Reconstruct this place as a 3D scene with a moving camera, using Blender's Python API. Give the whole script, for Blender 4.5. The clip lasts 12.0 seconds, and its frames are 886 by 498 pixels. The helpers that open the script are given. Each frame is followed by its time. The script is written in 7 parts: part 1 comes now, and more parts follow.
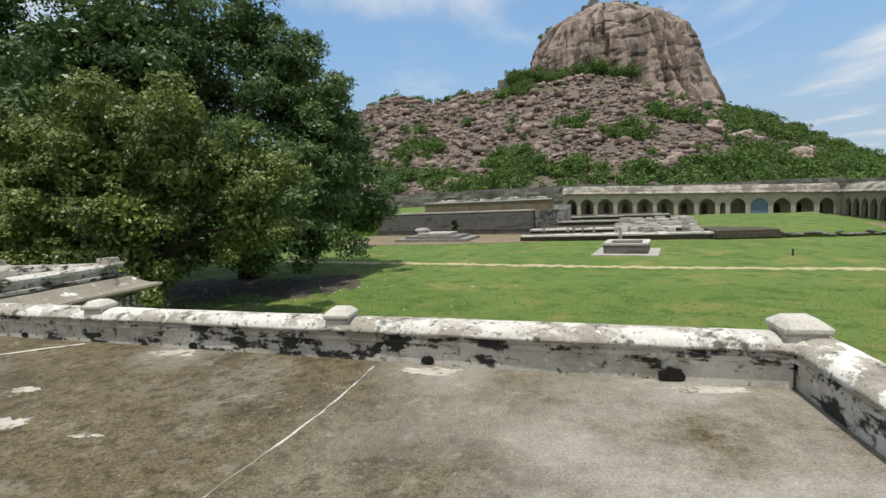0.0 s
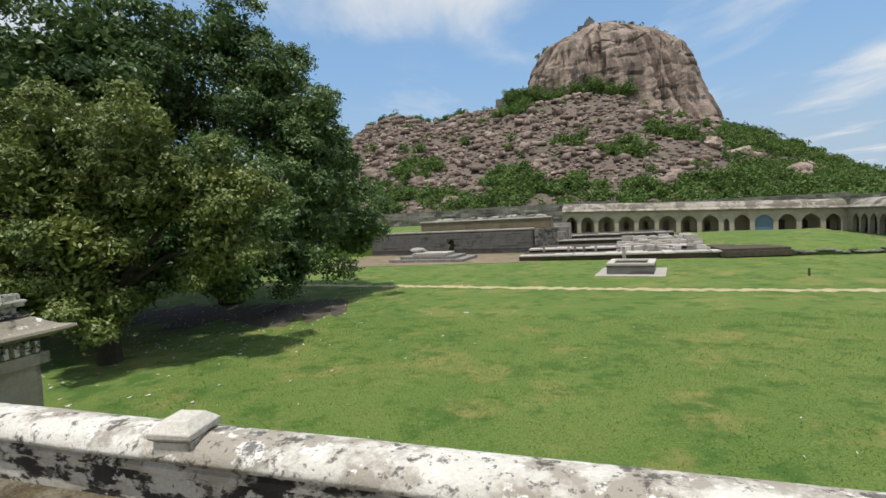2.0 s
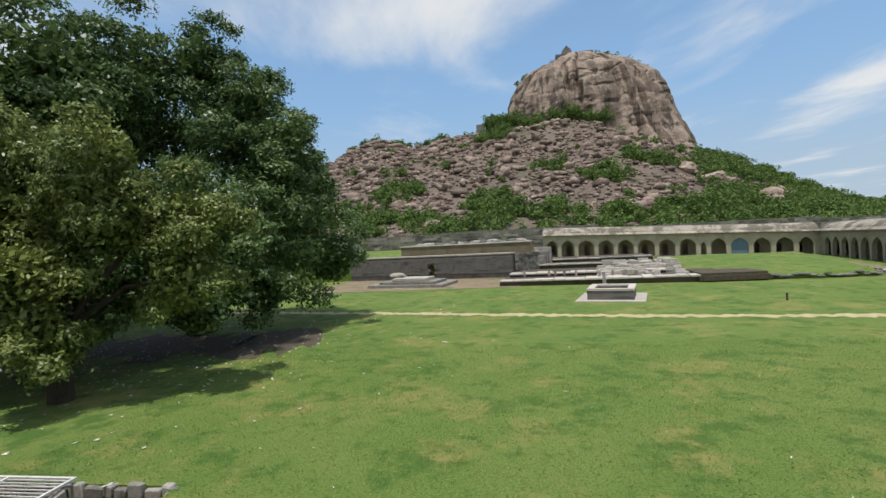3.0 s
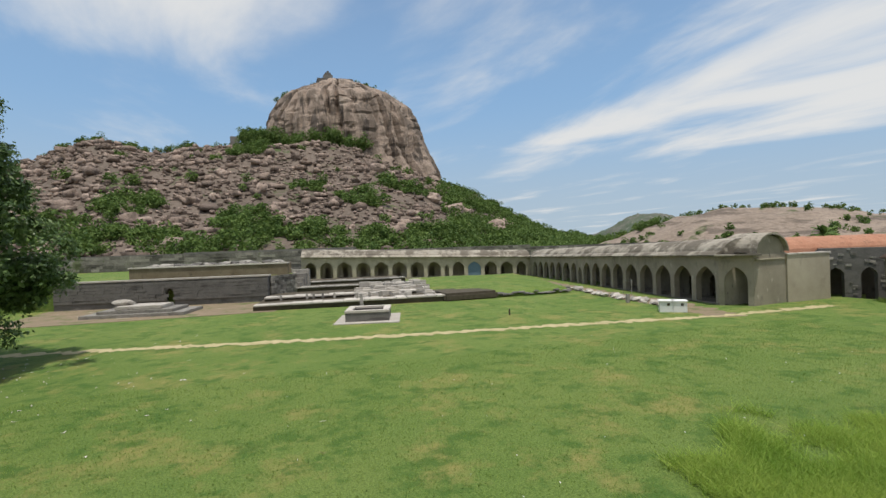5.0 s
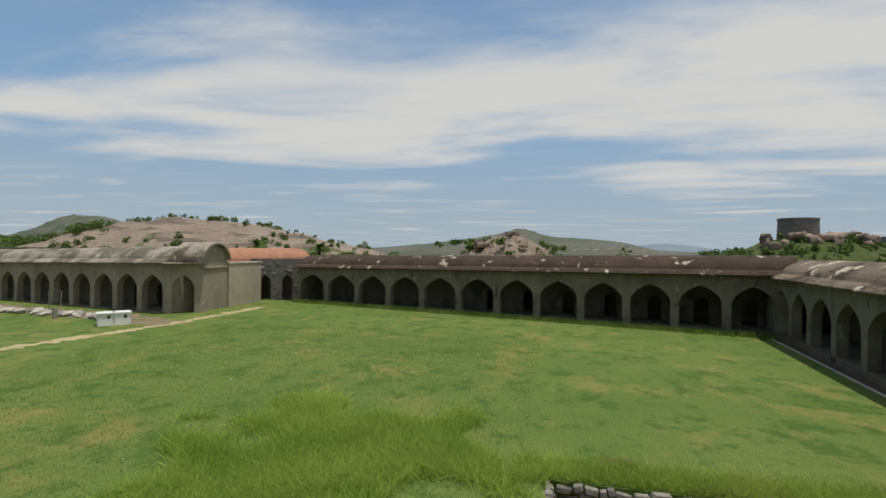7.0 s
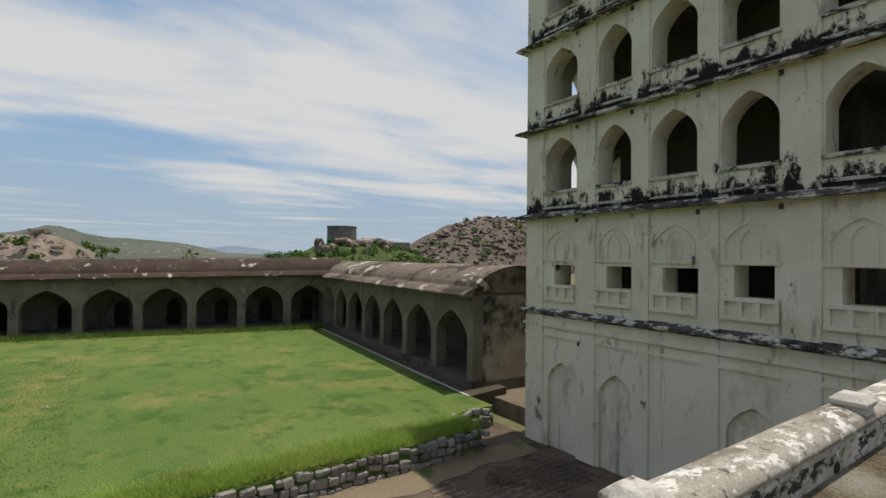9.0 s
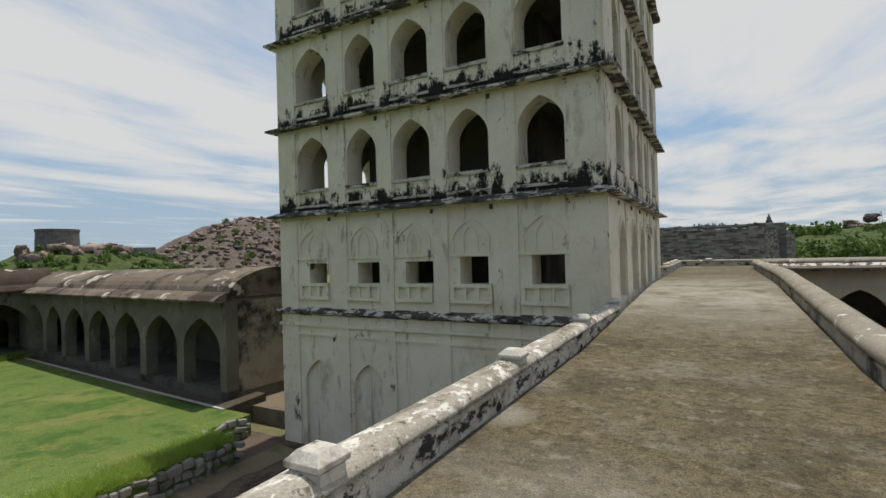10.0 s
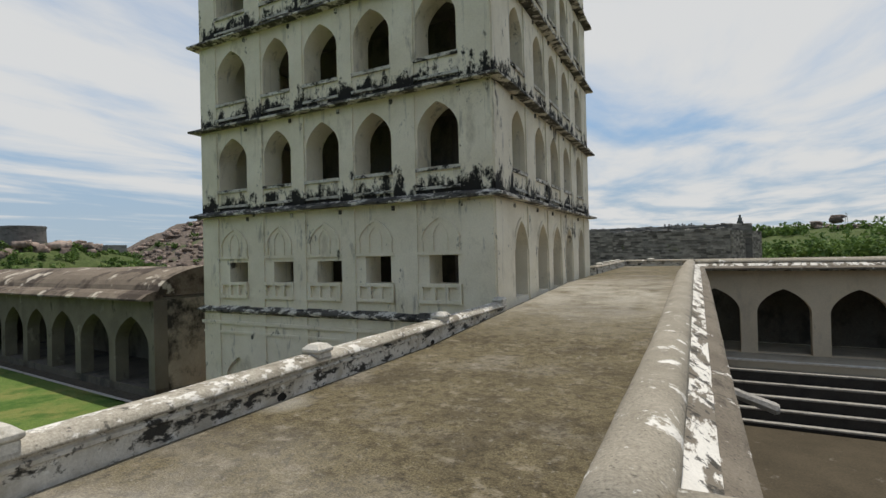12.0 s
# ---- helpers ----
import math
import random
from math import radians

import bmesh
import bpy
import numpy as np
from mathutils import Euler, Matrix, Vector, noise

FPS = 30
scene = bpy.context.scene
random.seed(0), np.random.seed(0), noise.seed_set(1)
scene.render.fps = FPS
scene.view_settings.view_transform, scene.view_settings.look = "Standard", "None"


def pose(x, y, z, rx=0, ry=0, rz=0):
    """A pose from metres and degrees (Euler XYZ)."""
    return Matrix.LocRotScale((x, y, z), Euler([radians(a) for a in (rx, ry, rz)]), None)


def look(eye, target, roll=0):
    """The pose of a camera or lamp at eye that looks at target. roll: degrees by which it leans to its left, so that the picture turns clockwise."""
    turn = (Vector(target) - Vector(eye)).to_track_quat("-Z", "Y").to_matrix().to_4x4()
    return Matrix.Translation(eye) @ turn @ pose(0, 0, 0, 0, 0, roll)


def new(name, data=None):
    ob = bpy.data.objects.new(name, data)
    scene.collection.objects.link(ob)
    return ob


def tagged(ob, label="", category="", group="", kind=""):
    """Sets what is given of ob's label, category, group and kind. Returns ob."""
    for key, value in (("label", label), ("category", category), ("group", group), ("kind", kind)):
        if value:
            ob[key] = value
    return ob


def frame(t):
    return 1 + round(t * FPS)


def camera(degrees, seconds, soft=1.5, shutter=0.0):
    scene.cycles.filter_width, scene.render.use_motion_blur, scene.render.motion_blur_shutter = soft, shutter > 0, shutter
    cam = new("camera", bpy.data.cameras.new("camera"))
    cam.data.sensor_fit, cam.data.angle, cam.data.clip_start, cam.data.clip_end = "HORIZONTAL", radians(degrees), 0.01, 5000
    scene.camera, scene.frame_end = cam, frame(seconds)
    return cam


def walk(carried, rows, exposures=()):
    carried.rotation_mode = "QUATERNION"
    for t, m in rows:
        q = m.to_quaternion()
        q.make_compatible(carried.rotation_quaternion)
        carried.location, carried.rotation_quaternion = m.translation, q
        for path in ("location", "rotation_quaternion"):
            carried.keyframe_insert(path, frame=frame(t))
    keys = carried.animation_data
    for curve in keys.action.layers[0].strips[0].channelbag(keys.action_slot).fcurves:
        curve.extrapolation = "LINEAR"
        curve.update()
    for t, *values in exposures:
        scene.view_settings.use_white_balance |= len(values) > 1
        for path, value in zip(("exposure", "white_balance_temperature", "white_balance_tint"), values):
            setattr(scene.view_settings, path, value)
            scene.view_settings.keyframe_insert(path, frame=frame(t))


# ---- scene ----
cam = camera(83.9, 12.0)
PATH = [
    (0, (-1.951, -4.365, 1.657), (-2.332, -2.413, 1.439), -2.7),
    (0.5, (-2.021, -3.734, 1.683), (-2.460, -1.792, 1.486), -3),
    (1, (-2.021, -3.101, 1.689), (-2.433, -1.151, 1.523), -2.9),
    (1.5, (-1.924, -2.598, 1.659), (-2.285, -0.637, 1.504), -3),
    (2, (-1.894, -2.085, 1.652), (-2.273, -0.126, 1.508), -3.1),
    (2.5, (-1.836, -1.660, 1.721), (-2.220, 0.301, 1.620), -3.4),
    (4.5, (-1.624, -0.904, 1.905), (-1.248, 1.060, 1.928), -1.8),
    (5, (-1.706, -0.868, 1.890), (-1.060, 1.025, 1.878), -2),
    (5.5, (-1.677, -0.568, 1.893), (-0.616, 1.127, 1.862), -1.8),
    (6, (-2.017, -0.269, 2.020), (-0.581, 1.122, 1.985), -1.0),
    (6.5, (-1.403, -0.290, 1.745), (0.335, 0.699, 1.734), -0.8),
    (7, (-1.207, -0.307, 1.763), (0.744, 0.131, 1.762), 0.7),
    (9, (-1.519, -0.310, 1.802), (0.126, -1.447, 1.830), 0.6),
    (9.5, (-1.733, -0.305, 1.755), (-0.381, -1.779, 1.786), -0.7),
    (10, (-2.112, -0.454, 1.729), (-1.140, -2.201, 1.751), -1.6),
    (10.5, (-2.658, -0.623, 1.718), (-1.976, -2.503, 1.753), -1),
    (11, (-3.142, -0.881, 1.715), (-2.486, -2.770, 1.760), -0.5),
    (11.5, (-3.733, -0.999, 1.695), (-3.007, -2.862, 1.739), -0.9),
    (12, (-4.398, -1.133, 1.709), (-3.482, -2.911, 1.724), -1.4),
]
walk(cam, [(t, look(eye, target, roll)) for t, eye, target, roll in PATH], exposures=[(0, 0.0, 6450, 10), (4.5, -0.06, 6600, 10), (5.5, -0.16, 6700, 10), (7, -0.36, 6850, 10), (9, -0.27, 6720, 10), (12, -0.22, 6650, 10)])

# ---- world, sun ----
SUN_EL, SUN_TO = 77.0, Vector((-0.06, -1.0, 0)).normalized()
world = bpy.data.worlds.new("sky")
scene.world = world
world.use_nodes = True
wn, wl = world.node_tree.nodes, world.node_tree.links
wn.clear()
w_out, w_bg, w_sky = wn.new("ShaderNodeOutputWorld"), wn.new("ShaderNodeBackground"), wn.new("ShaderNodeTexSky")
w_sky.sky_type, w_sky.sun_disc = "NISHITA", False
w_sky.sun_elevation, w_sky.sun_rotation = radians(SUN_EL), math.atan2(SUN_TO.x, SUN_TO.y)
w_sky.dust_density, w_sky.ozone_density = 0.4, 1.2
w_bg.inputs["Strength"].default_value = 0.155
w_tc, w_sep = wn.new("ShaderNodeTexCoord"), wn.new("ShaderNodeSeparateXYZ")
wl.new(w_tc.outputs["Generated"], w_sep.inputs["Vector"])


def w_math(op, a, b, clamp=False):
    m = wn.new("ShaderNodeMath")
    m.operation, m.use_clamp = op, clamp
    for k, v in enumerate((a, b)):
        if isinstance(v, (int, float)):
            m.inputs[k].default_value = v
        else:
            wl.new(v, m.inputs[k])
    return m.outputs["Value"]


def w_smooth(v, lo, hi):
    r = wn.new("ShaderNodeMapRange")
    r.interpolation_type = "SMOOTHSTEP"
    wl.new(v, r.inputs["Value"])
    r.inputs["From Min"].default_value, r.inputs["From Max"].default_value = min(lo, hi), max(lo, hi)
    r.inputs["To Min"].default_value, r.inputs["To Max"].default_value = (0, 1) if lo < hi else (1, 0)
    return r.outputs["Result"]


# clouds lie in one high layer: east and north over height
w_z = w_math("ADD", w_math("MAXIMUM", w_sep.outputs["Z"], 0.0), 0.025)
w_e, w_n = w_math("DIVIDE", w_sep.outputs["X"], w_z), w_math("DIVIDE", w_sep.outputs["Y"], w_z)
w_at, w_map = wn.new("ShaderNodeCombineXYZ"), wn.new("ShaderNodeMapping")
wl.new(w_e, w_at.inputs["X"])
wl.new(w_n, w_at.inputs["Y"])
wl.new(w_at.outputs["Vector"], w_map.inputs["Vector"])
w_map.inputs["Scale"].default_value = (0.62, 0.3, 1.0)
w_map.inputs["Rotation"].default_value = (0, 0, radians(14))
w_map.inputs["Location"].default_value = (1.7, 0.4, 0.0)
w_n1 = wn.new("ShaderNodeTexNoise")
w_n1.inputs["Scale"].default_value, w_n1.inputs["Detail"].default_value = 1.6, 8.0
w_n1.inputs["Roughness"].default_value, w_n1.inputs["Distortion"].default_value = 0.56, 0.35
wl.new(w_map.outputs["Vector"], w_n1.inputs["Vector"])
# a long sheet stands in the east, and the south is overcast
w_sheet = w_math("MULTIPLY", w_math("MULTIPLY", w_smooth(w_e, 1.4, 2.5), w_smooth(w_e, 5.4, 3.6)), w_smooth(w_n, 6.5, 2.0))
w_south = w_math("MULTIPLY", w_smooth(w_n, 0.4, -1.4), w_smooth(w_e, 8.5, 5.0))
w_north = w_math("MULTIPLY", w_smooth(w_n, 2.9, 1.9), w_smooth(w_e, 1.5, 0.3))
w_bias = w_math("MAXIMUM", w_math("MAXIMUM", w_math("MULTIPLY", w_sheet, 0.27), w_math("MULTIPLY", w_south, 0.2)), w_math("MULTIPLY", w_north, 0.17))
w_cloud = w_math("MULTIPLY", w_smooth(w_math("ADD", w_n1.outputs["Fac"], w_bias), 0.5, 0.84), 0.95)
# the air whitens towards the horizon
w_haze, w_mix = wn.new("ShaderNodeMixRGB"), wn.new("ShaderNodeMixRGB")
w_haze.inputs["Color2"].default_value = (1.85, 3.3, 5.15, 1)
w_mix.inputs["Color2"].default_value = (5.2, 5.3, 5.35, 1)
w_up, w_unit = wn.new("ShaderNodeVectorMath"), wn.new("ShaderNodeVectorMath")
w_up.operation, w_unit.operation = "ADD", "NORMALIZE"
w_up.inputs[1].default_value = (0, 0, 0.13)
wl.new(w_tc.outputs["Generated"], w_up.inputs[0])
wl.new(w_up.outputs["Vector"], w_unit.inputs[0])
wl.new(w_unit.outputs["Vector"], w_sky.inputs["Vector"])
wl.new(w_math("MULTIPLY", w_smooth(w_sep.outputs["Z"], 0.8, 0.05), 0.9), w_haze.inputs["Fac"])
wl.new(w_sky.outputs["Color"], w_haze.inputs["Color1"])
wl.new(w_cloud, w_mix.inputs["Fac"])
w_low = wn.new("ShaderNodeMixRGB")
w_low.inputs["Color2"].default_value = (3.1, 3.75, 4.25, 1)
wl.new(w_math("MULTIPLY", w_smooth(w_sep.outputs["Z"], 0.3, 0.0), 0.85), w_low.inputs["Fac"])
wl.new(w_haze.outputs["Color"], w_low.inputs["Color1"])
wl.new(w_low.outputs["Color"], w_mix.inputs["Color1"])
wl.new(w_mix.outputs["Color"], w_bg.inputs["Color"])
wl.new(w_bg.outputs["Background"], w_out.inputs["Surface"])

sun = new("sun", bpy.data.lights.new("sun", "SUN"))
sun.data.energy, sun.data.angle, sun.data.color = 3.9, radians(0.6), (1.0, 0.96, 0.89)
sun_from = SUN_TO * math.cos(radians(SUN_EL)) + Vector((0, 0, math.sin(radians(SUN_EL))))
sun.matrix_basis = look(sun_from * 200, (0, 0, 0))


# ---- materials ----
def material(name, c1, c2, scale=1.0, rough=0.85, bump=0.3, bump_scale=30.0, fine=0.25, stains=(), random_tint=0.0, stretch=(1, 1, 1), bump_dist=0.02, band=None, island_tint=0.0, worn=()):
    """Two colours mixed by broad noise, a fine grain, relief, and stains: (colour, scale, threshold, softness, (sx, sy, sz), strength)."""
    m = bpy.data.materials.new(name)
    m.use_nodes = True
    n, l = m.node_tree.nodes, m.node_tree.links
    bsdf = n["Principled BSDF"]
    bsdf.inputs["Roughness"].default_value = rough
    bsdf.inputs["Specular IOR Level"].default_value = 0.25
    geo = n.new("ShaderNodeNewGeometry")

    def noise_node(sc, detail, st=(1, 1, 1), rgh=0.6, shift=0.0):
        mp = n.new("ShaderNodeMapping")
        mp.inputs["Scale"].default_value = st
        mp.inputs["Location"].default_value = (shift, shift * 0.7, shift * 1.3)
        l.new(geo.outputs["Position"], mp.inputs["Vector"])
        tx = n.new("ShaderNodeTexNoise")
        tx.inputs["Scale"].default_value, tx.inputs["Detail"].default_value, tx.inputs["Roughness"].default_value = sc, detail, rgh
        l.new(mp.outputs["Vector"], tx.inputs["Vector"])
        return tx

    def mix(fac, a, b, mode="MIX"):
        x = n.new("ShaderNodeMixRGB")
        x.blend_type = mode
        if isinstance(fac, float):
            x.inputs["Fac"].default_value = fac
        else:
            l.new(fac, x.inputs["Fac"])
        for s, v in (("Color1", a), ("Color2", b)):
            if isinstance(v, tuple):
                x.inputs[s].default_value = (*v, 1)
            else:
                l.new(v, x.inputs[s])
        return x.outputs["Color"]

    def step(value, lo, hi):
        r = n.new("ShaderNodeMapRange")
        r.inputs["From Min"].default_value, r.inputs["From Max"].default_value = lo, hi
        l.new(value, r.inputs["Value"])
        return r.outputs["Result"]

    broad = noise_node(scale, 6, stretch)
    col = mix(step(broad.outputs["Fac"], 0.35, 0.65), c1, c2)
    grain = noise_node(bump_scale, 4)
    grey = step(grain.outputs["Fac"], 0.3, 0.7)
    col = mix(fine, col, mix(grey, tuple(v * 0.45 for v in c1), tuple(min(1, v * 1.5) for v in c2)))
    for k, (c, sc, thr, soft, st, strength) in enumerate(stains):
        s = noise_node(sc, 8, st, 0.68, 3.7 * (k + 1))
        f = step(s.outputs["Fac"], thr, thr + soft)
        mul = n.new("ShaderNodeMath")
        mul.operation = "MULTIPLY"
        mul.inputs[1].default_value = strength
        l.new(f, mul.inputs[0])
        col = mix(mul.outputs["Value"], col, c)
    for wx, wy, wr, wc in worn:
        # a spot trodden and washed pale
        far = n.new("ShaderNodeVectorMath")
        far.operation = "DISTANCE"
        far.inputs[1].default_value = (wx, wy, 0.2)
        l.new(geo.outputs["Position"], far.inputs[0])
        near_it = step(far.outputs["Value"], wr, wr * 0.2)
        rag = noise_node(1.1, 7, (1, 1, 1), 0.7, wx)
        both_w = n.new("ShaderNodeMath")
        both_w.operation = "MULTIPLY"
        l.new(near_it, both_w.inputs[0])
        l.new(step(rag.outputs["Fac"], 0.3, 0.62), both_w.inputs[1])
        strong = n.new("ShaderNodeMath")
        strong.operation = "MULTIPLY"
        strong.inputs[1].default_value = 0.75
        l.new(both_w.outputs["Value"], strong.inputs[0])
        col = mix(strong.outputs["Value"], col, mix(grey, tuple(v * 0.6 for v in wc), wc))
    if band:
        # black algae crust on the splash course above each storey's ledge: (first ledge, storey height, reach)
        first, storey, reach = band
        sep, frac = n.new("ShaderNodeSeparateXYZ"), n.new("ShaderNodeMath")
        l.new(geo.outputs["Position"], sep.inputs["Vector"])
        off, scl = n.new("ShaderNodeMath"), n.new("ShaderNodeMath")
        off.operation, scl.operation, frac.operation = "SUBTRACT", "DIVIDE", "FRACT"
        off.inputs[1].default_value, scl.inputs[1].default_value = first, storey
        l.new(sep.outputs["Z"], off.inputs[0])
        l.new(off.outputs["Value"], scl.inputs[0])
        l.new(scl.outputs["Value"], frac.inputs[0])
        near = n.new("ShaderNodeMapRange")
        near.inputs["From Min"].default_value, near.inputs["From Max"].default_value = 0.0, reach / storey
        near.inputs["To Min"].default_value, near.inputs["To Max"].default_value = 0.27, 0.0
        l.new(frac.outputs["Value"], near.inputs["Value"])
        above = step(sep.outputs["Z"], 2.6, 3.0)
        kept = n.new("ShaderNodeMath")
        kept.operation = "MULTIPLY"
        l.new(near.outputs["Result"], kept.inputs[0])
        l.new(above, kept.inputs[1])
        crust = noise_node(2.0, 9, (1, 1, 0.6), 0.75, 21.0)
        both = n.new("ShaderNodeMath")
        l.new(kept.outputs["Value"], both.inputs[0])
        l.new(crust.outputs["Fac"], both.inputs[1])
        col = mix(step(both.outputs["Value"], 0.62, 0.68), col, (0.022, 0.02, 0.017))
    if island_tint:
        v = n.new("ShaderNodeHueSaturation")
        vr = n.new("ShaderNodeMapRange")
        vr.inputs["To Min"].default_value, vr.inputs["To Max"].default_value = 1 - island_tint, 1 + island_tint
        l.new(geo.outputs["Random Per Island"], vr.inputs["Value"])
        l.new(vr.outputs["Result"], v.inputs["Value"])
        l.new(col, v.inputs["Color"])
        col = v.outputs["Color"]
    if random_tint:
        info = n.new("ShaderNodeObjectInfo")
        v = n.new("ShaderNodeHueSaturation")
        vr = n.new("ShaderNodeMapRange")
        vr.inputs["To Min"].default_value, vr.inputs["To Max"].default_value = 1 - random_tint, 1 + random_tint
        l.new(info.outputs["Random"], vr.inputs["Value"])
        l.new(vr.outputs["Result"], v.inputs["Value"])
        l.new(col, v.inputs["Color"])
        col = v.outputs["Color"]
    l.new(col, bsdf.inputs["Base Color"])
    b = n.new("ShaderNodeBump")
    b.inputs["Strength"].default_value, b.inputs["Distance"].default_value = bump, bump_dist
    l.new(grain.outputs["Fac"], b.inputs["Height"])
    l.new(b.outputs["Normal"], bsdf.inputs["Normal"])
    return m


def leaf_material(name, c1, c2, rough=0.5, trans=0.25):
    """Leaves: two greens varied leaf by leaf, with some light let through."""
    m = bpy.data.materials.new(name)
    m.use_nodes = True
    n, l = m.node_tree.nodes, m.node_tree.links
    bsdf, out = n["Principled BSDF"], n["Material Output"]
    geo, ramp = n.new("ShaderNodeNewGeometry"), n.new("ShaderNodeMixRGB")
    ramp.inputs["Color1"].default_value, ramp.inputs["Color2"].default_value = (*c1, 1), (*c2, 1)
    tx = n.new("ShaderNodeTexNoise")
    tx.inputs["Scale"].default_value = 0.35
    l.new(geo.outputs["Position"], tx.inputs["Vector"])
    add = n.new("ShaderNodeMath")
    add.operation = "MULTIPLY_ADD"
    add.inputs[1].default_value = 0.45
    l.new(geo.outputs["Random Per Island"], add.inputs[0])
    l.new(tx.outputs["Fac"], add.inputs[2])
    sub = n.new("ShaderNodeMapRange")
    sub.inputs["From Min"].default_value, sub.inputs["From Max"].default_value = 0.35, 1.05
    l.new(add.outputs["Value"], sub.inputs["Value"])
    l.new(sub.outputs["Result"], ramp.inputs["Fac"])
    l.new(ramp.outputs["Color"], bsdf.inputs["Base Color"])
    bsdf.inputs["Roughness"].default_value = rough
    bsdf.inputs["Specular IOR Level"].default_value = 0.3
    tr, mx = n.new("ShaderNodeBsdfTranslucent"), n.new("ShaderNodeMixShader")
    l.new(ramp.outputs["Color"], tr.inputs["Color"])
    mx.inputs["Fac"].default_value = trans
    l.new(bsdf.outputs["BSDF"], mx.inputs[1])
    l.new(tr.outputs["BSDF"], mx.inputs[2])
    l.new(mx.outputs["Shader"], out.inputs["Surface"])
    return m


BLACK, SOOT = (0.018, 0.017, 0.015), (0.05, 0.047, 0.04)
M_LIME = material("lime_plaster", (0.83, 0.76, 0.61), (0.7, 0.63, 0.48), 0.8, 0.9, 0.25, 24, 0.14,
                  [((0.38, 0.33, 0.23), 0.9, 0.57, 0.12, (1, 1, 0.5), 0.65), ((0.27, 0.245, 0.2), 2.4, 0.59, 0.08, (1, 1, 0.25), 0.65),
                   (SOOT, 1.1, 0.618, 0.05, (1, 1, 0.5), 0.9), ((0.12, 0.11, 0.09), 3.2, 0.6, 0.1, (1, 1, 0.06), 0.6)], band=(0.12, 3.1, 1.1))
# interior plaster with the indoor shade put into its base colour
M_SHADEWALL = material("shade_darkened_plaster", (0.1, 0.088, 0.07), (0.15, 0.132, 0.105), 0.6, 0.95, 0.3, 16, 0.3, [(SOOT, 0.7, 0.52, 0.1, (1, 1, 0.6), 0.8)])
M_PARAPET = material("weathered_limewash", (0.64, 0.61, 0.54), (0.52, 0.49, 0.42), 1.2, 0.92, 0.4, 40, 0.22,
                     [((0.34, 0.3, 0.23), 2.0, 0.47, 0.12, (1, 1, 1), 0.75), (BLACK, 2.3, 0.53, 0.04, (0.8, 0.8, 1.8), 0.95), (SOOT, 9.0, 0.57, 0.05, (1, 1, 1), 0.8), ((0.7, 0.68, 0.62), 6.0, 0.6, 0.03, (1, 1, 1.4), 0.8)])
M_ROLL_E = material("flaking_roll_plaster", (0.3, 0.268, 0.208), (0.46, 0.42, 0.345), 1.6, 0.93, 0.5, 45, 0.35,
                    [((0.17, 0.145, 0.105), 1.5, 0.5, 0.08, (1, 0.5, 1), 0.8), ((0.76, 0.73, 0.66), 3.2, 0.55, 0.03, (1, 0.6, 1), 0.9), ((0.74, 0.71, 0.64), 10.0, 0.58, 0.03, (1, 0.6, 1), 0.85), (SOOT, 7.0, 0.6, 0.05, (1, 1, 1), 0.75)])
M_LEDGE = material("brown_stained_ledge", (0.12, 0.1, 0.075), (0.2, 0.172, 0.132), 1.2, 0.93, 0.5, 40, 0.35,
                   [((0.74, 0.71, 0.64), 3.0, 0.63, 0.03, (1, 1, 1), 0.9), ((0.05, 0.042, 0.032), 2.2, 0.56, 0.08, (1, 1, 1), 0.7), ((0.03, 0.026, 0.02), 26.0, 0.58, 0.05, (1, 1, 1), 0.6)])
M_ROLL = material("weathered_roll_plaster", (0.22, 0.195, 0.148), (0.34, 0.305, 0.24), 1.6, 0.93, 0.5, 45, 0.38,
                  [((0.74, 0.71, 0.64), 2.4, 0.6, 0.035, (1, 1, 1), 0.95), ((0.72, 0.69, 0.62), 9.0, 0.62, 0.04, (1, 1, 1), 0.8), (SOOT, 3.0, 0.6, 0.08, (1, 1, 1), 0.7), ((0.06, 0.055, 0.045), 24.0, 0.6, 0.05, (1, 1, 1), 0.6)])
M_ROLL_A = material("limewashed_roll_plaster", (0.7, 0.67, 0.6), (0.56, 0.53, 0.46), 1.3, 0.92, 0.5, 45, 0.22,
                    [((0.3, 0.265, 0.21), 1.2, 0.465, 0.06, (1, 1, 1), 0.85), ((0.74, 0.72, 0.66), 5.0, 0.57, 0.03, (1, 1, 1), 0.85), (SOOT, 6.5, 0.56, 0.05, (1, 1, 1), 0.8), ((0.08, 0.07, 0.06), 20.0, 0.58, 0.04, (1, 1, 1), 0.75)])
M_FLANK = material("peeling_white_plaster", (0.78, 0.75, 0.68), (0.66, 0.63, 0.56), 1.5, 0.92, 0.6, 45, 0.2,
                   [((0.16, 0.135, 0.1), 2.6, 0.5, 0.03, (1.6, 0.5, 1), 0.95), (SOOT, 5.0, 0.55, 0.03, (1, 1, 1), 0.9)])
M_CORNICE = material("blackened_cornice", (0.13, 0.12, 0.1), (0.06, 0.055, 0.048), 2.0, 0.95, 0.5, 30, 0.3,
                     [((0.66, 0.62, 0.53), 1.6, 0.5, 0.04, (1, 1, 2.5), 0.9), ((0.01, 0.01, 0.01), 4.0, 0.52, 0.08, (1, 1, 1), 0.85)])
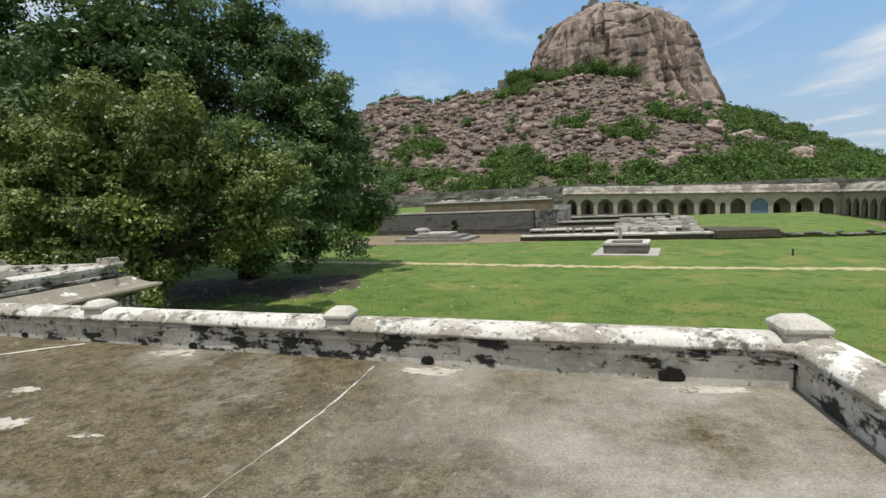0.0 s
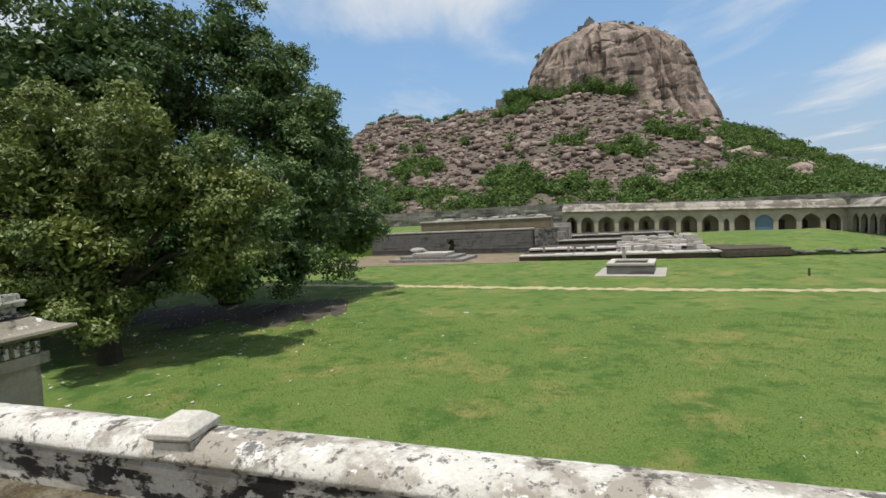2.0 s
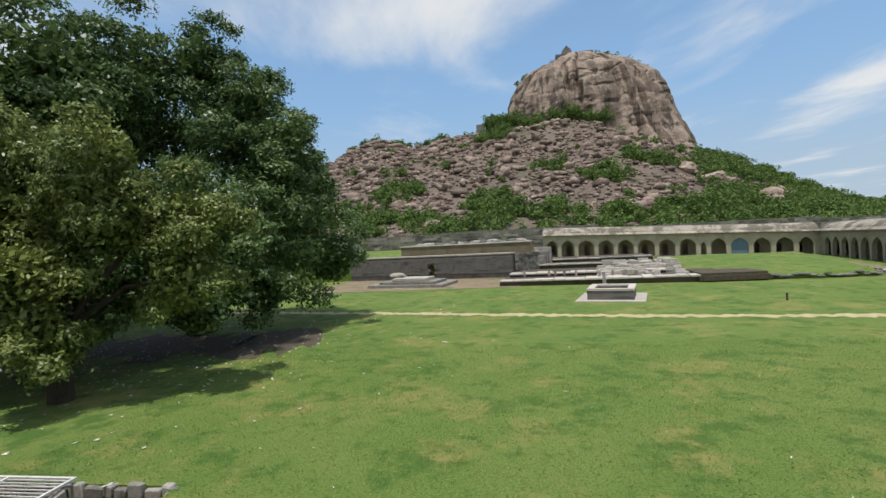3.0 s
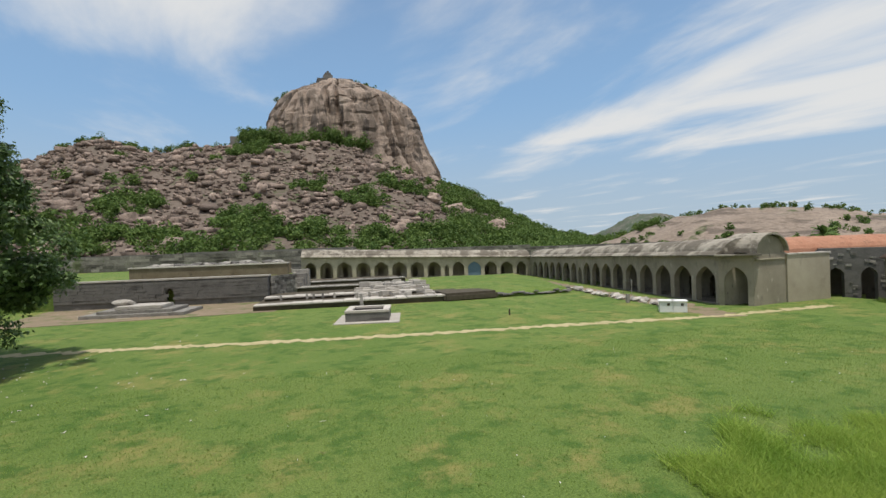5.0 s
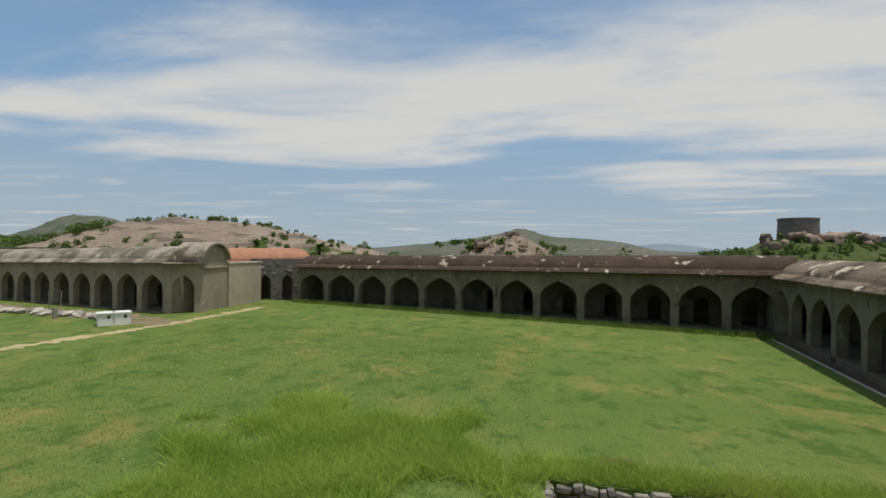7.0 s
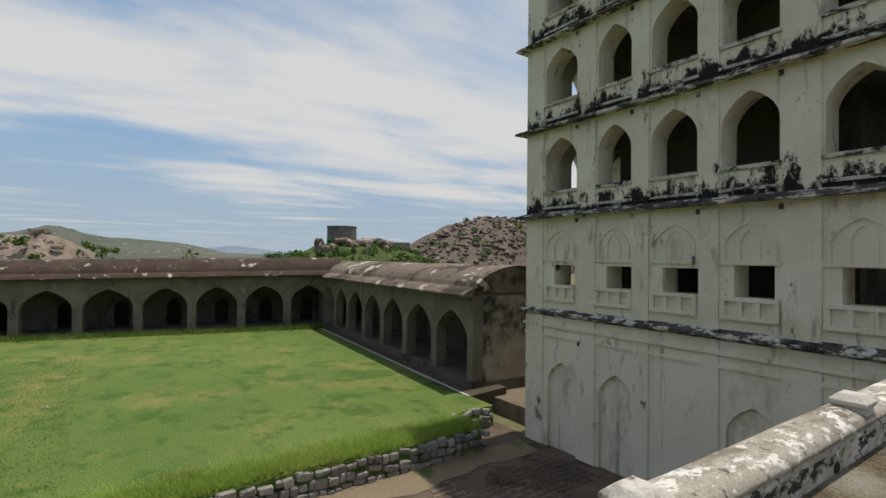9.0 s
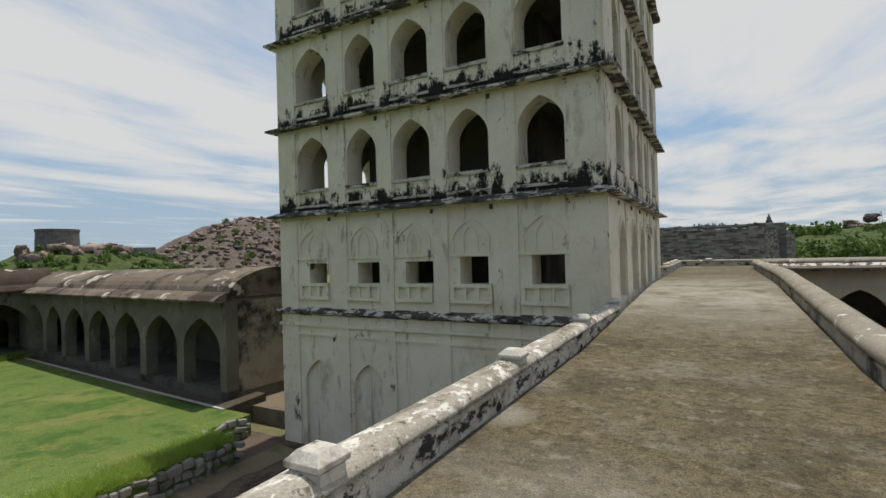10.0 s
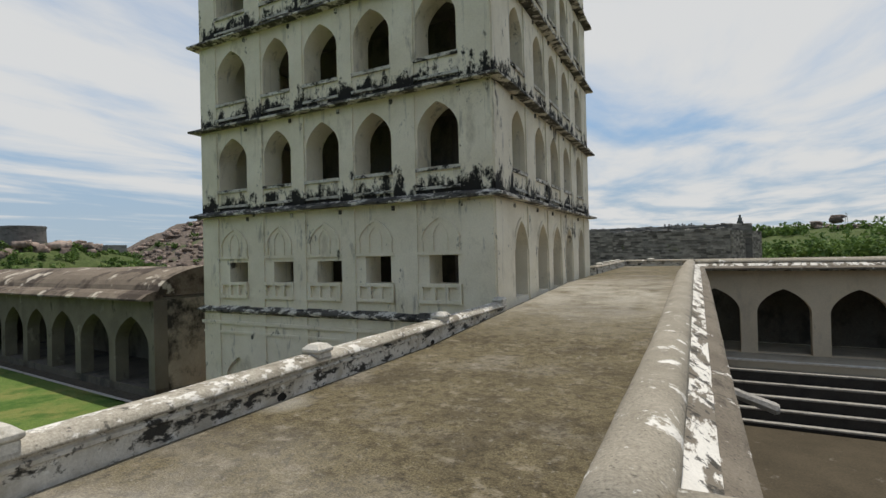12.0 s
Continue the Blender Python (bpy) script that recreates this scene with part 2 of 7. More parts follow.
M_SIDE = material("side_wing_plaster", (0.34, 0.302, 0.235), (0.24, 0.212, 0.163), 0.5, 0.92, 0.3, 18, 0.2, [((0.15, 0.132, 0.103), 0.7, 0.55, 0.12, (1, 1, 0.5), 0.7), ((0.45, 0.41, 0.335), 1.3, 0.6, 0.06, (1, 1, 0.7), 0.6), (SOOT, 1.6, 0.63, 0.06, (1, 1, 0.4), 0.75)])
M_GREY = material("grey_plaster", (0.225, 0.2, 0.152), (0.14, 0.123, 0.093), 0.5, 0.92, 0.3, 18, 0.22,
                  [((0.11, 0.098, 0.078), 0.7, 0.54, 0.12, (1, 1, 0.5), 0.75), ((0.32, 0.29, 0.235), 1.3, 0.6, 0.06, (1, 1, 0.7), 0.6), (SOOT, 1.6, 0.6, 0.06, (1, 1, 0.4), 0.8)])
M_CREAM = material("cream_court_plaster", (0.74, 0.63, 0.46), (0.62, 0.52, 0.37), 0.4, 0.92, 0.3, 18, 0.15, [((0.4, 0.34, 0.25), 0.8, 0.57, 0.15, (1, 1, 0.4), 0.6), (SOOT, 1.7, 0.67, 0.08, (1, 1, 0.35), 0.6)])
M_PALEWALL = material("pale_wall_plaster", (0.44, 0.39, 0.3), (0.35, 0.305, 0.23), 0.4, 0.92, 0.3, 18, 0.18,
                      [((0.22, 0.195, 0.155), 0.8, 0.55, 0.15, (1, 1, 0.5), 0.65), (SOOT, 1.7, 0.64, 0.08, (1, 1, 0.35), 0.65)])
M_STAINED = material("soot_stained_plaster", (0.46, 0.405, 0.31), (0.27, 0.235, 0.18), 0.8, 0.95, 0.4, 16, 0.3, [(BLACK, 0.55, 0.49, 0.1, (1, 1, 0.8), 0.9)])
M_VAULT = material("vault_plaster_dark", (0.04, 0.026, 0.019), (0.085, 0.06, 0.044), 0.5, 0.95, 0.5, 14, 0.3,
                   [((0.56, 0.5, 0.4), 0.8, 0.59, 0.04, (1, 1, 1), 0.9), ((0.04, 0.03, 0.023), 1.6, 0.55, 0.1, (1, 1, 1), 0.8)])
M_VAULT_M = material("vault_plaster_mottled", (0.13, 0.1, 0.073), (0.22, 0.178, 0.132), 0.5, 0.95, 0.5, 14, 0.3, [((0.05, 0.037, 0.028), 0.5, 0.5, 0.08, (1, 1, 1), 0.85), ((0.56, 0.5, 0.4), 0.7, 0.57, 0.04, (1, 1, 1), 0.9)])
M_VAULT_L = material("vault_plaster_pale", (0.42, 0.385, 0.32), (0.28, 0.25, 0.2), 0.3, 0.95, 0.5, 14, 0.28,
                     [((0.1, 0.085, 0.065), 0.35, 0.47, 0.08, (1, 1, 1), 0.8), ((0.16, 0.138, 0.108), 1.6, 0.54, 0.1, (1, 1, 1), 0.8), ((0.5, 0.46, 0.38), 0.9, 0.6, 0.05, (1, 1, 1), 0.7)])
M_DECK = material("roof_deck_screed", (0.092, 0.073, 0.036), (0.19, 0.157, 0.09), 0.8, 0.93, 1.0, 56, 0.75,
                  [((0.34, 0.31, 0.26), 0.42, 0.54, 0.16, (1, 1, 1), 0.7), ((0.06, 0.047, 0.028), 0.75, 0.5, 0.14, (1, 1, 1), 0.6), ((0.042, 0.032, 0.018), 7.0, 0.5, 0.1, (1, 1, 1), 0.6), ((0.36, 0.315, 0.235), 4.6, 0.55, 0.12, (1, 1, 1), 0.5), ((0.03, 0.024, 0.016), 26.0, 0.52, 0.12, (1, 1, 1), 0.65),
                   ((0.4, 0.37, 0.31), 13.0, 0.6, 0.1, (1, 1, 1), 0.5), ((0.6, 0.57, 0.5), 3.0, 0.68, 0.04, (1, 0.45, 1), 0.7)],
                  worn=[(-0.6, -1.5, 3.5, (0.62, 0.575, 0.49)), (-1.8, -17.5, 7.5, (0.58, 0.54, 0.45)), (-0.85, -0.2, 0.55, (0.66, 0.63, 0.56)), (-2.95, 0.1, 0.75, (0.66, 0.63, 0.56)), (-5.95, 0.45, 0.7, (0.66, 0.63, 0.56)), (-8.2, -0.7, 0.9, (0.6, 0.57, 0.5)), (0.0, -5.4, 0.5, (0.62, 0.6, 0.53))])
M_CRUST = material("flaking_lime_crust", (0.6, 0.57, 0.5), (0.38, 0.345, 0.28), 6, 0.95, 0.5, 40, 0.3, [((0.15, 0.125, 0.08), 9.0, 0.52, 0.06, (1, 1, 1), 0.9)])
M_LIMEDUST = material("lime_dust", (0.74, 0.71, 0.64), (0.5, 0.47, 0.41), 5, 0.95, 0.4, 40, 0.3)
M_GRASS = material("mown_grass", (0.085, 0.16, 0.028), (0.16, 0.215, 0.052), 0.16, 0.95, 0.9, 16, 0.5,
                   [((0.26, 0.235, 0.075), 0.35, 0.52, 0.14, (1, 1, 1), 0.8), ((0.05, 0.118, 0.018), 0.8, 0.51, 0.1, (1, 1, 1), 0.75), ((0.3, 0.25, 0.12), 1.3, 0.66, 0.1, (1, 1, 1), 0.6), ((0.06, 0.115, 0.022), 4.0, 0.57, 0.1, (1, 1, 1), 0.5)], bump_dist=0.08)
M_GROUND = material("dry_scrub_ground", (0.12, 0.13, 0.05), (0.2, 0.17, 0.1), 0.05, 0.95, 0.5, 3, 0.3)
M_EARTH = material("bare_earth", (0.15, 0.115, 0.078), (0.215, 0.172, 0.122), 0.8, 0.95, 0.6, 20, 0.3, [((0.08, 0.065, 0.05), 1.4, 0.56, 0.1, (1, 1, 1), 0.7)])
M_BANK = material("brown_bare_earth", (0.26, 0.195, 0.135), (0.2, 0.16, 0.1), 0.5, 0.95, 0.5, 12, 0.3, [((0.1, 0.13, 0.04), 0.5, 0.54, 0.08, (1, 1, 1), 0.8), ((0.45, 0.4, 0.32), 0.8, 0.62, 0.06, (1, 1, 1), 0.6)])
# step stone made black to hold the shade on the risers
M_SHADESTONE = material("shade_blackened_stone", (0.028, 0.026, 0.024), (0.05, 0.046, 0.04), 1.5, 0.9, 0.4, 18, 0.25, [((0.16, 0.15, 0.13), 1.2, 0.63, 0.06, (0.3, 1, 3), 0.6)])
M_POST = material("weathered_post_plaster", (0.5, 0.47, 0.4), (0.6, 0.565, 0.49), 2.2, 0.92, 0.4, 40, 0.25, [((0.3, 0.27, 0.21), 4.0, 0.53, 0.1, (1, 1, 0.6), 0.75), (SOOT, 5.0, 0.61, 0.05, (1, 1, 0.5), 0.8)])
M_PATH = material("trodden_path_earth", (0.5, 0.42, 0.25), (0.38, 0.33, 0.17), 1.2, 0.95, 0.5, 25, 0.3, [((0.16, 0.17, 0.06), 1.6, 0.55, 0.1, (1, 1, 1), 0.7)])
M_BRICKPAVE = material("worn_brick_paving", (0.13, 0.095, 0.07), (0.2, 0.15, 0.11), 1.1, 0.92, 0.5, 30, 0.3, [((0.04, 0.035, 0.025), 0.8, 0.54, 0.1, (1, 1, 1), 0.7), ((0.4, 0.33, 0.25), 5, 0.66, 0.05, (1, 1, 1), 0.6)], random_tint=0.4)
M_STONE = material("grey_granite_stone", (0.2, 0.188, 0.166), (0.3, 0.282, 0.25), 2.5, 0.9, 0.5, 22, 0.3, [((0.1, 0.095, 0.085), 1.8, 0.55, 0.1, (1, 1, 1), 0.7)], random_tint=0.35)
# dark joints and earth; also stands for shade under trees and in openings
M_JOINT_SHADE = material("dark_joint_and_shade", (0.06, 0.05, 0.035), (0.1, 0.085, 0.06), 3, 0.95, 0.4, 30, 0.3)
M_DARKSTONE = material("dark_ashlar_stone", (0.13, 0.125, 0.115), (0.19, 0.18, 0.165), 1.2, 0.92, 0.5, 14, 0.3, [((0.06, 0.055, 0.05), 0.9, 0.54, 0.1, (0.5, 0.5, 2), 0.7), ((0.28, 0.26, 0.22), 2, 0.64, 0.06, (0.4, 0.4, 2), 0.5)], random_tint=0.3)
M_PALESTONE = material("pale_stone_slabs", (0.52, 0.48, 0.43), (0.4, 0.37, 0.32), 1.0, 0.9, 0.4, 14, 0.2, [((0.14, 0.12, 0.1), 1.1, 0.58, 0.08, (1, 1, 1), 0.7)], random_tint=0.2)
M_ROCK = material("pink_granite", (0.22, 0.168, 0.132), (0.34, 0.268, 0.215), 0.05, 0.92, 0.9, 0.7, 0.35, [((0.12, 0.095, 0.076), 0.08, 0.48, 0.1, (1, 1, 0.16), 0.85), ((0.06, 0.05, 0.043), 0.13, 0.56, 0.04, (1, 1, 0.12), 0.85), ((0.42, 0.35, 0.29), 0.12, 0.6, 0.08, (1, 1, 0.3), 0.6)], bump_dist=0.8)
M_BOULDER = material("boulder_granite", (0.19, 0.142, 0.113), (0.31, 0.242, 0.2), 0.12, 0.92, 0.8, 1.4, 0.35, [((0.085, 0.066, 0.054), 0.25, 0.5, 0.1, (1, 1, 1), 0.75)], bump_dist=0.5, island_tint=0.45)
M_GREENHILL = material("wooded_slope", (0.045, 0.075, 0.018), (0.085, 0.105, 0.032), 0.05, 0.95, 0.8, 0.6, 0.4, bump_dist=0.8)
M_RUBBLE = material("rubble_masonry", (0.13, 0.122, 0.105), (0.24, 0.225, 0.195), 0.6, 0.93, 0.6, 6, 0.35, [((0.05, 0.046, 0.04), 0.5, 0.54, 0.08, (0.4, 0.4, 2.5), 0.8), ((0.1, 0.13, 0.045), 0.25, 0.6, 0.06, (1, 1, 1), 0.7)], island_tint=0.5, bump_dist=0.1)
M_SCRUB = material("hillside_scrub", (0.1, 0.08, 0.062), (0.17, 0.135, 0.11), 0.03, 0.95, 0.8, 0.6, 0.4, [((0.05, 0.085, 0.02), 0.05, 0.56, 0.06, (1, 1, 1), 0.8)], bump_dist=0.8)
M_FARHILL = material("far_hill_rock", (0.085, 0.1, 0.07), (0.14, 0.135, 0.115), 0.02, 0.95, 0.5, 0.3, 0.3, [((0.07, 0.1, 0.06), 0.015, 0.47, 0.1, (1, 1, 1), 0.8), ((0.3, 0.28, 0.26), 0.12, 0.6, 0.05, (1, 1, 1), 0.7)], bump_dist=1.0)
# aerial haze is put into this base colour as pale blue
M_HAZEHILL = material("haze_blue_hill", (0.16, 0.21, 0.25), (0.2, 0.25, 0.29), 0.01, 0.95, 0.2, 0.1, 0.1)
M_KNOLL = material("scrubby_granite", (0.2, 0.158, 0.122), (0.31, 0.25, 0.2), 0.06, 0.95, 0.6, 0.8, 0.3, [((0.055, 0.085, 0.022), 0.06, 0.57, 0.05, (1, 1, 1), 0.85), ((0.09, 0.072, 0.058), 0.16, 0.53, 0.06, (0.4, 0.4, 3.0), 0.7)], bump_dist=0.9)
# near-black that paints the shade inside a hole
M_VOID = material("hollow_shade_black", (0.012, 0.011, 0.009), (0.02, 0.018, 0.014), 3, 0.95, 0.3, 30, 0.2)
M_BARK = material("tree_bark", (0.04, 0.032, 0.024), (0.065, 0.053, 0.04), 2, 0.95, 0.8, 14, 0.4)
M_TILE = material("red_clay_tiles", (0.33, 0.15, 0.09), (0.42, 0.22, 0.14), 0.8, 0.9, 0.5, 12, 0.3, [((0.12, 0.08, 0.06), 1.4, 0.57, 0.1, (1, 1, 1), 0.7)])
M_WHITE = material("white_paint", (0.8, 0.8, 0.78), (0.72, 0.72, 0.7), 2, 0.7, 0.2, 30, 0.1, [((0.4, 0.38, 0.34), 3, 0.62, 0.1, (1, 1, 0.4), 0.5)])
M_BLUEDOOR = material("faded_blue_paint", (0.1, 0.17, 0.24), (0.14, 0.2, 0.26), 2, 0.7, 0.2, 20, 0.2)
M_DARKWOOD = material("dark_wood", (0.03, 0.022, 0.016), (0.05, 0.036, 0.026), 2, 0.7, 0.3, 20, 0.3)
M_IRON = material("white_iron", (0.66, 0.65, 0.62), (0.55, 0.54, 0.5), 3, 0.6, 0.2, 30, 0.15, [((0.25, 0.14, 0.08), 5, 0.62, 0.06, (1, 1, 1), 0.7)])
M_TANK = material("tank_floor_silt", (0.045, 0.036, 0.021), (0.08, 0.064, 0.04), 0.5, 0.85, 0.3, 14, 0.3, [((0.26, 0.24, 0.2), 0.9, 0.62, 0.08, (1, 1, 1), 0.6)])
M_LEAF_T = leaf_material("tree_leaves_dark", (0.035, 0.078, 0.024), (0.165, 0.24, 0.08), 0.4)
M_LEAF_Y = leaf_material("tree_leaves_light", (0.055, 0.1, 0.024), (0.26, 0.305, 0.085), 0.4)
M_LEAF_B = leaf_material("bush_leaves", (0.035, 0.085, 0.017), (0.165, 0.245, 0.058), 0.7)
M_BLADE = leaf_material("grass_blades", (0.11, 0.2, 0.03), (0.26, 0.34, 0.08), 0.7, 0.35)
M_TALL = leaf_material("tall_grass_blades", (0.18, 0.32, 0.04), (0.42, 0.52, 0.11), 0.7, 0.5)
M_STRAW = leaf_material("dry_grass_blades", (0.3, 0.25, 0.1), (0.36, 0.33, 0.14), 0.8, 0.3)


# ---- mesh helpers ----
def thing(name, label, category, group="", kind="", at=(0, 0, 0)):
    ob = new(name)
    ob.empty_display_size = 0.2
    ob.location = at
    return tagged(ob, label, category, group, kind)


def link_mesh(name, me, mat, parent=None, label="", smooth=False):
    me.materials.append(mat)
    if smooth:
        me.polygons.foreach_set("use_smooth", [True] * len(me.polygons))
    ob = new(name, me)
    if parent is not None:
        ob.parent = parent
        ob.matrix_parent_inverse = Matrix.Translation(parent.matrix_basis.translation).inverted() if parent.parent is None else Matrix.Identity(4)
    if label:
        ob["label"] = label
    return ob


def part(name, bm, mat, parent=None, label="", smooth=False, fix=True):
    """One mesh object from a bmesh, under a thing or a part."""
    if fix:
        bmesh.ops.recalc_face_normals(bm, faces=bm.faces)
    me = bpy.data.meshes.new(name)
    bm.to_mesh(me)
    bm.free()
    return link_mesh(name, me, mat, parent, label, smooth)


def raw(name, verts, faces, mat, parent=None, label="", smooth=False):
    me = bpy.data.meshes.new(name)
    me.from_pydata([tuple(v) for v in verts], [], [tuple(f) for f in faces])
    me.update()
    return link_mesh(name, me, mat, parent, label, smooth)


def structure(ob, label, category):
    return tagged(ob, label, category, kind="structure")


def box(bm, x0, x1, y0, y1, z0, z1, f=None, bevel=0.0):
    """A box; f maps its corners (local to world)."""
    vs = [bm.verts.new((x, y, z)) for x in (x0, x1) for y in (y0, y1) for z in (z0, z1)]
    fs = [bm.faces.new([vs[i] for i in q]) for q in ((0, 1, 3, 2), (4, 6, 7, 5), (0, 4, 5, 1), (2, 3, 7, 6), (0, 2, 6, 4), (1, 5, 7, 3))]
    if bevel:
        es = {e for q in fs for e in q.edges}
        out = bmesh.ops.bevel(bm, geom=list(es), offset=bevel, segments=2, affect="EDGES")
        vs = list({v for q in out["faces"] for v in q.verts} | {v for v in vs if v.is_valid})
    if f:
        for v in vs:
            v.co = f(*v.co)
    return vs


def loft(bm, sections, closed=True, caps=True):
    """A skin over rows of points."""
    rows = [[bm.verts.new(p) for p in s] for s in sections]
    n = len(rows[0])
    for a, b in zip(rows, rows[1:]):
        for i in range(n if closed else n - 1):
            j = (i + 1) % n
            bm.faces.new((a[i], a[j], b[j], b[i]))
    if caps and closed:
        bm.faces.new(rows[0])
        bm.faces.new(rows[-1][::-1])
    return rows


def arch_points(c, w, spring, apex, n=7):
    """The pointed profile of an arch from its left springing to its right."""
    pts = []
    for i in range(-n, n + 1):
        a = (1 - abs(i) / n) * math.pi / 2
        u = w * math.cos(a) * (1 if i > 0 else -1)
        pts.append((c + u, spring + (apex - spring) * (0.66 * math.sin(a) + 0.34 * (1 - math.cos(a)))))
    return pts


def arch_wall(bm, u0, u1, w0, w1, z0, z1, openings, f):
    """A wall from u0 to u1, w0 to w1 thick, with openings (centre, half width, sill, springing, apex) through it. apex None: a flat head at springing."""
    def quad(*p):
        bm.faces.new([bm.verts.new(f(*q)) for q in p])

    def slab(a, b, lo_a, lo_b, hi):
        for w in (w0, w1):
            quad((a, w, lo_a), (b, w, lo_b), (b, w, hi), (a, w, hi))

    at = u0
    for c, h, sill, spring, apex in sorted(openings):
        slab(at, c - h, z0, z0, z1)
        if sill > z0:
            for w in (w0, w1):
                quad((c - h, w, z0), (c + h, w, z0), (c + h, w, sill), (c - h, w, sill))
            quad((c - h, w0, sill), (c + h, w0, sill), (c + h, w1, sill), (c - h, w1, sill))
        pts = arch_points(c, h, spring, apex) if apex is not None else [(c - h, spring), (c + h, spring)]
        for (a, za), (b, zb) in zip(pts, pts[1:]):
            slab(a, b, za, zb, z1)
            quad((a, w0, za), (b, w0, zb), (b, w1, zb), (a, w1, za))
        for u in (c - h, c + h):
            quad((u, w0, max(sill, z0)), (u, w1, max(sill, z0)), (u, w1, spring), (u, w0, spring))
        at = c + h
    slab(at, u1, z0, z0, z1)
    quad((u0, w0, z1), (u1, w0, z1), (u1, w1, z1), (u0, w1, z1))
    quad((u0, w0, z0), (u1, w0, z0), (u1, w1, z0), (u0, w1, z0))
    for u in (u0, u1):
        quad((u, w0, z0), (u, w1, z0), (u, w1, z1), (u, w0, z1))


def welded(bm):
    bmesh.ops.remove_doubles(bm, verts=bm.verts, dist=0.0005)
    return bm


def rock_mesh(bm, c, r, sq=(1, 1, 1), sub=1, rough=0.28, seed=0.0):
    """A rough stone."""
    out = bmesh.ops.create_icosphere(bm, subdivisions=sub, radius=1.0)
    rot = Euler((random.uniform(0, 6), random.uniform(0, 6), random.uniform(0, 6))).to_matrix()
    for v in out["verts"]:
        k = 1 + rough * 2 * noise.noise(v.co * 1.3 + Vector((seed, seed * 2, -seed)))
        p = rot @ (v.co * k)
        v.co = (c[0] + p.x * r * sq[0], c[1] + p.y * r * sq[1], c[2] + p.z * r * sq[2])



def many_rocks(spots, sub=1):
    """Vertices and faces of many rough stones: spots of (x, y, z, r, flatness)."""
    bm = bmesh.new()
    bmesh.ops.create_icosphere(bm, subdivisions=sub, radius=1.0)
    base = np.array([v.co[:] for v in bm.verts])
    fs = np.array([[v.index for v in f.verts] for f in bm.faces])
    bm.free()
    rng = np.random.default_rng(5)
    vs, faces = [], []
    for k, (x, y, z, r, flat) in enumerate(spots):
        q = np.linalg.qr(rng.normal(size=(3, 3)))[0]
        cut = np.maximum(base @ q, -0.75 + 0.45 * rng.random(3))
        cut = np.minimum(cut, 0.4 + 0.6 * rng.random(3))
        p = (cut + 0.13 * rng.normal(size=(len(base), 3))) * np.array([rng.uniform(1.0, 1.8), rng.uniform(0.7, 1.1), flat])
        a = rng.uniform(0, 6.28)
        p = p @ np.array([[math.cos(a), math.sin(a), 0], [-math.sin(a), math.cos(a), 0], [0, 0, 1]])
        vs.append(p * r + (x, y, z))
        faces.append(fs + k * len(base))
    return np.concatenate(vs), np.concatenate(faces)


def leaf_cards(centres, sizes, rng, tilt=0.7, facing=None):
    """A rhombic leaf at each centre, facing roughly the given way."""
    n = len(centres)
    a = rng.normal(size=(n, 3))
    a[:, 2] *= tilt
    if facing is not None:
        a = np.cross(a, facing + 0.45 * rng.normal(size=(n, 3)))
    a /= np.linalg.norm(a, axis=1)[:, None]
    b = np.cross(a, rng.normal(size=(n, 3)) if facing is None else facing + 0.45 * rng.normal(size=(n, 3)))
    b /= np.linalg.norm(b, axis=1)[:, None]
    s = np.asarray(sizes)[:, None]
    v = np.stack([centres - a * s, centres - b * s * 0.5, centres + a * s, centres + b * s * 0.5], 1).reshape(-1, 3)
    return v, np.arange(4 * n).reshape(-1, 4)


def fast_mesh(name, v, f, mat, parent=None, label="", smooth=False):
    me = bpy.data.meshes.new(name)
    v, f = np.asarray(v, np.float32), np.asarray(f, np.int32)
    me.vertices.add(len(v))
    me.vertices.foreach_set("co", v.ravel())
    me.loops.add(f.size)
    me.loops.foreach_set("vertex_index", f.ravel())
    me.polygons.add(len(f))
    me.polygons.foreach_set("loop_start", np.arange(len(f), dtype=np.int32) * f.shape[1])
    me.update(calc_edges=True)
    me.validate()
    return link_mesh(name, me, mat, parent, label, smooth)


# ---- ground, lawn ----
LAWN = -4.0


def lawn_z(x, y):
    k = min(max((y - 30) / 56, 0), 1)
    return LAWN - 0.55 * k * min(max(x / 46, 0), 1)


def cell_sheet(name, xs, ys, holes, zf, mat, depth=0.0):
    """A sheet of rectangles with some left out; depth gives it a skirt."""
    bm = bmesh.new()
    grid = {}

    def vert(x, y):
        if (x, y) not in grid:
            grid[x, y] = bm.verts.new((x, y, zf(x, y)))
        return grid[x, y]
    for x0, x1 in zip(xs, xs[1:]):
        for y0, y1 in zip(ys, ys[1:]):
            cx, cy = (x0 + x1) / 2, (y0 + y1) / 2
            if not any(a < cx < b and c < cy < d for a, b, c, d in holes):
                bm.faces.new((vert(x0, y0), vert(x1, y0), vert(x1, y1), vert(x0, y1)))
    if depth:
        edges = [e for e in bm.edges if len(e.link_faces) == 1]
        out = bmesh.ops.extrude_edge_only(bm, edges=edges)
        for v in out["geom"]:
            if isinstance(v, bmesh.types.BMVert):
                v.co.z -= depth
    return part(name, bm, mat)


SUNK = (0.35, 11.4, -12.95, -0.2)
BUILDING = (-34, 0.35, -41, 0.1)


def north_y(x):
    """The line of the north parapet, which is not square to the east one."""
    return -0.19 - 0.128 * x


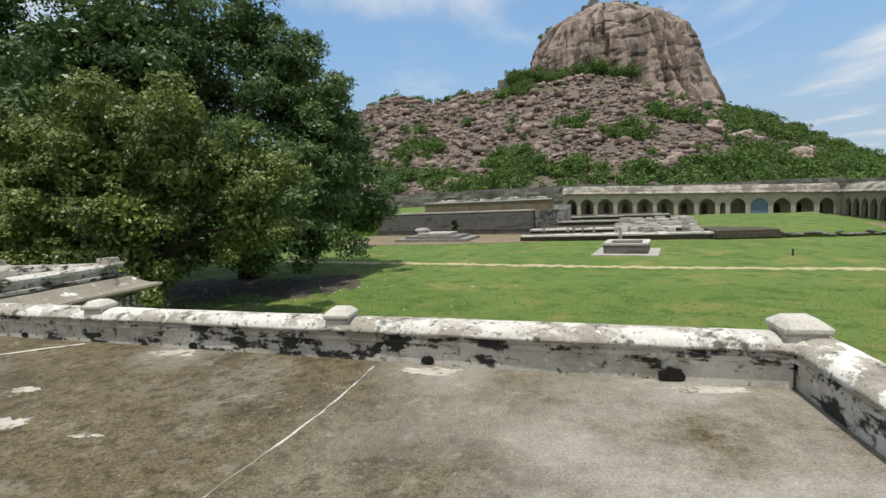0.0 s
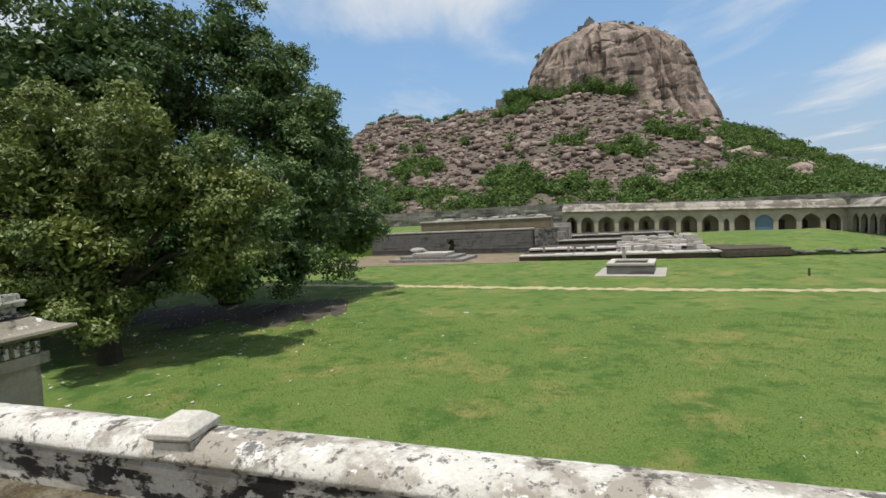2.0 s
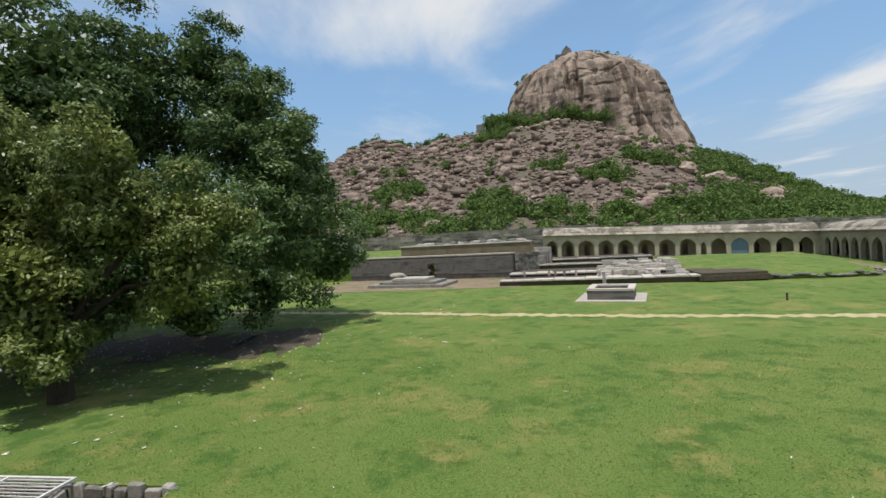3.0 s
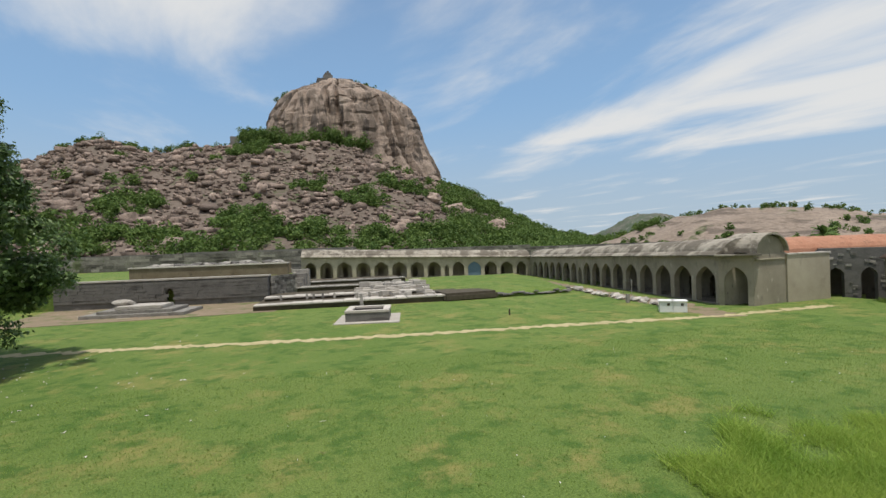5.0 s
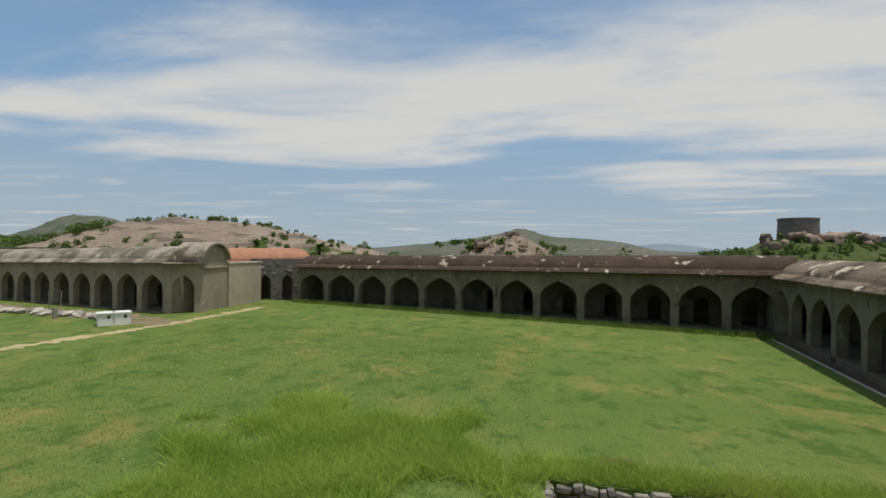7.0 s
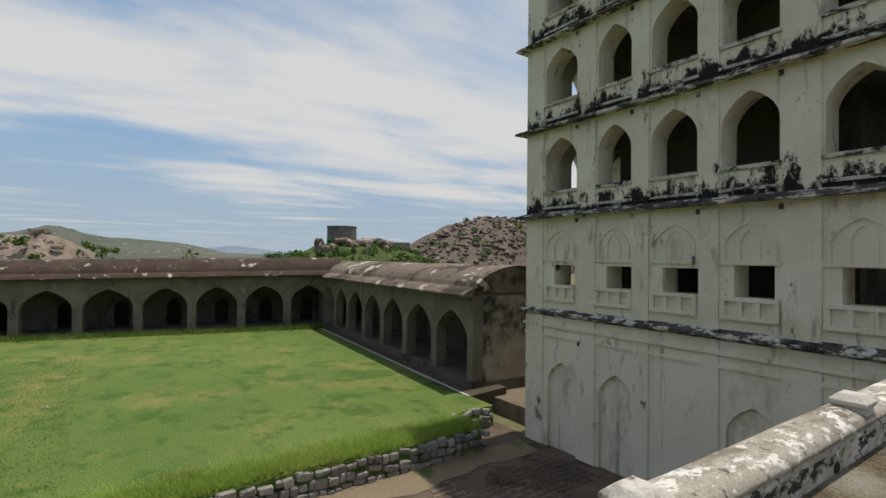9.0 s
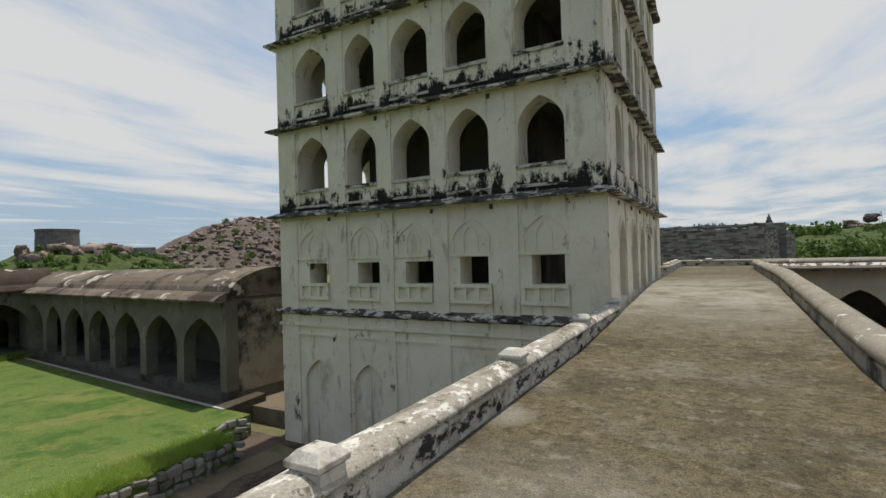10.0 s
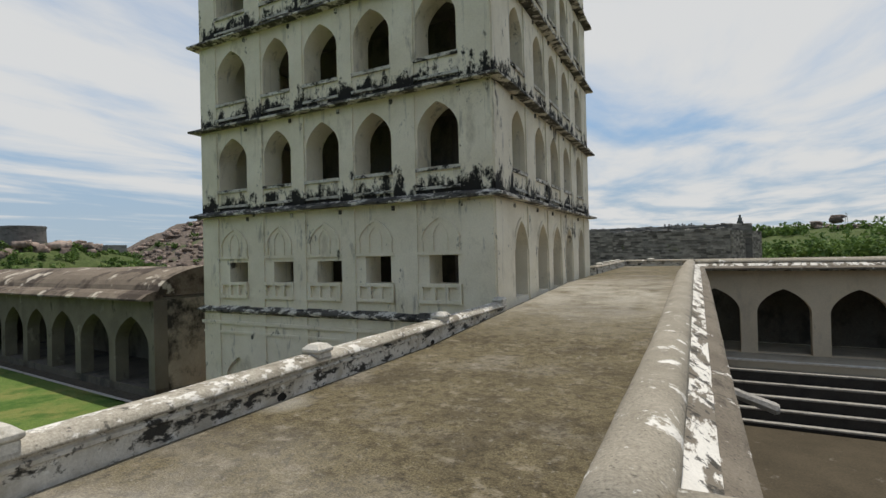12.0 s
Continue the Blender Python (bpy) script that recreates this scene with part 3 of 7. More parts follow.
PIT = (-17.0, -10.4, 7.1, 9.5)
structure(cell_sheet("ground", [-2600, -900, -300, -34, 0.35, 300, 900, 2600], [-2600, -900, -300, -41, 0.1, 300, 900, 2600],
                     [BUILDING], lambda x, y: -4.85, M_GROUND), "dry scrubby open ground around the fort", "ground")
xs = [-70, -34, -17, -10.4, 0.35, 11.4, 13.2, 20, 30, 40, 47, 60, 75]
ys = [-41, -12.95, -10.9, -0.2, 0.1, 7.1, 9.5, 20, 30, 40, 50, 60, 70, 80, 90, 110]
structure(cell_sheet("lawn", xs, ys, [BUILDING, SUNK, PIT, (11.4, 13.2, -12.95, -10.9), (0.35, 75, -41, -12.95), (47, 75, -41, 30)], lawn_z, M_GRASS, 0.84),
          "mown green lawn of the fort's court with dry patches", "lawn")


def strip(name, pts, width, dz, mat, parent=None, jag=0.25, step=0.5):
    """A ragged ribbon on the lawn."""
    rng = random.Random(3)
    bm, prev = bmesh.new(), None
    for (x0, y0), (x1, y1) in zip(pts, pts[1:]):
        d = Vector((x1 - x0, y1 - y0))
        n, k = Vector((-d.y, d.x)).normalized(), max(2, int(d.length / step))
        for i in range(k):
            p = Vector((x0, y0)) + d * i / k
            a, b = p + n * width * (0.5 + rng.uniform(-jag, jag)), p - n * width * (0.5 + rng.uniform(-jag, jag))
            va, vb = bm.verts.new((a.x, a.y, lawn_z(a.x, a.y) + dz)), bm.verts.new((b.x, b.y, lawn_z(b.x, b.y) + dz))
            if prev:
                bm.faces.new((prev[0], va, vb, prev[1]))
            prev = va, vb
    return part(name, bm, mat, parent)


structure(strip("footpath", [(-60, 46), (-25.7, 38.8), (-10, 35.2), (6.5, 31.2), (18, 29.3), (29.5, 27.0), (41, 26.6)], 0.95, 0.012, M_PATH, jag=0.38, step=0.3),
          "pale trodden earth footpath across the lawn", "path")


# ---- terrace building ----
def deck_z(y):
    for (a, za), (b, zb) in (((60, 0.0), (-9, 0.0)), ((-9, 0.0), (-14, 0.22)), ((-14, 0.22), (-20, 0.46)), ((-20, 0.46), (-60, 0.52))):
        if b <= y <= a:
            return za + (zb - za) * (a - y) / (a - b)
    return 0.0


INX, INY, SOUTH, WEST = -3.78, -3.6, -33.0, -26.0
deck = bmesh.new()
for x0, x1, y0, y1 in ((INX, 0.02, -37, -1.0), (-30.4, INX, INY, -1.0), (-30.4, INX, -37, SOUTH), (-30.4, WEST, SOUTH, INY)):
    n = max(1, int((y1 - y0) / 1.0))
    for i in range(n):
        ya, yb = y0 + (y1 - y0) * i / n, y0 + (y1 - y0) * (i + 1) / n
        deck.faces.new([deck.verts.new(p) for p in ((x0, ya, deck_z(ya)), (x1, ya, deck_z(ya)), (x1, yb, deck_z(yb)), (x0, yb, deck_z(yb)))])
for i in range(20):
    xa, xb = INX + (0.02 - INX) * i / 20, INX + (0.02 - INX) * (i + 1) / 20
    deck.faces.new([deck.verts.new(p) for p in ((xa, -1.0, 0), (xb, -1.0, 0), (xb, north_y(xb) + 0.05, 0), (xa, north_y(xa) + 0.05, 0))])
deck.faces.new([deck.verts.new(p) for p in ((-30.4, -1.0, 0), (INX, -1.0, 0), (INX, north_y(INX) + 0.05, 0), (-30.4, north_y(-30.4) + 0.05, 0))])
structure(part("roof_deck", welded(deck), M_DECK), "stained brown screed deck on the terrace roof", "roof deck")

bm = bmesh.new()
box(bm, -0.02, 0.33, -37.3, 0.31, -4.9, -0.012)
structure(part("wall_east", bm, M_LIME), "white lime-plastered outer wall under the terrace", "wall")
bm = bmesh.new()
loft(bm, [[(x, north_y(x) + w, z) for w, z in ((0.02, -4.9), (0.33, -4.9), (0.33, -0.012), (0.02, -0.012))] for x in (-30.7, -0.03)])
structure(part("wall_north", bm, M_LIME), "white lime-plastered outer wall under the terrace", "wall")
bm = bmesh.new()
box(bm, -30.7, -30.4, -37.3, 3.6, -7, 0.0)
structure(part("wall_west", bm, M_LIME), "white lime-plastered outer wall under the terrace", "wall")
bm = bmesh.new()
box(bm, -30.3, -0.03, -37.3, -37.0, -7, 0.5)
structure(part("wall_south", bm, M_LIME), "white lime-plastered outer wall under the terrace", "wall")


def parapet(name, p0, p1, side, zf, mats, label, ledge=0.05, height=0.42, width=0.36, step=0.6, seed=1):
    """A low parapet with a recessed face, a moulded ledge and a rounded top; side is the unit way from its deck face outwards."""
    ob = thing(name, label, "parapet", "parapets of the terrace", "structure", (p0[0], p0[1], zf(p0[1])))
    d = Vector((p1[0] - p0[0], p1[1] - p0[1], 0))
    n, o = max(2, int(d.length / step)), Vector((*side, 0))
    face = [(0.03, -0.05), (0.03, 0.2), (0.0, 0.215), (0.0, 0.25), (0.02, 0.262), (0.02, 0.3), (width - 0.02, 0.3), (width - 0.02, -0.05)]
    r = (width + 0.03) / 2
    roll = [(-0.03, 0.302)] + [(width / 2 - 0.005 - r * math.cos(a), 0.325 + (height - 0.325) * math.sin(a)) for a in np.linspace(0.05, math.pi - 0.05, 9)] + [(width + 0.02, 0.302)]
    for nm, prof, mt in (("wall_face", face, mats[0]), ("rounded_coping", roll, mats[1])):
        bm, secs = bmesh.new(), []
        for i in range(n + 1):
            p = Vector((*p0, 0)) + d * i / n
            wob = 0.012 * noise.noise(Vector((i * 0.7, seed, 3 if nm == "wall_face" else 7)))
            sec = []
            for k, (w, z) in enumerate(prof):
                q = p + o * (w + wob + 0.006 * noise.noise(Vector((i * 1.3, k * 0.9, seed))))
                sec.append((q.x, q.y, zf(q.y) + z + 0.012 * noise.noise(Vector((i * 0.9, k * 0.4, seed + 5))) * (z > 0.1)))
            secs.append(sec)
        loft(bm, secs)
        part(nm, bm, mt, ob, smooth=nm == "rounded_coping")
    return ob


def coping_post(x, y, z, s=0.33, h=0.27, mat=None):
    """A square cap block on the parapet."""
    ob = thing("coping_post", "squat square plastered post on the parapet coping", "post", "posts on the parapets", at=(x, y, z + 0.3))
    def ring(k, up):
        return [(x + sx * s * k, y + sy * s * k, z + up) for sx, sy in ((-0.5, -0.5), (0.5, -0.5), (0.5, 0.5), (-0.5, 0.5))]
    bm = bmesh.new()
    loft(bm, [ring(0.94, 0.31), ring(0.92, 0.3 + h * 0.62)])
    bmesh.ops.bevel(bm, geom=list(bm.edges), offset=0.012, segments=2, affect="EDGES")
    part("block", bm, mat or M_POST, ob)
    bm = bmesh.new()
    loft(bm, [ring(0.97, 0.3 + h * 0.6), ring(1.06, 0.3 + h * 0.68), ring(1.06, 0.3 + h * 0.82), ring(0.62, 0.31 + h * 1.05)])
    bmesh.ops.bevel(bm, geom=list(bm.edges), offset=0.004, segments=1, affect="EDGES")
    part("cap", bm, mat or M_POST, ob, "low hipped plaster cap")
    return ob


flat = lambda y: 0.0
parapet("parapet_north", (-30.4, north_y(-30.4)), (-0.004, north_y(0)), (0.127, 0.992), flat, (M_PARAPET, M_ROLL_A), "whitewashed low parapet with black stains and rounded top")
parapet("parapet_east", (0.0, 0.17), (0.0, -13.1), (1, 0), flat, (M_PARAPET, M_ROLL_E), "whitewashed low parapet with black stains and rounded top", seed=4)
parapet("parapet_southeast", (0.0, -25.75), (0.0, -36.9), (1, 0), deck_z, (M_PARAPET, M_ROLL), "low weathered parapet beyond the tower", seed=8)
parapet("parapet_south", (-30.4, -36.9), (0.0, -36.9), (0, -1), deck_z, (M_PARAPET, M_ROLL), "low weathered parapet at the end of the roof", seed=9)
for x in (-4.02, -7.48, -10.9, -14.3, -17.7, -21.1):
    coping_post(x, north_y(x) + 0.115, 0, 0.27, 0.21)
coping_post(0.09, -0.02, 0, 0.33, 0.23)
for y in (-2.78, -6.2, -9.75, -13.0):
    coping_post(0.13, y, 0, 0.28, 0.22)
for y in (-28, -30.2, -32.4, -34.6):
    coping_post(0.18, y, deck_z(y), 0.3, 0.2)
for x in (-1.6,):
    coping_post(x, -37.08, deck_z(-37), 0.4, 0.2)


def drain(x, y, along, r=0.055):
    """A drain hole at the parapet's foot: a ragged black plug coloured as its inner shade."""
    ob = thing("drain_hole", "small dark drain hole at the parapet's foot", "drain hole", "drain holes in the parapets", at=(x, y, 0))
    bm = bmesh.new()
    pts = []
    for i in range(14):
        a = i / 14 * math.tau
        k = r * (1 + 0.35 * noise.noise(Vector((math.cos(a) * 2, math.sin(a) * 2, x))))
        pts.append((math.cos(a) * k * 1.5, 0.045 + math.sin(a) * k))
    fx = (lambda u, w, z: (x + u, y + w, z)) if along == "x" else (lambda u, w, z: (x + w, y + u, z))
    loft(bm, [[fx(u, w, z) for u, z in pts] for w in (-0.006, 0.05)])
    part("hole", bm, M_VOID, ob)


for x, r in ((-0.87, 0.068), (-3.05, 0.042), (-5.95, 0.033), (-8.8, 0.033)):
    drain(x, north_y(x) + 0.008, "x", r)
drain(0.03, -5.45, "y", 0.05)
drain(0.03, -2.2, "y", 0.05)
drain(0.03, -9.2, "y", 0.05)


def crack(pts, width=0.036):
    """A pale mended crack in the deck."""
    ob = thing("mended_crack", "pale mortar line over a crack in the roof deck", "crack", "mended cracks", at=(*pts[0], 0))
    bm, prev = bmesh.new(), None
    rng = random.Random(8)
    for (x0, y0), (x1, y1) in zip(pts, pts[1:]):
        d = Vector((x1 - x0, y1 - y0))
        n, k = Vector((-d.y, d.x)).normalized(), max(2, int(d.length / 0.08))
        for i in range(k):
            p = Vector((x0, y0)) + d * i / k + n * 0.03 * noise.noise(Vector((x0 + i * 0.2, y0, 1)))
            w = width * max(0.06, rng.uniform(0.1, 0.45) + 0.5 * noise.noise(Vector((p.x * 3, p.y * 3, 6))))
            row = [bm.verts.new((p.x + n.x * s, p.y + n.y * s, deck_z(p.y) + h)) for s, h in ((w, 0.003), (0, 0.012), (-w, 0.003))]
            if prev:
                bm.faces.new((prev[0], row[0], row[1], prev[1]))
                bm.faces.new((prev[1], row[1], row[2], prev[2]))
            prev = row
    part("mortar", bm, M_LIMEDUST, ob)


crack([(-3.58, 0.14), (-3.66, -0.9), (-3.8, -1.75), (-4.1, -3.0)])
crack([(-7.6, 0.72), (-7.9, 0.55), (-8.6, 0.1), (-9.8, -0.7)])


def lime_patch(x, y, rx, ry, seed):
    """A ragged skin of lime left on the deck."""
    ob = thing("lime_patch", "ragged pale lime stain crusted on the roof deck", "stain", "lime patches on the deck", at=(x, y, 0))
    bm, rows = bmesh.new(), []
    for k, up in ((1.0, 0.0005), (0.8, 0.004), (0.0, 0.006)):
        rows.append([(x + math.cos(a) * rx * k * w, y + math.sin(a) * ry * k * w, up) for a, w in ((a, 0.75 + 0.55 * noise.noise(Vector((math.cos(a) * 1.6, math.sin(a) * 1.6, seed))) + 0.35 * noise.noise(Vector((math.cos(a) * 6, math.sin(a) * 6, seed)))) for a in np.linspace(0, math.tau, 49)[:-1])])
    loft(bm, rows[:2], caps=False)
    bm.faces.new([bm.verts.new(p) for p in rows[1]])
    part("crust", welded(bm), M_CRUST, ob)


for k, (x, y, rx, ry) in enumerate(((-6.05, 0.45, 0.42, 0.12), (-3.0, 0.06, 0.4, 0.12), (-0.62, -0.22, 0.45, 0.08), (-6.8, -0.68, 0.16, 0.1), (-6.15, -1.35, 0.2, 0.2), (-5.3, -1.43, 0.16, 0.05))):
    lime_patch(x, y, rx, ry, k * 3.1)


def inner_parapet(p0, p1, side, label, seed):
    """The thick roll-topped parapet round the inner court, with a sloped ledge on its court side."""
    ob = thing("inner_parapet", label, "parapet", "parapets of the inner court", "structure", (*p0, 0))
    d, o = Vector((p1[0] - p0[0], p1[1] - p0[1], 0)), Vector((*side, 0))
    n = max(2, int(d.length / 0.5))
    face = [(0.06, -0.05), (0.06, 0.16), (0.02, 0.18), (0.02, 0.22), (0.05, 0.235), (0.05, 0.27), (0.42, 0.27), (0.42, -0.05)]
    roll = [(0.0, 0.272)] + [(0.24 - 0.26 * math.cos(a), 0.31 + 0.17 * math.sin(a)) for a in np.linspace(0.05, math.pi - 0.05, 11)] + [(0.5, 0.272)]
    flank = [(0.43, 0.3), (0.58, 0.21), (0.73, 0.13), (0.75, 0.02), (0.43, 0.0)]
    ledge = [(0.6, 0.165), (0.92, 0.045), (0.97, 0.01), (0.97, -0.08), (0.6, -0.03)]
    for nm, prof, mt in (("wall_face", face, M_STAINED), ("rounded_coping", roll, M_ROLL), ("inner_flank", flank, M_FLANK), ("sloped_ledge", ledge, M_LEDGE)):
        bm, secs = bmesh.new(), []
        for i in range(n + 1):
            p = Vector((*p0, 0)) + d * i / n
            sec = []
            for k, (w, z) in enumerate(prof):
                q = p + o * (w + 0.012 * noise.noise(Vector((i * 0.8, k * 0.3, seed))))
                sec.append((q.x, q.y, deck_z(p.y) + z + 0.014 * noise.noise(Vector((i * 0.6, k * 0.5, seed + 2)))))
            secs.append(sec)
        loft(bm, secs)
        part(nm, bm, mt, ob, smooth=nm == "rounded_coping")


inner_parapet((INX, INY), (INX, SOUTH), (-1, 0), "thick grey roll-topped parapet streaked with white", 3)
inner_parapet((INX - 0.5, SOUTH), (WEST, SOUTH), (0, 1), "thick grey roll-topped parapet streaked with white", 13)
inner_parapet((INX - 0.5, INY), (WEST, INY), (0, -1), "thick grey roll-topped parapet streaked with white", 23)
inner_parapet((WEST, INY), (WEST, SOUTH), (1, 0), "thick grey roll-topped parapet streaked with white", 33)


# ---- inner court with its tank ----
CF, PF = -6.95, -4.2
bm = bmesh.new()
box(bm, WEST - 0.5, INX - 0.4, SOUTH - 0.5, INY + 0.5, CF - 0.1, CF)
structure(part("court_floor", bm, M_TANK), "silty brown floor of the sunken court", "floor")
for i in range(5):
    z1 = PF - 0.02 - i * 0.52
    a, b = 2.0 + i * 0.42, 2.0 + (i + 1) * 0.42
    ob = thing("tank_step", "stone step round the sunken tank, shade put into its black colour", "step", "steps of the tank", "structure", (-9, SOUTH + b, z1))
    for x0, x1, y0, y1 in ((WEST, INX - 0.5, SOUTH + a - 0.02, SOUTH + b),):
        bm = bmesh.new()
        # the risers' shade is painted as black stone
        box(bm, x0, x1, y0, y1, CF, z1 - 0.43, bevel=0.03)
        part("tread", bm, M_SHADESTONE, ob)
        # paler strip painted for the sunlit edge of the step
        bm = bmesh.new()
        box(bm, x0 + 0.05, x1 - 0.05, y1 - 0.3, y1 + 0.02, z1 - 0.5, z1 - 0.42, bevel=0.015)
        part("nosing", bm, M_STONE, ob, "stone step edge kept paler to show as sunlit")
for x0, x1, y0, y1, nm in ((WEST, INX - 0.5, SOUTH, SOUTH + 2.0, "platform_south"),):
    bm = bmesh.new()
    box(bm, x0, x1, y0, y1, CF, PF, bevel=0.03)
    ob = structure(part(nm, bm, M_PALEWALL), "pale plastered walk round the sunken tank", "platform")
    bm = bmesh.new()
    box(bm, x0 + 0.02, x1 - 0.02, y1 - 0.22, y1 + 0.03, PF - 0.07, PF + 0.012, bevel=0.01)
    part("limewashed_edge", bm, M_LIMEDUST, ob, "white edge of the walk")
bm = bmesh.new()
ops = [(-8.46 - 3.23 * k + 40, 1.22, PF, -1.95, -0.68) for k in range(-1, 6)]
arch_wall(bm, 40 + WEST, 40 + INX + 0.2, 0, 0.55, PF - 0.02, 0.35, ops, lambda u, w, z: (u - 40, SOUTH - 0.02 - w, z))
structure(part("arcade_south", welded(bm), M_CREAM), "pale plastered arcade wall of pointed arches in the inner court", "arcade")
# back wall coloured dark to carry the arcade's inner shade
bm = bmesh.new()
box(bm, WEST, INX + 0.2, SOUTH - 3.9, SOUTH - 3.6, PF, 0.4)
structure(part("arcade_back_wall", bm, M_SHADEWALL), "shaded back wall of the inner court's arcade", "wall")
bm = bmesh.new()
box(bm, WEST, INX + 0.2, SOUTH - 3.6, SOUTH - 0.6, PF - 0.1, PF - 0.01)
structure(part("arcade_floor", bm, M_PALEWALL), "pale floor of the inner court's arcade", "floor")
bm = bmesh.new()
box(bm, INX - 0.48, INX - 0.1, SOUTH, INY, CF, -0.02)
structure(part("wall_court_east", bm, M_STAINED), "stained plaster wall of the inner court", "wall")
bm = bmesh.new()
box(bm, WEST, INX - 0.1, INY + 0.05, INY + 0.4, CF, -0.02)
structure(part("wall_court_north", bm, M_STAINED), "stained plaster wall of the inner court", "wall")
bm = bmesh.new()
box(bm, WEST - 0.4, WEST - 0.02, SOUTH, INY, CF, -0.02)
structure(part("wall_court_west", bm, M_STAINED), "stained plaster wall of the inner court", "wall")
bm = bmesh.new()
for k in range(90):
    x = INX - 0.7 - k * 0.24
    if x > WEST:
        box(bm, x - 0.05, x + 0.05, SOUTH + 0.0, SOUTH + 0.42, 0.3, 0.4)
ob = part("dentil_row", bm, M_CORNICE)
tagged(ob, "row of small dark brackets under the court's eave", "brackets", kind="stuff")
bm = bmesh.new()
loft(bm, [[(x, SOUTH + w, z) for w, z in ((0.0, 0.55), (0.75, 0.4), (0.75, 0.33), (0.0, 0.42))] for x in np.linspace(INX - 0.6, WEST, 24)])
structure(part("court_eave", bm, M_PARAPET), "pale plastered eave over the court's arcade", "eave")
for y in (-9.5,):
    sp = thing("gargoyle_spout", "grey stone rain spout on the court side of the wall", "spout", "rain spouts", at=(INX - 1.0, y, -0.1))
    bm = bmesh.new()
    loft(bm, [[(x, y + 0.09 * math.cos(a) * k, z + 0.08 * math.sin(a) * k) for a in np.linspace(0, math.tau, 9)[:-1]] for x, z, k in ((INX - 0.5, -0.25, 1.2), (INX - 1.2, -0.5, 1), (INX - 1.55, -0.62, 1.15), (INX - 1.6, -0.62, 0.8))])
    part("spout", bm, M_STONE, sp)


# ---- tower ----
TX0, TX1, TY0, TY1 = 0.28, 11.66, -25.7, -13.2
LEVELS = [-4.95, -0.14, 3.2, 6.3, 9.4, 12.5, 15.6]
tower = thing("palace_tower", "tall white palace tower with black stains and pointed arches", "tower", at=(TX0, TY1, -4.9))
NL, WL = TX1 - TX0, TY1 - TY0
FACES = [("north", NL, lambda u, w, z: (TX0 + u, TY1 - w, z), [9.8, 7.66, 5.74, 3.8, 1.63]),
         ("south", NL, lambda u, w, z: (TX1 - u, TY0 + w, z), [9.8, 7.66, 5.74, 3.8, 1.63]),
         ("west", WL, lambda u, w, z: (TX0 + w, TY1 - u, z), [2.1, 4.4, 6.3, 8.25, 10.6]),
         ("east", WL, lambda u, w, z: (TX1 - w, TY1 - u, z), [2.1, 4.4, 6.3, 8.25, 10.6])]
HALF = {9.8: 0.7, 7.66: 0.6, 5.74: 0.66, 3.8: 0.65, 1.63: 0.64}


def rect(o, z):
    return [(TX0 - o, TY0 - o, z), (TX1 + o, TY0 - o, z), (TX1 + o, TY1 + o, z), (TX0 - o, TY1 + o, z)]


def strip_box(bm, f, u0, u1, z0, z1, proud, back=0.0):
    box(bm, u0, u1, -proud, back, z0, z1, f)


def arch_ring(bm, f, c, h, spring, apex, wide, proud):
    outer, inner = arch_points(c, h + wide, spring, apex + wide * 1.3), arch_points(c, h, spring, apex)
    for (a, b), (p, q) in zip(zip(outer, outer[1:]), zip(inner, inner[1:])):
        for w in (-proud,):
            bm.faces.new([bm.verts.new(f(u, w, z)) for u, z in (a, b, q, p)])
        for e in ((a, b), (p, q)):
            bm.faces.new([bm.verts.new(f(*v)) for v in ((e[0][0], -proud, e[0][1]), (e[1][0], -proud, e[1][1]), (e[1][0], 0, e[1][1]), (e[0][0], 0, e[0][1]))])


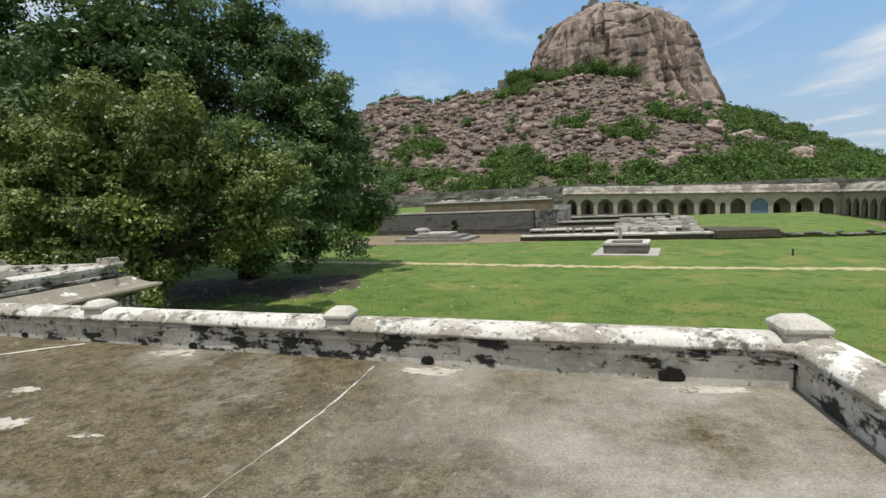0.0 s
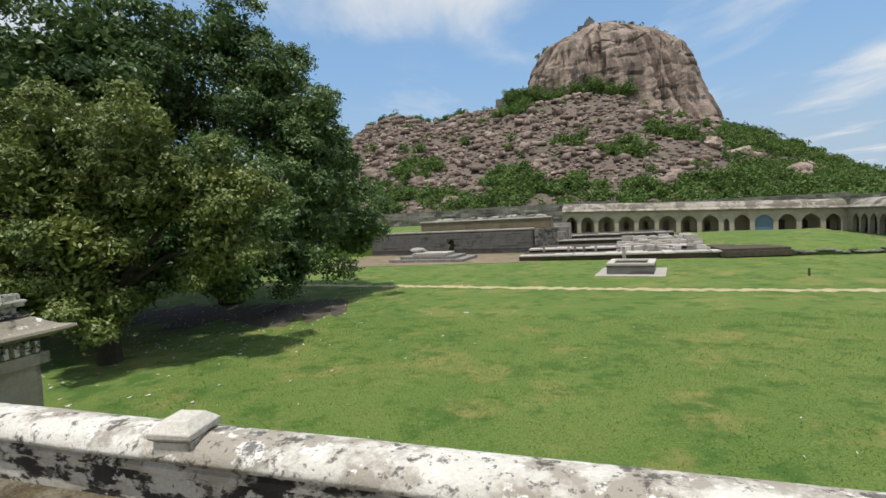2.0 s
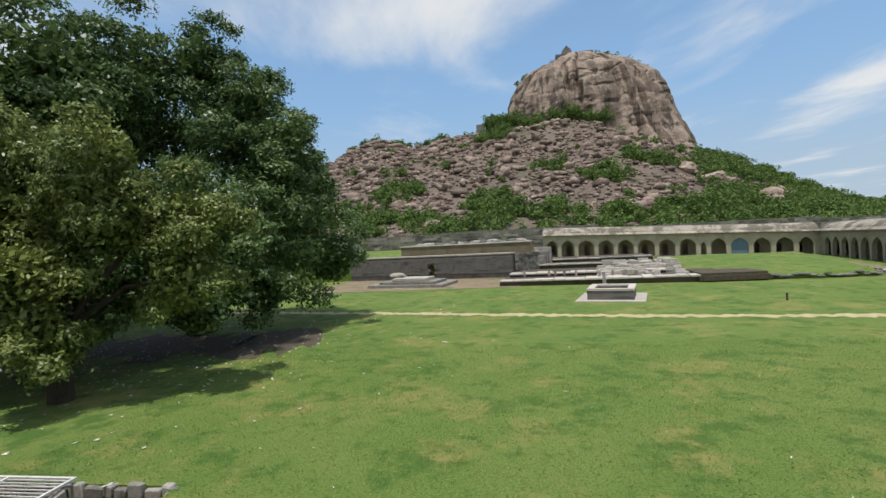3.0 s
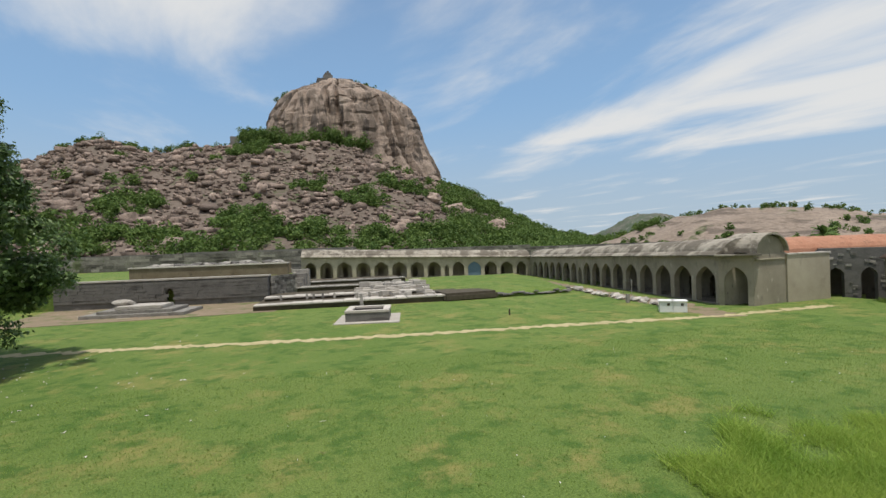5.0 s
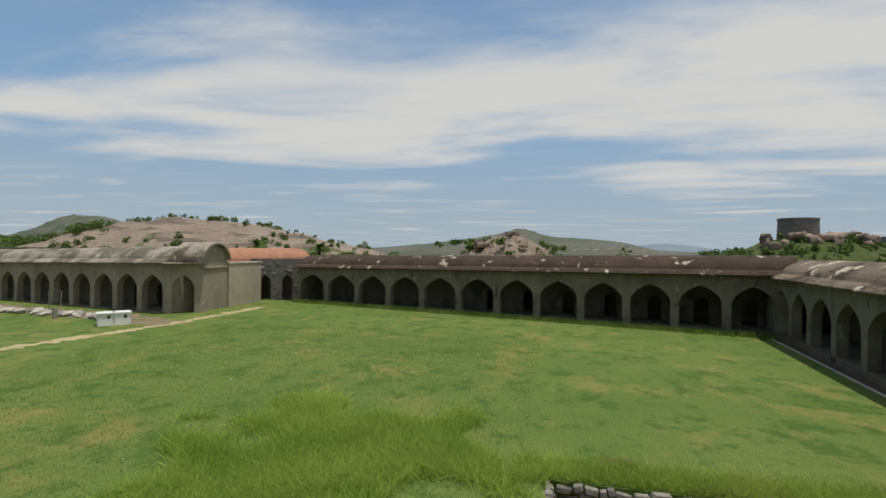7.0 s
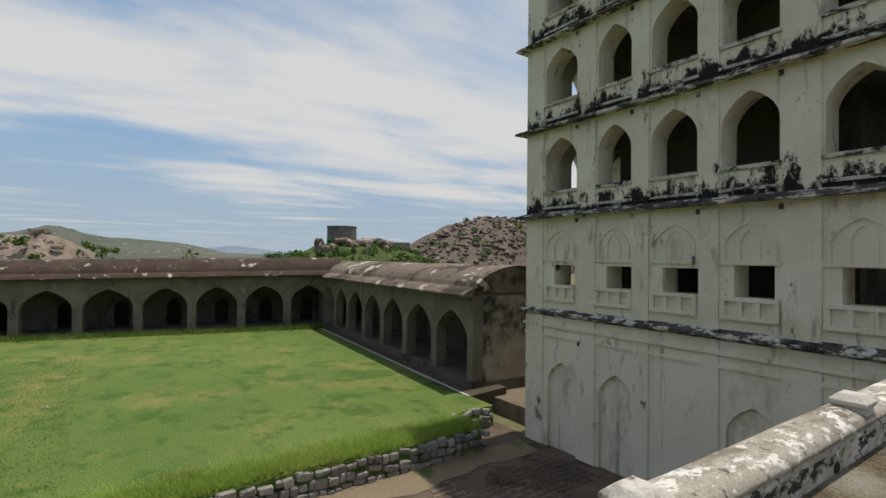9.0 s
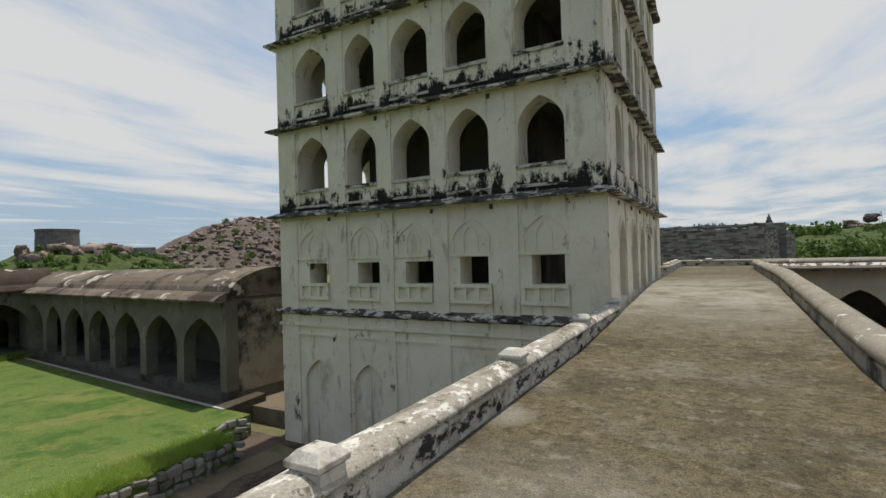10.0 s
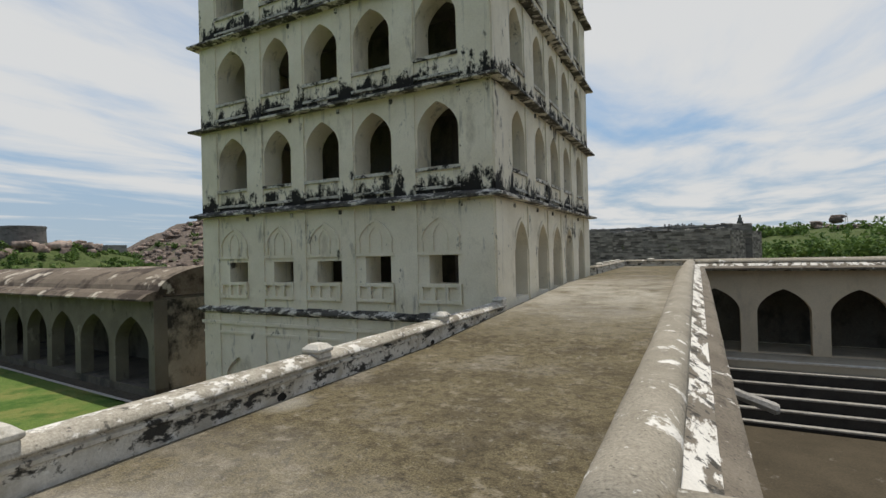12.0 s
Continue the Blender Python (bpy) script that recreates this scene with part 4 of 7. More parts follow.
for s in range(len(LEVELS) - 1):
    z0, z1 = LEVELS[s], LEVELS[s + 1]
    for name, L, f, cs in FACES:
        trim = 0.0 if name in ("north", "south") else 0.78
        bm = bmesh.new()
        if s == 0:
            ops = [(c - 0.1, 0.64, z0, -2.55, -1.78) for c in cs if c not in (5.74, 6.3)]
            arch_wall(bm, trim, L - trim, 0.0, 0.12, z0, z1, [o for o in ops if trim + 0.6 < o[0] < L - trim - 0.6], f)
            box(bm, trim, L - trim, 0.121, 0.78, z0, z1, f)
        elif s == 1 and name in ("north", "south"):
            arch_wall(bm, 0, L, 0, 0.78, z0, z1, [(c - (0.2 if c > 5 else 0.1), 0.5 if c == 5.74 else 0.45, 0.84, 1.54 if c > 5 else 1.64, None) for c in cs], f)
        elif s == 1:
            arch_wall(bm, trim, L - trim, 0, 0.78, z0, z1, [(c, 0.62, 0.36, 1.75, 2.6) for c in cs], f)
        else:
            arch_wall(bm, trim, L - trim, 0, 0.78, z0, z1, [(c, HALF.get(c, 0.62), z0 + 0.9, z0 + 1.95, z0 + 2.72) for c in cs], f)
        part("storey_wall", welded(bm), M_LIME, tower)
        # pilasters, sills and mouldings
        edges = [0.0] + [c + k * (HALF.get(c, 0.62) + 0.06) for c in sorted(cs) for k in (-1, 1)] + [L]
        for a, b in zip(edges[::2], edges[1::2]):
            bm = bmesh.new()
            strip_box(bm, f, a + (0.0 if a or not trim else 0.02), b, z0 + 0.02, z1 - 0.1, 0.045)
            part("pilaster", bm, M_LIME, tower)
            # dark blocks in place of the shaded beam holes
            for e in (b,):
                if s and 0 < e < L:
                    bm = bmesh.new()
                    strip_box(bm, f, e - 0.04, e + 0.05, z1 - 0.24, z1 - 0.11, 0.09)
                    part("beam_stub", bm, M_CORNICE, tower, "small dark block standing for a beam hole under the cornice")
        for c in cs:
            h = HALF.get(c, 0.62)
            bm = bmesh.new()
            if s == 0:
                continue
            if s == 1:
                if name in ("north", "south"):
                    hw = HALF[c] - 0.08
                    arch_ring(bm, f, c, hw, 2.08, 2.68, 0.06, 0.05)
                    arch_ring(bm, f, c, 0.2, 2.15, 2.5, 0.05, 0.035)
                    for u, top in ((-hw, 2.08), (hw, 2.08), (-0.22, 2.16), (0.22, 2.16)):
                        strip_box(bm, f, c + u - 0.035, c + u + 0.035, 1.75, top, 0.045)
                    part("blind_arch", bm, M_LIME, tower)
                    for nm, ua, ub, za, zb, pr in [("lintel", -0.7, 0.7, 1.66, 1.74, 0.05), ("window_sill", -0.66, 0.66, 0.76, 0.86, 0.1), ("base_rail", -0.66, 0.66, 0.3, 0.4, 0.1)] + [("baluster", u - 0.06, u + 0.06, 0.4, 0.76, 0.085) for u in (-0.6, -0.2, 0.2, 0.6)]:
                        bm = bmesh.new()
                        strip_box(bm, f, c + ua, c + ub, za, zb, pr)
                        part(nm, bm, M_LIME, tower)
                else:
                    arch_ring(bm, f, c, 0.62, 1.75, 2.6, 0.08, 0.05)
                    part("door_surround", bm, M_LIME, tower)
            else:
                strip_box(bm, f, c - h - 0.06, c + h + 0.06, z0 + 0.8, z0 + 0.9, 0.06)
                strip_box(bm, f, c - h - 0.06, c + h + 0.06, z0 + 0.28, z0 + 0.36, 0.05)
                part("sill", bm, M_PARAPET, tower)
    # floor, and a core whose dark colour carries the inner shade
    bm = bmesh.new()
    box(bm, TX0 + 0.78, TX1 - 0.78, TY0 + 0.78, TY1 - 0.78, z0 - 0.12, z0 + 0.04)
    part("storey_floor", bm, M_GREY, tower)
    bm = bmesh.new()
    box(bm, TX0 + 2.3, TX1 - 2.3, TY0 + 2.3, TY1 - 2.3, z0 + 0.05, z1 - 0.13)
    part("core_wall", bm, M_SHADEWALL, tower)
for s, z in enumerate(LEVELS[1:]):
    bm = bmesh.new()
    o = 0.34 if s else 0.2
    loft(bm, [rect(-0.05, z + 0.2), rect(o, z + 0.04), rect(o, z - 0.03), rect(0.0, z - 0.02 if s else z - 0.12), rect(-0.05, z - 0.05)], caps=False)
    bmesh.ops.subdivide_edges(bm, edges=[e for e in bm.edges if e.calc_length() > 5], cuts=40)
    for v in bm.verts:
        if v.co.x < TX0 - 0.1 or v.co.x > TX1 + 0.1 or v.co.y > TY1 + 0.1 or v.co.y < TY0 - 0.1:
            v.co += 0.035 * Vector((noise.noise(v.co * 1.7), noise.noise(v.co * 1.7 + Vector((9, 0, 0))), 0.7 * noise.noise(v.co * 2.1)))
    part("cornice", bm, M_CORNICE, tower, "black-stained sloping plaster cornice", fix=False)
for z, o, h in ((-0.62, 0.09, 0.1), (-0.95, 0.05, 0.08)):
    bm = bmesh.new()
    loft(bm, [rect(-0.02, z + h), rect(o, z + h), rect(o, z), rect(-0.02, z)], caps=False)
    part("band", bm, M_LIME, tower, fix=False)
bm = bmesh.new()
box(bm, TX0, TX1, TY0, TY1, 15.6, 16.1)
part("roof", bm, M_CORNICE, tower)


# ---- arcaded wings round the court ----
HW = 4.2


def wing(name, p0, p1, inward, base, eave, piers, label, mats, depth=4.6, half=None, doors=(), small=(), apex=3.3, ends=(True, True), blue=(), gap=0.36):
    """A vaulted wing with an arcaded front from p0 to p1. base and eave: heights at both ends; piers: bay edges along it."""
    wall, vault, back = mats
    d = Vector((p1[0] - p0[0], p1[1] - p0[1], 0))
    L = d.length
    d.normalize()
    n = Vector((*inward, 0)).normalized()
    n = (n - d * n.dot(d)).normalized()

    def f(u, w, z):
        k = u / L
        b, e = base[0] + (base[1] - base[0]) * k, eave[0] + (eave[1] - eave[0]) * k
        q = Vector((*p0, 0)) + d * u + n * w
        return (q.x, q.y, b + z / HW * (e - b))

    ob = thing(name, label, "building", "arcaded wings of the court", at=f(0, 0, 0))
    ops = []
    for i, (a, b) in enumerate(zip(piers, piers[1:])):
        h = (b - a) / 2 - gap if half is None else half
        ops.append(((a + b) / 2, min(h, 1.62), 0.0, 2.05 if i not in small else 1.7, apex if i not in small else 2.6))
    bm = bmesh.new()
    arch_wall(bm, 0, L, 0, 0.55, -0.6, HW, [(c, h, -0.6, s, a) for c, h, s0, s, a in ops], f)
    part("arcade_wall", welded(bm), wall, ob)
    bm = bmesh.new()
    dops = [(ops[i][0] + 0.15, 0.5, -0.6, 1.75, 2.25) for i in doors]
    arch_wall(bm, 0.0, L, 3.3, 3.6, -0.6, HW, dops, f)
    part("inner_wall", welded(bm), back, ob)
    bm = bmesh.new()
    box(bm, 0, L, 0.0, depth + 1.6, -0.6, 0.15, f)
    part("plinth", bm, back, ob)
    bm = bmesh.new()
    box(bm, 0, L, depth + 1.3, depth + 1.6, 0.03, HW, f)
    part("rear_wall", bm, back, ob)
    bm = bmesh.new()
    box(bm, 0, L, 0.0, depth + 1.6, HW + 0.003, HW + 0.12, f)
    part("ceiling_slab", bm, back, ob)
    for k, on in enumerate(ends):
        if on:
            bm = bmesh.new()
            u0, u1 = ((-0.001, 0.4), (L - 0.4, L + 0.001))[k]
            box(bm, u0, u1, 0.556, depth + 1.3, 0.031, HW, f)
            part("end_wall", bm, M_STAINED if k else wall, ob)
    m = max(4, int(L / 1.2))
    lip = [(-0.5, HW + 0.02), (-0.5, HW + 0.1), (-0.25, HW + 0.3), (0.05, HW + 0.42), (0.45, HW + 0.45), (0.45, HW + 0.125), (0.0, HW + 0.0), (-0.2, HW - 0.02)]
    bm = bmesh.new()
    loft(bm, [[f(L * i / m, w + 0.03 * noise.noise(Vector((i, k, L))), z + 0.03 * noise.noise(Vector((i * 0.8, k, 2)))) for k, (w, z) in enumerate(lip)] for i in range(m + 1)])
    part("eave", bm, vault, ob, "rounded plaster eave with a thin lip")
    arc = [(depth / 2 + 0.25 - (depth / 2 + 0.1) * math.cos(a), HW + 0.15 + 1.35 * math.sin(a)) for a in np.linspace(0, math.pi, 17)]
    bm = bmesh.new()
    loft(bm, [[f(L * i / m, w, z + 0.05 * noise.noise(Vector((i * 0.7, k * 0.5, L)))) for k, (w, z) in enumerate(arc)] for i in range(m + 1)], closed=True)
    part("vault_roof", bm, vault, ob, "long barrel-vaulted roof of stained plaster", smooth=False)
    for i in range(len(ops)):
        c, h = ops[i][0], ops[i][1]
        if i in blue:
            bm = bmesh.new()
            box(bm, c - h - 0.05, c + h + 0.05, 0.2, 0.28, 0.03, 3.28, f)
            part("door", bm, M_BLUEDOOR, ob, "faded blue boarded door")
    return ob, f


A0, A1, B0, C0, D0, D1 = (46.0, 86.0), (2.9, 95.2), (34.3, 31.4), (46.5, 26.2), (36.5, -15.2), (15.3, -13.55)
# third material: inner faces; in the dim wings its colour holds the shade
PALE, DIM = (M_PALEWALL, M_VAULT_L, M_PALEWALL), (M_GREY, M_VAULT, M_SHADEWALL)
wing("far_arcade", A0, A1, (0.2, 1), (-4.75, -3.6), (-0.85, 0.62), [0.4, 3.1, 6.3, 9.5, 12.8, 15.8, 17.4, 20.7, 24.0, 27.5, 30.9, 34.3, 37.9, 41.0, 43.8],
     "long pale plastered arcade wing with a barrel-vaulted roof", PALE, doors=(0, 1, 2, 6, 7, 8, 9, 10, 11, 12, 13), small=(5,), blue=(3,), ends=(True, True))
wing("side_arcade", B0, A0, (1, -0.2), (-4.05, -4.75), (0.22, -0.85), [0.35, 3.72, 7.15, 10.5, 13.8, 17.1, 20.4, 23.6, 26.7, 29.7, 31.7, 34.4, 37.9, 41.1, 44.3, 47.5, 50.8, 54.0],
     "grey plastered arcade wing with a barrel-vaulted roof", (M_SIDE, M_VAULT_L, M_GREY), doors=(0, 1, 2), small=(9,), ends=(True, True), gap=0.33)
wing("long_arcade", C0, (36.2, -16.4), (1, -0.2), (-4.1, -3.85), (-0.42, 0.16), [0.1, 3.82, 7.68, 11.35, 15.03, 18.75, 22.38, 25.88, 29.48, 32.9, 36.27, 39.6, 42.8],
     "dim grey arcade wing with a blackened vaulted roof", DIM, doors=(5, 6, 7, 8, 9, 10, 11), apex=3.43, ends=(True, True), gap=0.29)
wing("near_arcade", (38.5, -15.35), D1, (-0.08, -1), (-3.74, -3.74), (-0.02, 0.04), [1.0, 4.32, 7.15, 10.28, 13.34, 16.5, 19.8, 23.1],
     "dim grey arcade wing with a blackened vaulted roof beside the tower", (M_GREY, M_VAULT_M, M_SHADEWALL), apex=3.4, ends=(True, True), gap=0.28)


# ---- kiosk roof and grated pit beside the terrace ----
kiosk = thing("projecting_bay", "weathered plaster bay with a stepped parapet and curved eave", "building", at=(-12.3, 3, LAWN))
KX, KY = -11.75, 5.8


def kring(o, z):
    return [(-22, 3.0, z), (KX + o - 0.5, 1.8, z), (KX + o, KY + o, z), (-22, KY + o, z)]


def kband(nm, prof, mat, cut=True):
    bm = bmesh.new()
    rows = loft(bm, [kring(o, z) for o, z in prof], closed=False, caps=False)
    bmesh.ops.subdivide_edges(bm, edges=[e for e in bm.edges if e.calc_length() > 1.5], cuts=10)
    for v in bm.verts:
        v.co += 0.015 * Vector((noise.noise(v.co * 2), noise.noise(v.co * 2 + Vector((5, 0, 0))), noise.noise(v.co * 2 + Vector((0, 5, 0)))))
    return part(nm, bm, mat, kiosk)


kband("wall", [(0.04, -4.05), (0.04, -0.9), (0.16, -0.88), (0.16, -0.66), (0.04, -0.64), (0.0, -0.36)], M_STAINED)
kband("eave", [(-0.05, -0.4), (0.12, -0.36), (0.46, -0.26), (0.52, -0.23), (0.5, -0.18), (0.32, -0.14), (0.16, -0.04), (0.04, 0.06), (-0.1, 0.08)], M_ROLL)
kband("lower_parapet", [(-0.08, 0.0), (-0.08, 0.08), (0.0, 0.1), (0.0, 0.16), (-0.14, 0.17), (-0.14, 0.27), (-0.05, 0.29), (-0.05, 0.36), (-0.12, 0.4), (-0.4, 0.42), (-0.45, 0.3), (-0.45, -0.1)], M_PARAPET)
bm = bmesh.new()
loft(bm, [[(-22, 3.0, z), (KX - 0.9, 1.8, z), (KX - 0.4, KY - 0.4, z), (-22, KY - 0.4, z)] for z in (-0.15, -0.03)])
part("bay_roof", bm, M_DECK, kiosk)
for x, y in ((KX - 0.25, KY - 0.25), (KX - 3.6, KY - 0.25)):
    bm = bmesh.new()
    box(bm, x - 0.17, x + 0.17, y - 0.17, y + 0.17, 0.4, 0.55, bevel=0.02)
    part("corner_post", bm, M_PARAPET, kiosk)
    bm = bmesh.new()
    box(bm, x - 0.24, x + 0.24, y - 0.24, y + 0.24, 0.36, 0.42, bevel=0.02)
    part("post_base", bm, M_PARAPET, kiosk)
for k in range(22):
    bm = bmesh.new()
    y = 1.9 + k * 0.18
    x = KX - 0.5 * (KY - y) / 4
    box(bm, x - 0.06, x + 0.2, y, y + 0.09, -0.62, -0.36)
    part("bracket", bm, M_CORNICE, kiosk)


def stone_variants(n, s, seed):
    rng, out = random.Random(seed), []
    for k in range(n):
        bm = bmesh.new()
        rock = [(dx, dy, dz) for dx in (-1, 1) for dy in (-1, 1) for dz in (-1, 1)]
        vs = [bm.verts.new((dx * s[0] * rng.uniform(0.36, 0.52), dy * s[1] * rng.uniform(0.38, 0.52), dz * s[2] * rng.uniform(0.36, 0.5))) for dx, dy, dz in rock]
        bmesh.ops.convex_hull(bm, input=vs)
        es = list(bm.edges)
        bmesh.ops.bevel(bm, geom=es, offset=min(s) * 0.12, segments=1, affect="EDGES")
        bmesh.ops.recalc_face_normals(bm, faces=bm.faces)
        me = bpy.data.meshes.new("stone")
        bm.to_mesh(me)
        bm.free()
        me.materials.append(M_STONE)
        out.append(me)
    return out


def piece(name, me, m, parent):
    ob = new(name, me)
    ob.parent = parent
    ob.matrix_parent_inverse = Matrix.Translation(parent.matrix_basis.translation).inverted()
    ob.matrix_basis = m
    return ob


def stone_wall(name, label, runs, z0, z1, size=(0.34, 0.2, 0.24), seed=2):
    """A dry stone wall of separate stones over a dark core; runs: (p0, p1, outward way)."""
    ob = thing(name, label, "wall", kind="structure", at=(*runs[0][0], z0))
    rng, meshes = random.Random(seed), stone_variants(7, size, seed)
    for (x0, y0), (x1, y1), (nx, ny) in runs:
        d = Vector((x1 - x0, y1 - y0, 0))
        L = d.length
        d.normalize()
        bm = bmesh.new()
        o = Vector((nx, ny, 0))
        a, b = Vector((x0, y0, 0)) - o * 0.02 + d * 0.16, Vector((x1, y1, 0)) - o * 0.02 - d * 0.16
        loft(bm, [[tuple(p + Vector((0, 0, z)) + o * w) for w, z in ((0, z0), (0, z1 - 0.1), (-0.3, z1 - 0.1), (-0.3, z0))] for p in (a, b)])
        part("core", bm, M_JOINT_SHADE, ob)
        rows = max(1, round((z1 - z0) / size[2]))
        for r in range(rows):
            u = rng.uniform(0, size[0])
            while u < L:
                w = size[0] * rng.uniform(0.45, 1.5)
                p = Vector((x0, y0, 0)) + d * (u + w / 2) + o * rng.uniform(-0.02, 0.06)
                m = Matrix.Translation((p.x, p.y, z0 + (r + 0.5) * (z1 - z0) / rows + rng.uniform(-0.07, 0.05))) @ Matrix.Rotation(math.atan2(d.y, d.x) + rng.choice((0, math.pi)) + rng.uniform(-0.1, 0.1), 4, "Z") @ Matrix.Rotation(rng.uniform(-0.25, 0.25), 4, "Y") @ Matrix.Diagonal((w / size[0], 1, rng.uniform(0.6, 1.25), 1))
                piece("stone", rng.choice(meshes), m, ob)
                u += w
    return ob


stone_wall("pit_wall", "grey rubble-stone walls of a sunken pit", [((-17, 7.1), (-10.4, 7.1), (0, 1)), ((-10.4, 7.1), (-10.4, 9.5), (-1, 0)), ((-10.4, 9.5), (-17, 9.5), (0, -1)), ((-13.3, 9.5), (-13.3, 7.1), (1, 0))],
           -5.6, -3.95, (0.5, 0.24, 0.42), 5)
bm = bmesh.new()
box(bm, -17, -10.4, 7.1, 9.5, -5.8, -5.6)
structure(part("pit_floor", bm, M_EARTH), "earth floor of the stone pit", "floor")
grate = thing("iron_grate", "white-painted iron bar grate over the stone pit", "grate", at=(-15.2, 8.3, -3.85))
for k, (x0, x1, y0, y1) in enumerate([(-17, -13.2, 7.15, 7.23), (-17, -13.2, 9.42, 9.5), (-17, -16.92, 7.23, 9.42), (-13.28, -13.2, 7.23, 9.42), (-15.2, -15.12, 7.23, 9.42), (-16.92, -15.2, 8.3, 8.36), (-15.12, -13.28, 8.3, 8.36)]):
    bm = bmesh.new()
    box(bm, x0, x1, y0, y1, -3.88, -3.82)
    part("frame_bar", bm, M_IRON, grate)
for k in range(1, 15):
    y = 7.2 + k * 0.153
    if abs(y - 8.33) > 0.05:
        for x0, x1 in ((-16.92, -15.2), (-15.12, -13.28)):
            bm = bmesh.new()
            box(bm, x0, x1, y - 0.014, y + 0.014, -3.87, -3.84)
            part("bar", bm, M_IRON, grate)

# ---- sunken walk by the tower ----
stone_wall("retaining_wall", "low rubble-stone retaining wall under the lawn's edge", [((11.4, -10.9), (11.4, -0.2), (-1, 0)), ((13.2, -10.9), (11.4, -10.9), (0, -1)), ((13.2, -12.95), (13.2, -10.9), (-1, 0)), ((0.4, -0.2), (11.4, -0.2), (0, -1))],
           -4.8, -3.98, (0.36, 0.22, 0.25), 2)
bm = bmesh.new()
box(bm, 0.3, 40, -13.3, -0.2, -5.2, -4.78)
structure(part("sunken_floor", bm, M_BRICKPAVE), "bare earth of the sunken walk beside the tower", "floor")
bm = bmesh.new()
prev = None
for i in range(48):
    y = -12.6 + i * 0.255
    a, b = 10.35 + 0.45 * noise.noise(Vector((1.5, y * 0.9, 4))) + 0.12 * noise.noise(Vector((y * 5, 2, 2))), 11.36
    row = bm.verts.new((a, y, -4.764)), bm.verts.new((a + 0.3, y, -4.735)), bm.verts.new((b, y, -4.69 + 0.03 * noise.noise(Vector((y * 3, 0, 0)))))
    if prev:
        for k in (0, 1):
            bm.faces.new((prev[k], prev[k + 1], row[k + 1], row[k]))
    prev = row
structure(part("dirt_margin", bm, M_BANK), "dry bare dirt banked along the retaining wall's foot", "ground")
KERB = ((37.9, -14.85), (30, -14.2), (22, -13.55), (14.6, -12.97))
bm = bmesh.new()
loft(bm, [[(x, y + w, z) for w, z in ((0.0, -4.3), (0.0, LAWN + 0.02), (0.16, LAWN + 0.03), (0.16, -4.3))] for x, y in KERB])
structure(part("kerb", bm, M_PALESTONE), "pale stone kerb between the lawn and the arcade", "kerb")
bm = bmesh.new()
loft(bm, [[(x, y + 0.16, -4.84), (x, y + 0.16, LAWN), (x, -12.951, LAWN), (x, -12.951, -4.84)] for x, y in KERB])
structure(part("lawn_margin", bm, M_GRASS), "mown grass running up to the arcade's kerb", "lawn")
bm = bmesh.new()
loft(bm, [[(x, y + w, z) for w, z in ((0, -4.85), (0, LAWN + 0.03), (-1.9, LAWN + 0.12), (-1.9, -4.85))] for x, y in ((37.9, -14.86), (30, -14.21), (22, -13.56), (14.6, -12.98))])
structure(part("arcade_path", bm, M_JOINT_SHADE), "dark earth strip before the near arcade", "path")
bm = bmesh.new()
box(bm, 11.75, 46, -40, -14.2, -5.0, -4.2)
structure(part("back_ground", bm, M_EARTH), "earth behind the near arcade", "ground")


# ---- things on the lawn ----
def turned(cx, cy, deg):
    c, s = math.cos(radians(deg)), math.sin(radians(deg))
    return lambda x, y, z: (cx + c * x - s * y, cy + s * x + c * y, z)


f = turned(5.6, 40.4, -15)
pool = thing("stone_basin", "square grey stone basin with a pale rim on a paved base", "basin", at=(5.6, 40.4, LAWN))
bm = bmesh.new()
box(bm, -2.6, 2.6, -2.7, 2.6, -4.3, LAWN + 0.05, f, 0.03)
part("base_slab", bm, M_PALESTONE, pool)
for nm, x0, x1, y0, y1 in (("front", -1.75, 1.75, -1.75, -1.3), ("back", -1.75, 1.75, 1.3, 1.75), ("left", -1.75, -1.3, -1.3, 1.3), ("right", 1.3, 1.75, -1.3, 1.3)):
    bm = bmesh.new()
    box(bm, x0, x1, y0, y1, LAWN + 0.05, LAWN + 0.74, f)
    part("side", bm, M_DARKSTONE, pool)
    bm = bmesh.new()
    box(bm, x0 - 0.05, x1 + 0.05, y0 - 0.05, y1 + 0.05, LAWN + 0.74, LAWN + 0.92, f, 0.02)
    part("rim", bm, M_PALESTONE, pool)
bm = bmesh.new()
box(bm, -1.3, 1.3, -1.3, 1.3, LAWN + 0.05, LAWN + 0.4, f)
part("basin_bed", bm, M_JOINT_SHADE, pool)
g = turned(5.5, 43.0, -15)
pillar = thing("stone_post", "thin leaning grey stone post behind the basin", "post", at=(5.5, 43, LAWN))
bm = bmesh.new()
loft(bm, [[g(sx * k + lean, sy * k, z) for sx, sy in ((-1, -1), (1, -1), (1, 1), (-1, 1))] for z, k, lean in ((LAWN - 0.1, 0.16, 0), (LAWN + 1.4, 0.14, -0.06), (LAWN + 1.9, 0.12, -0.1))])
part("shaft", bm, M_STONE, pillar)

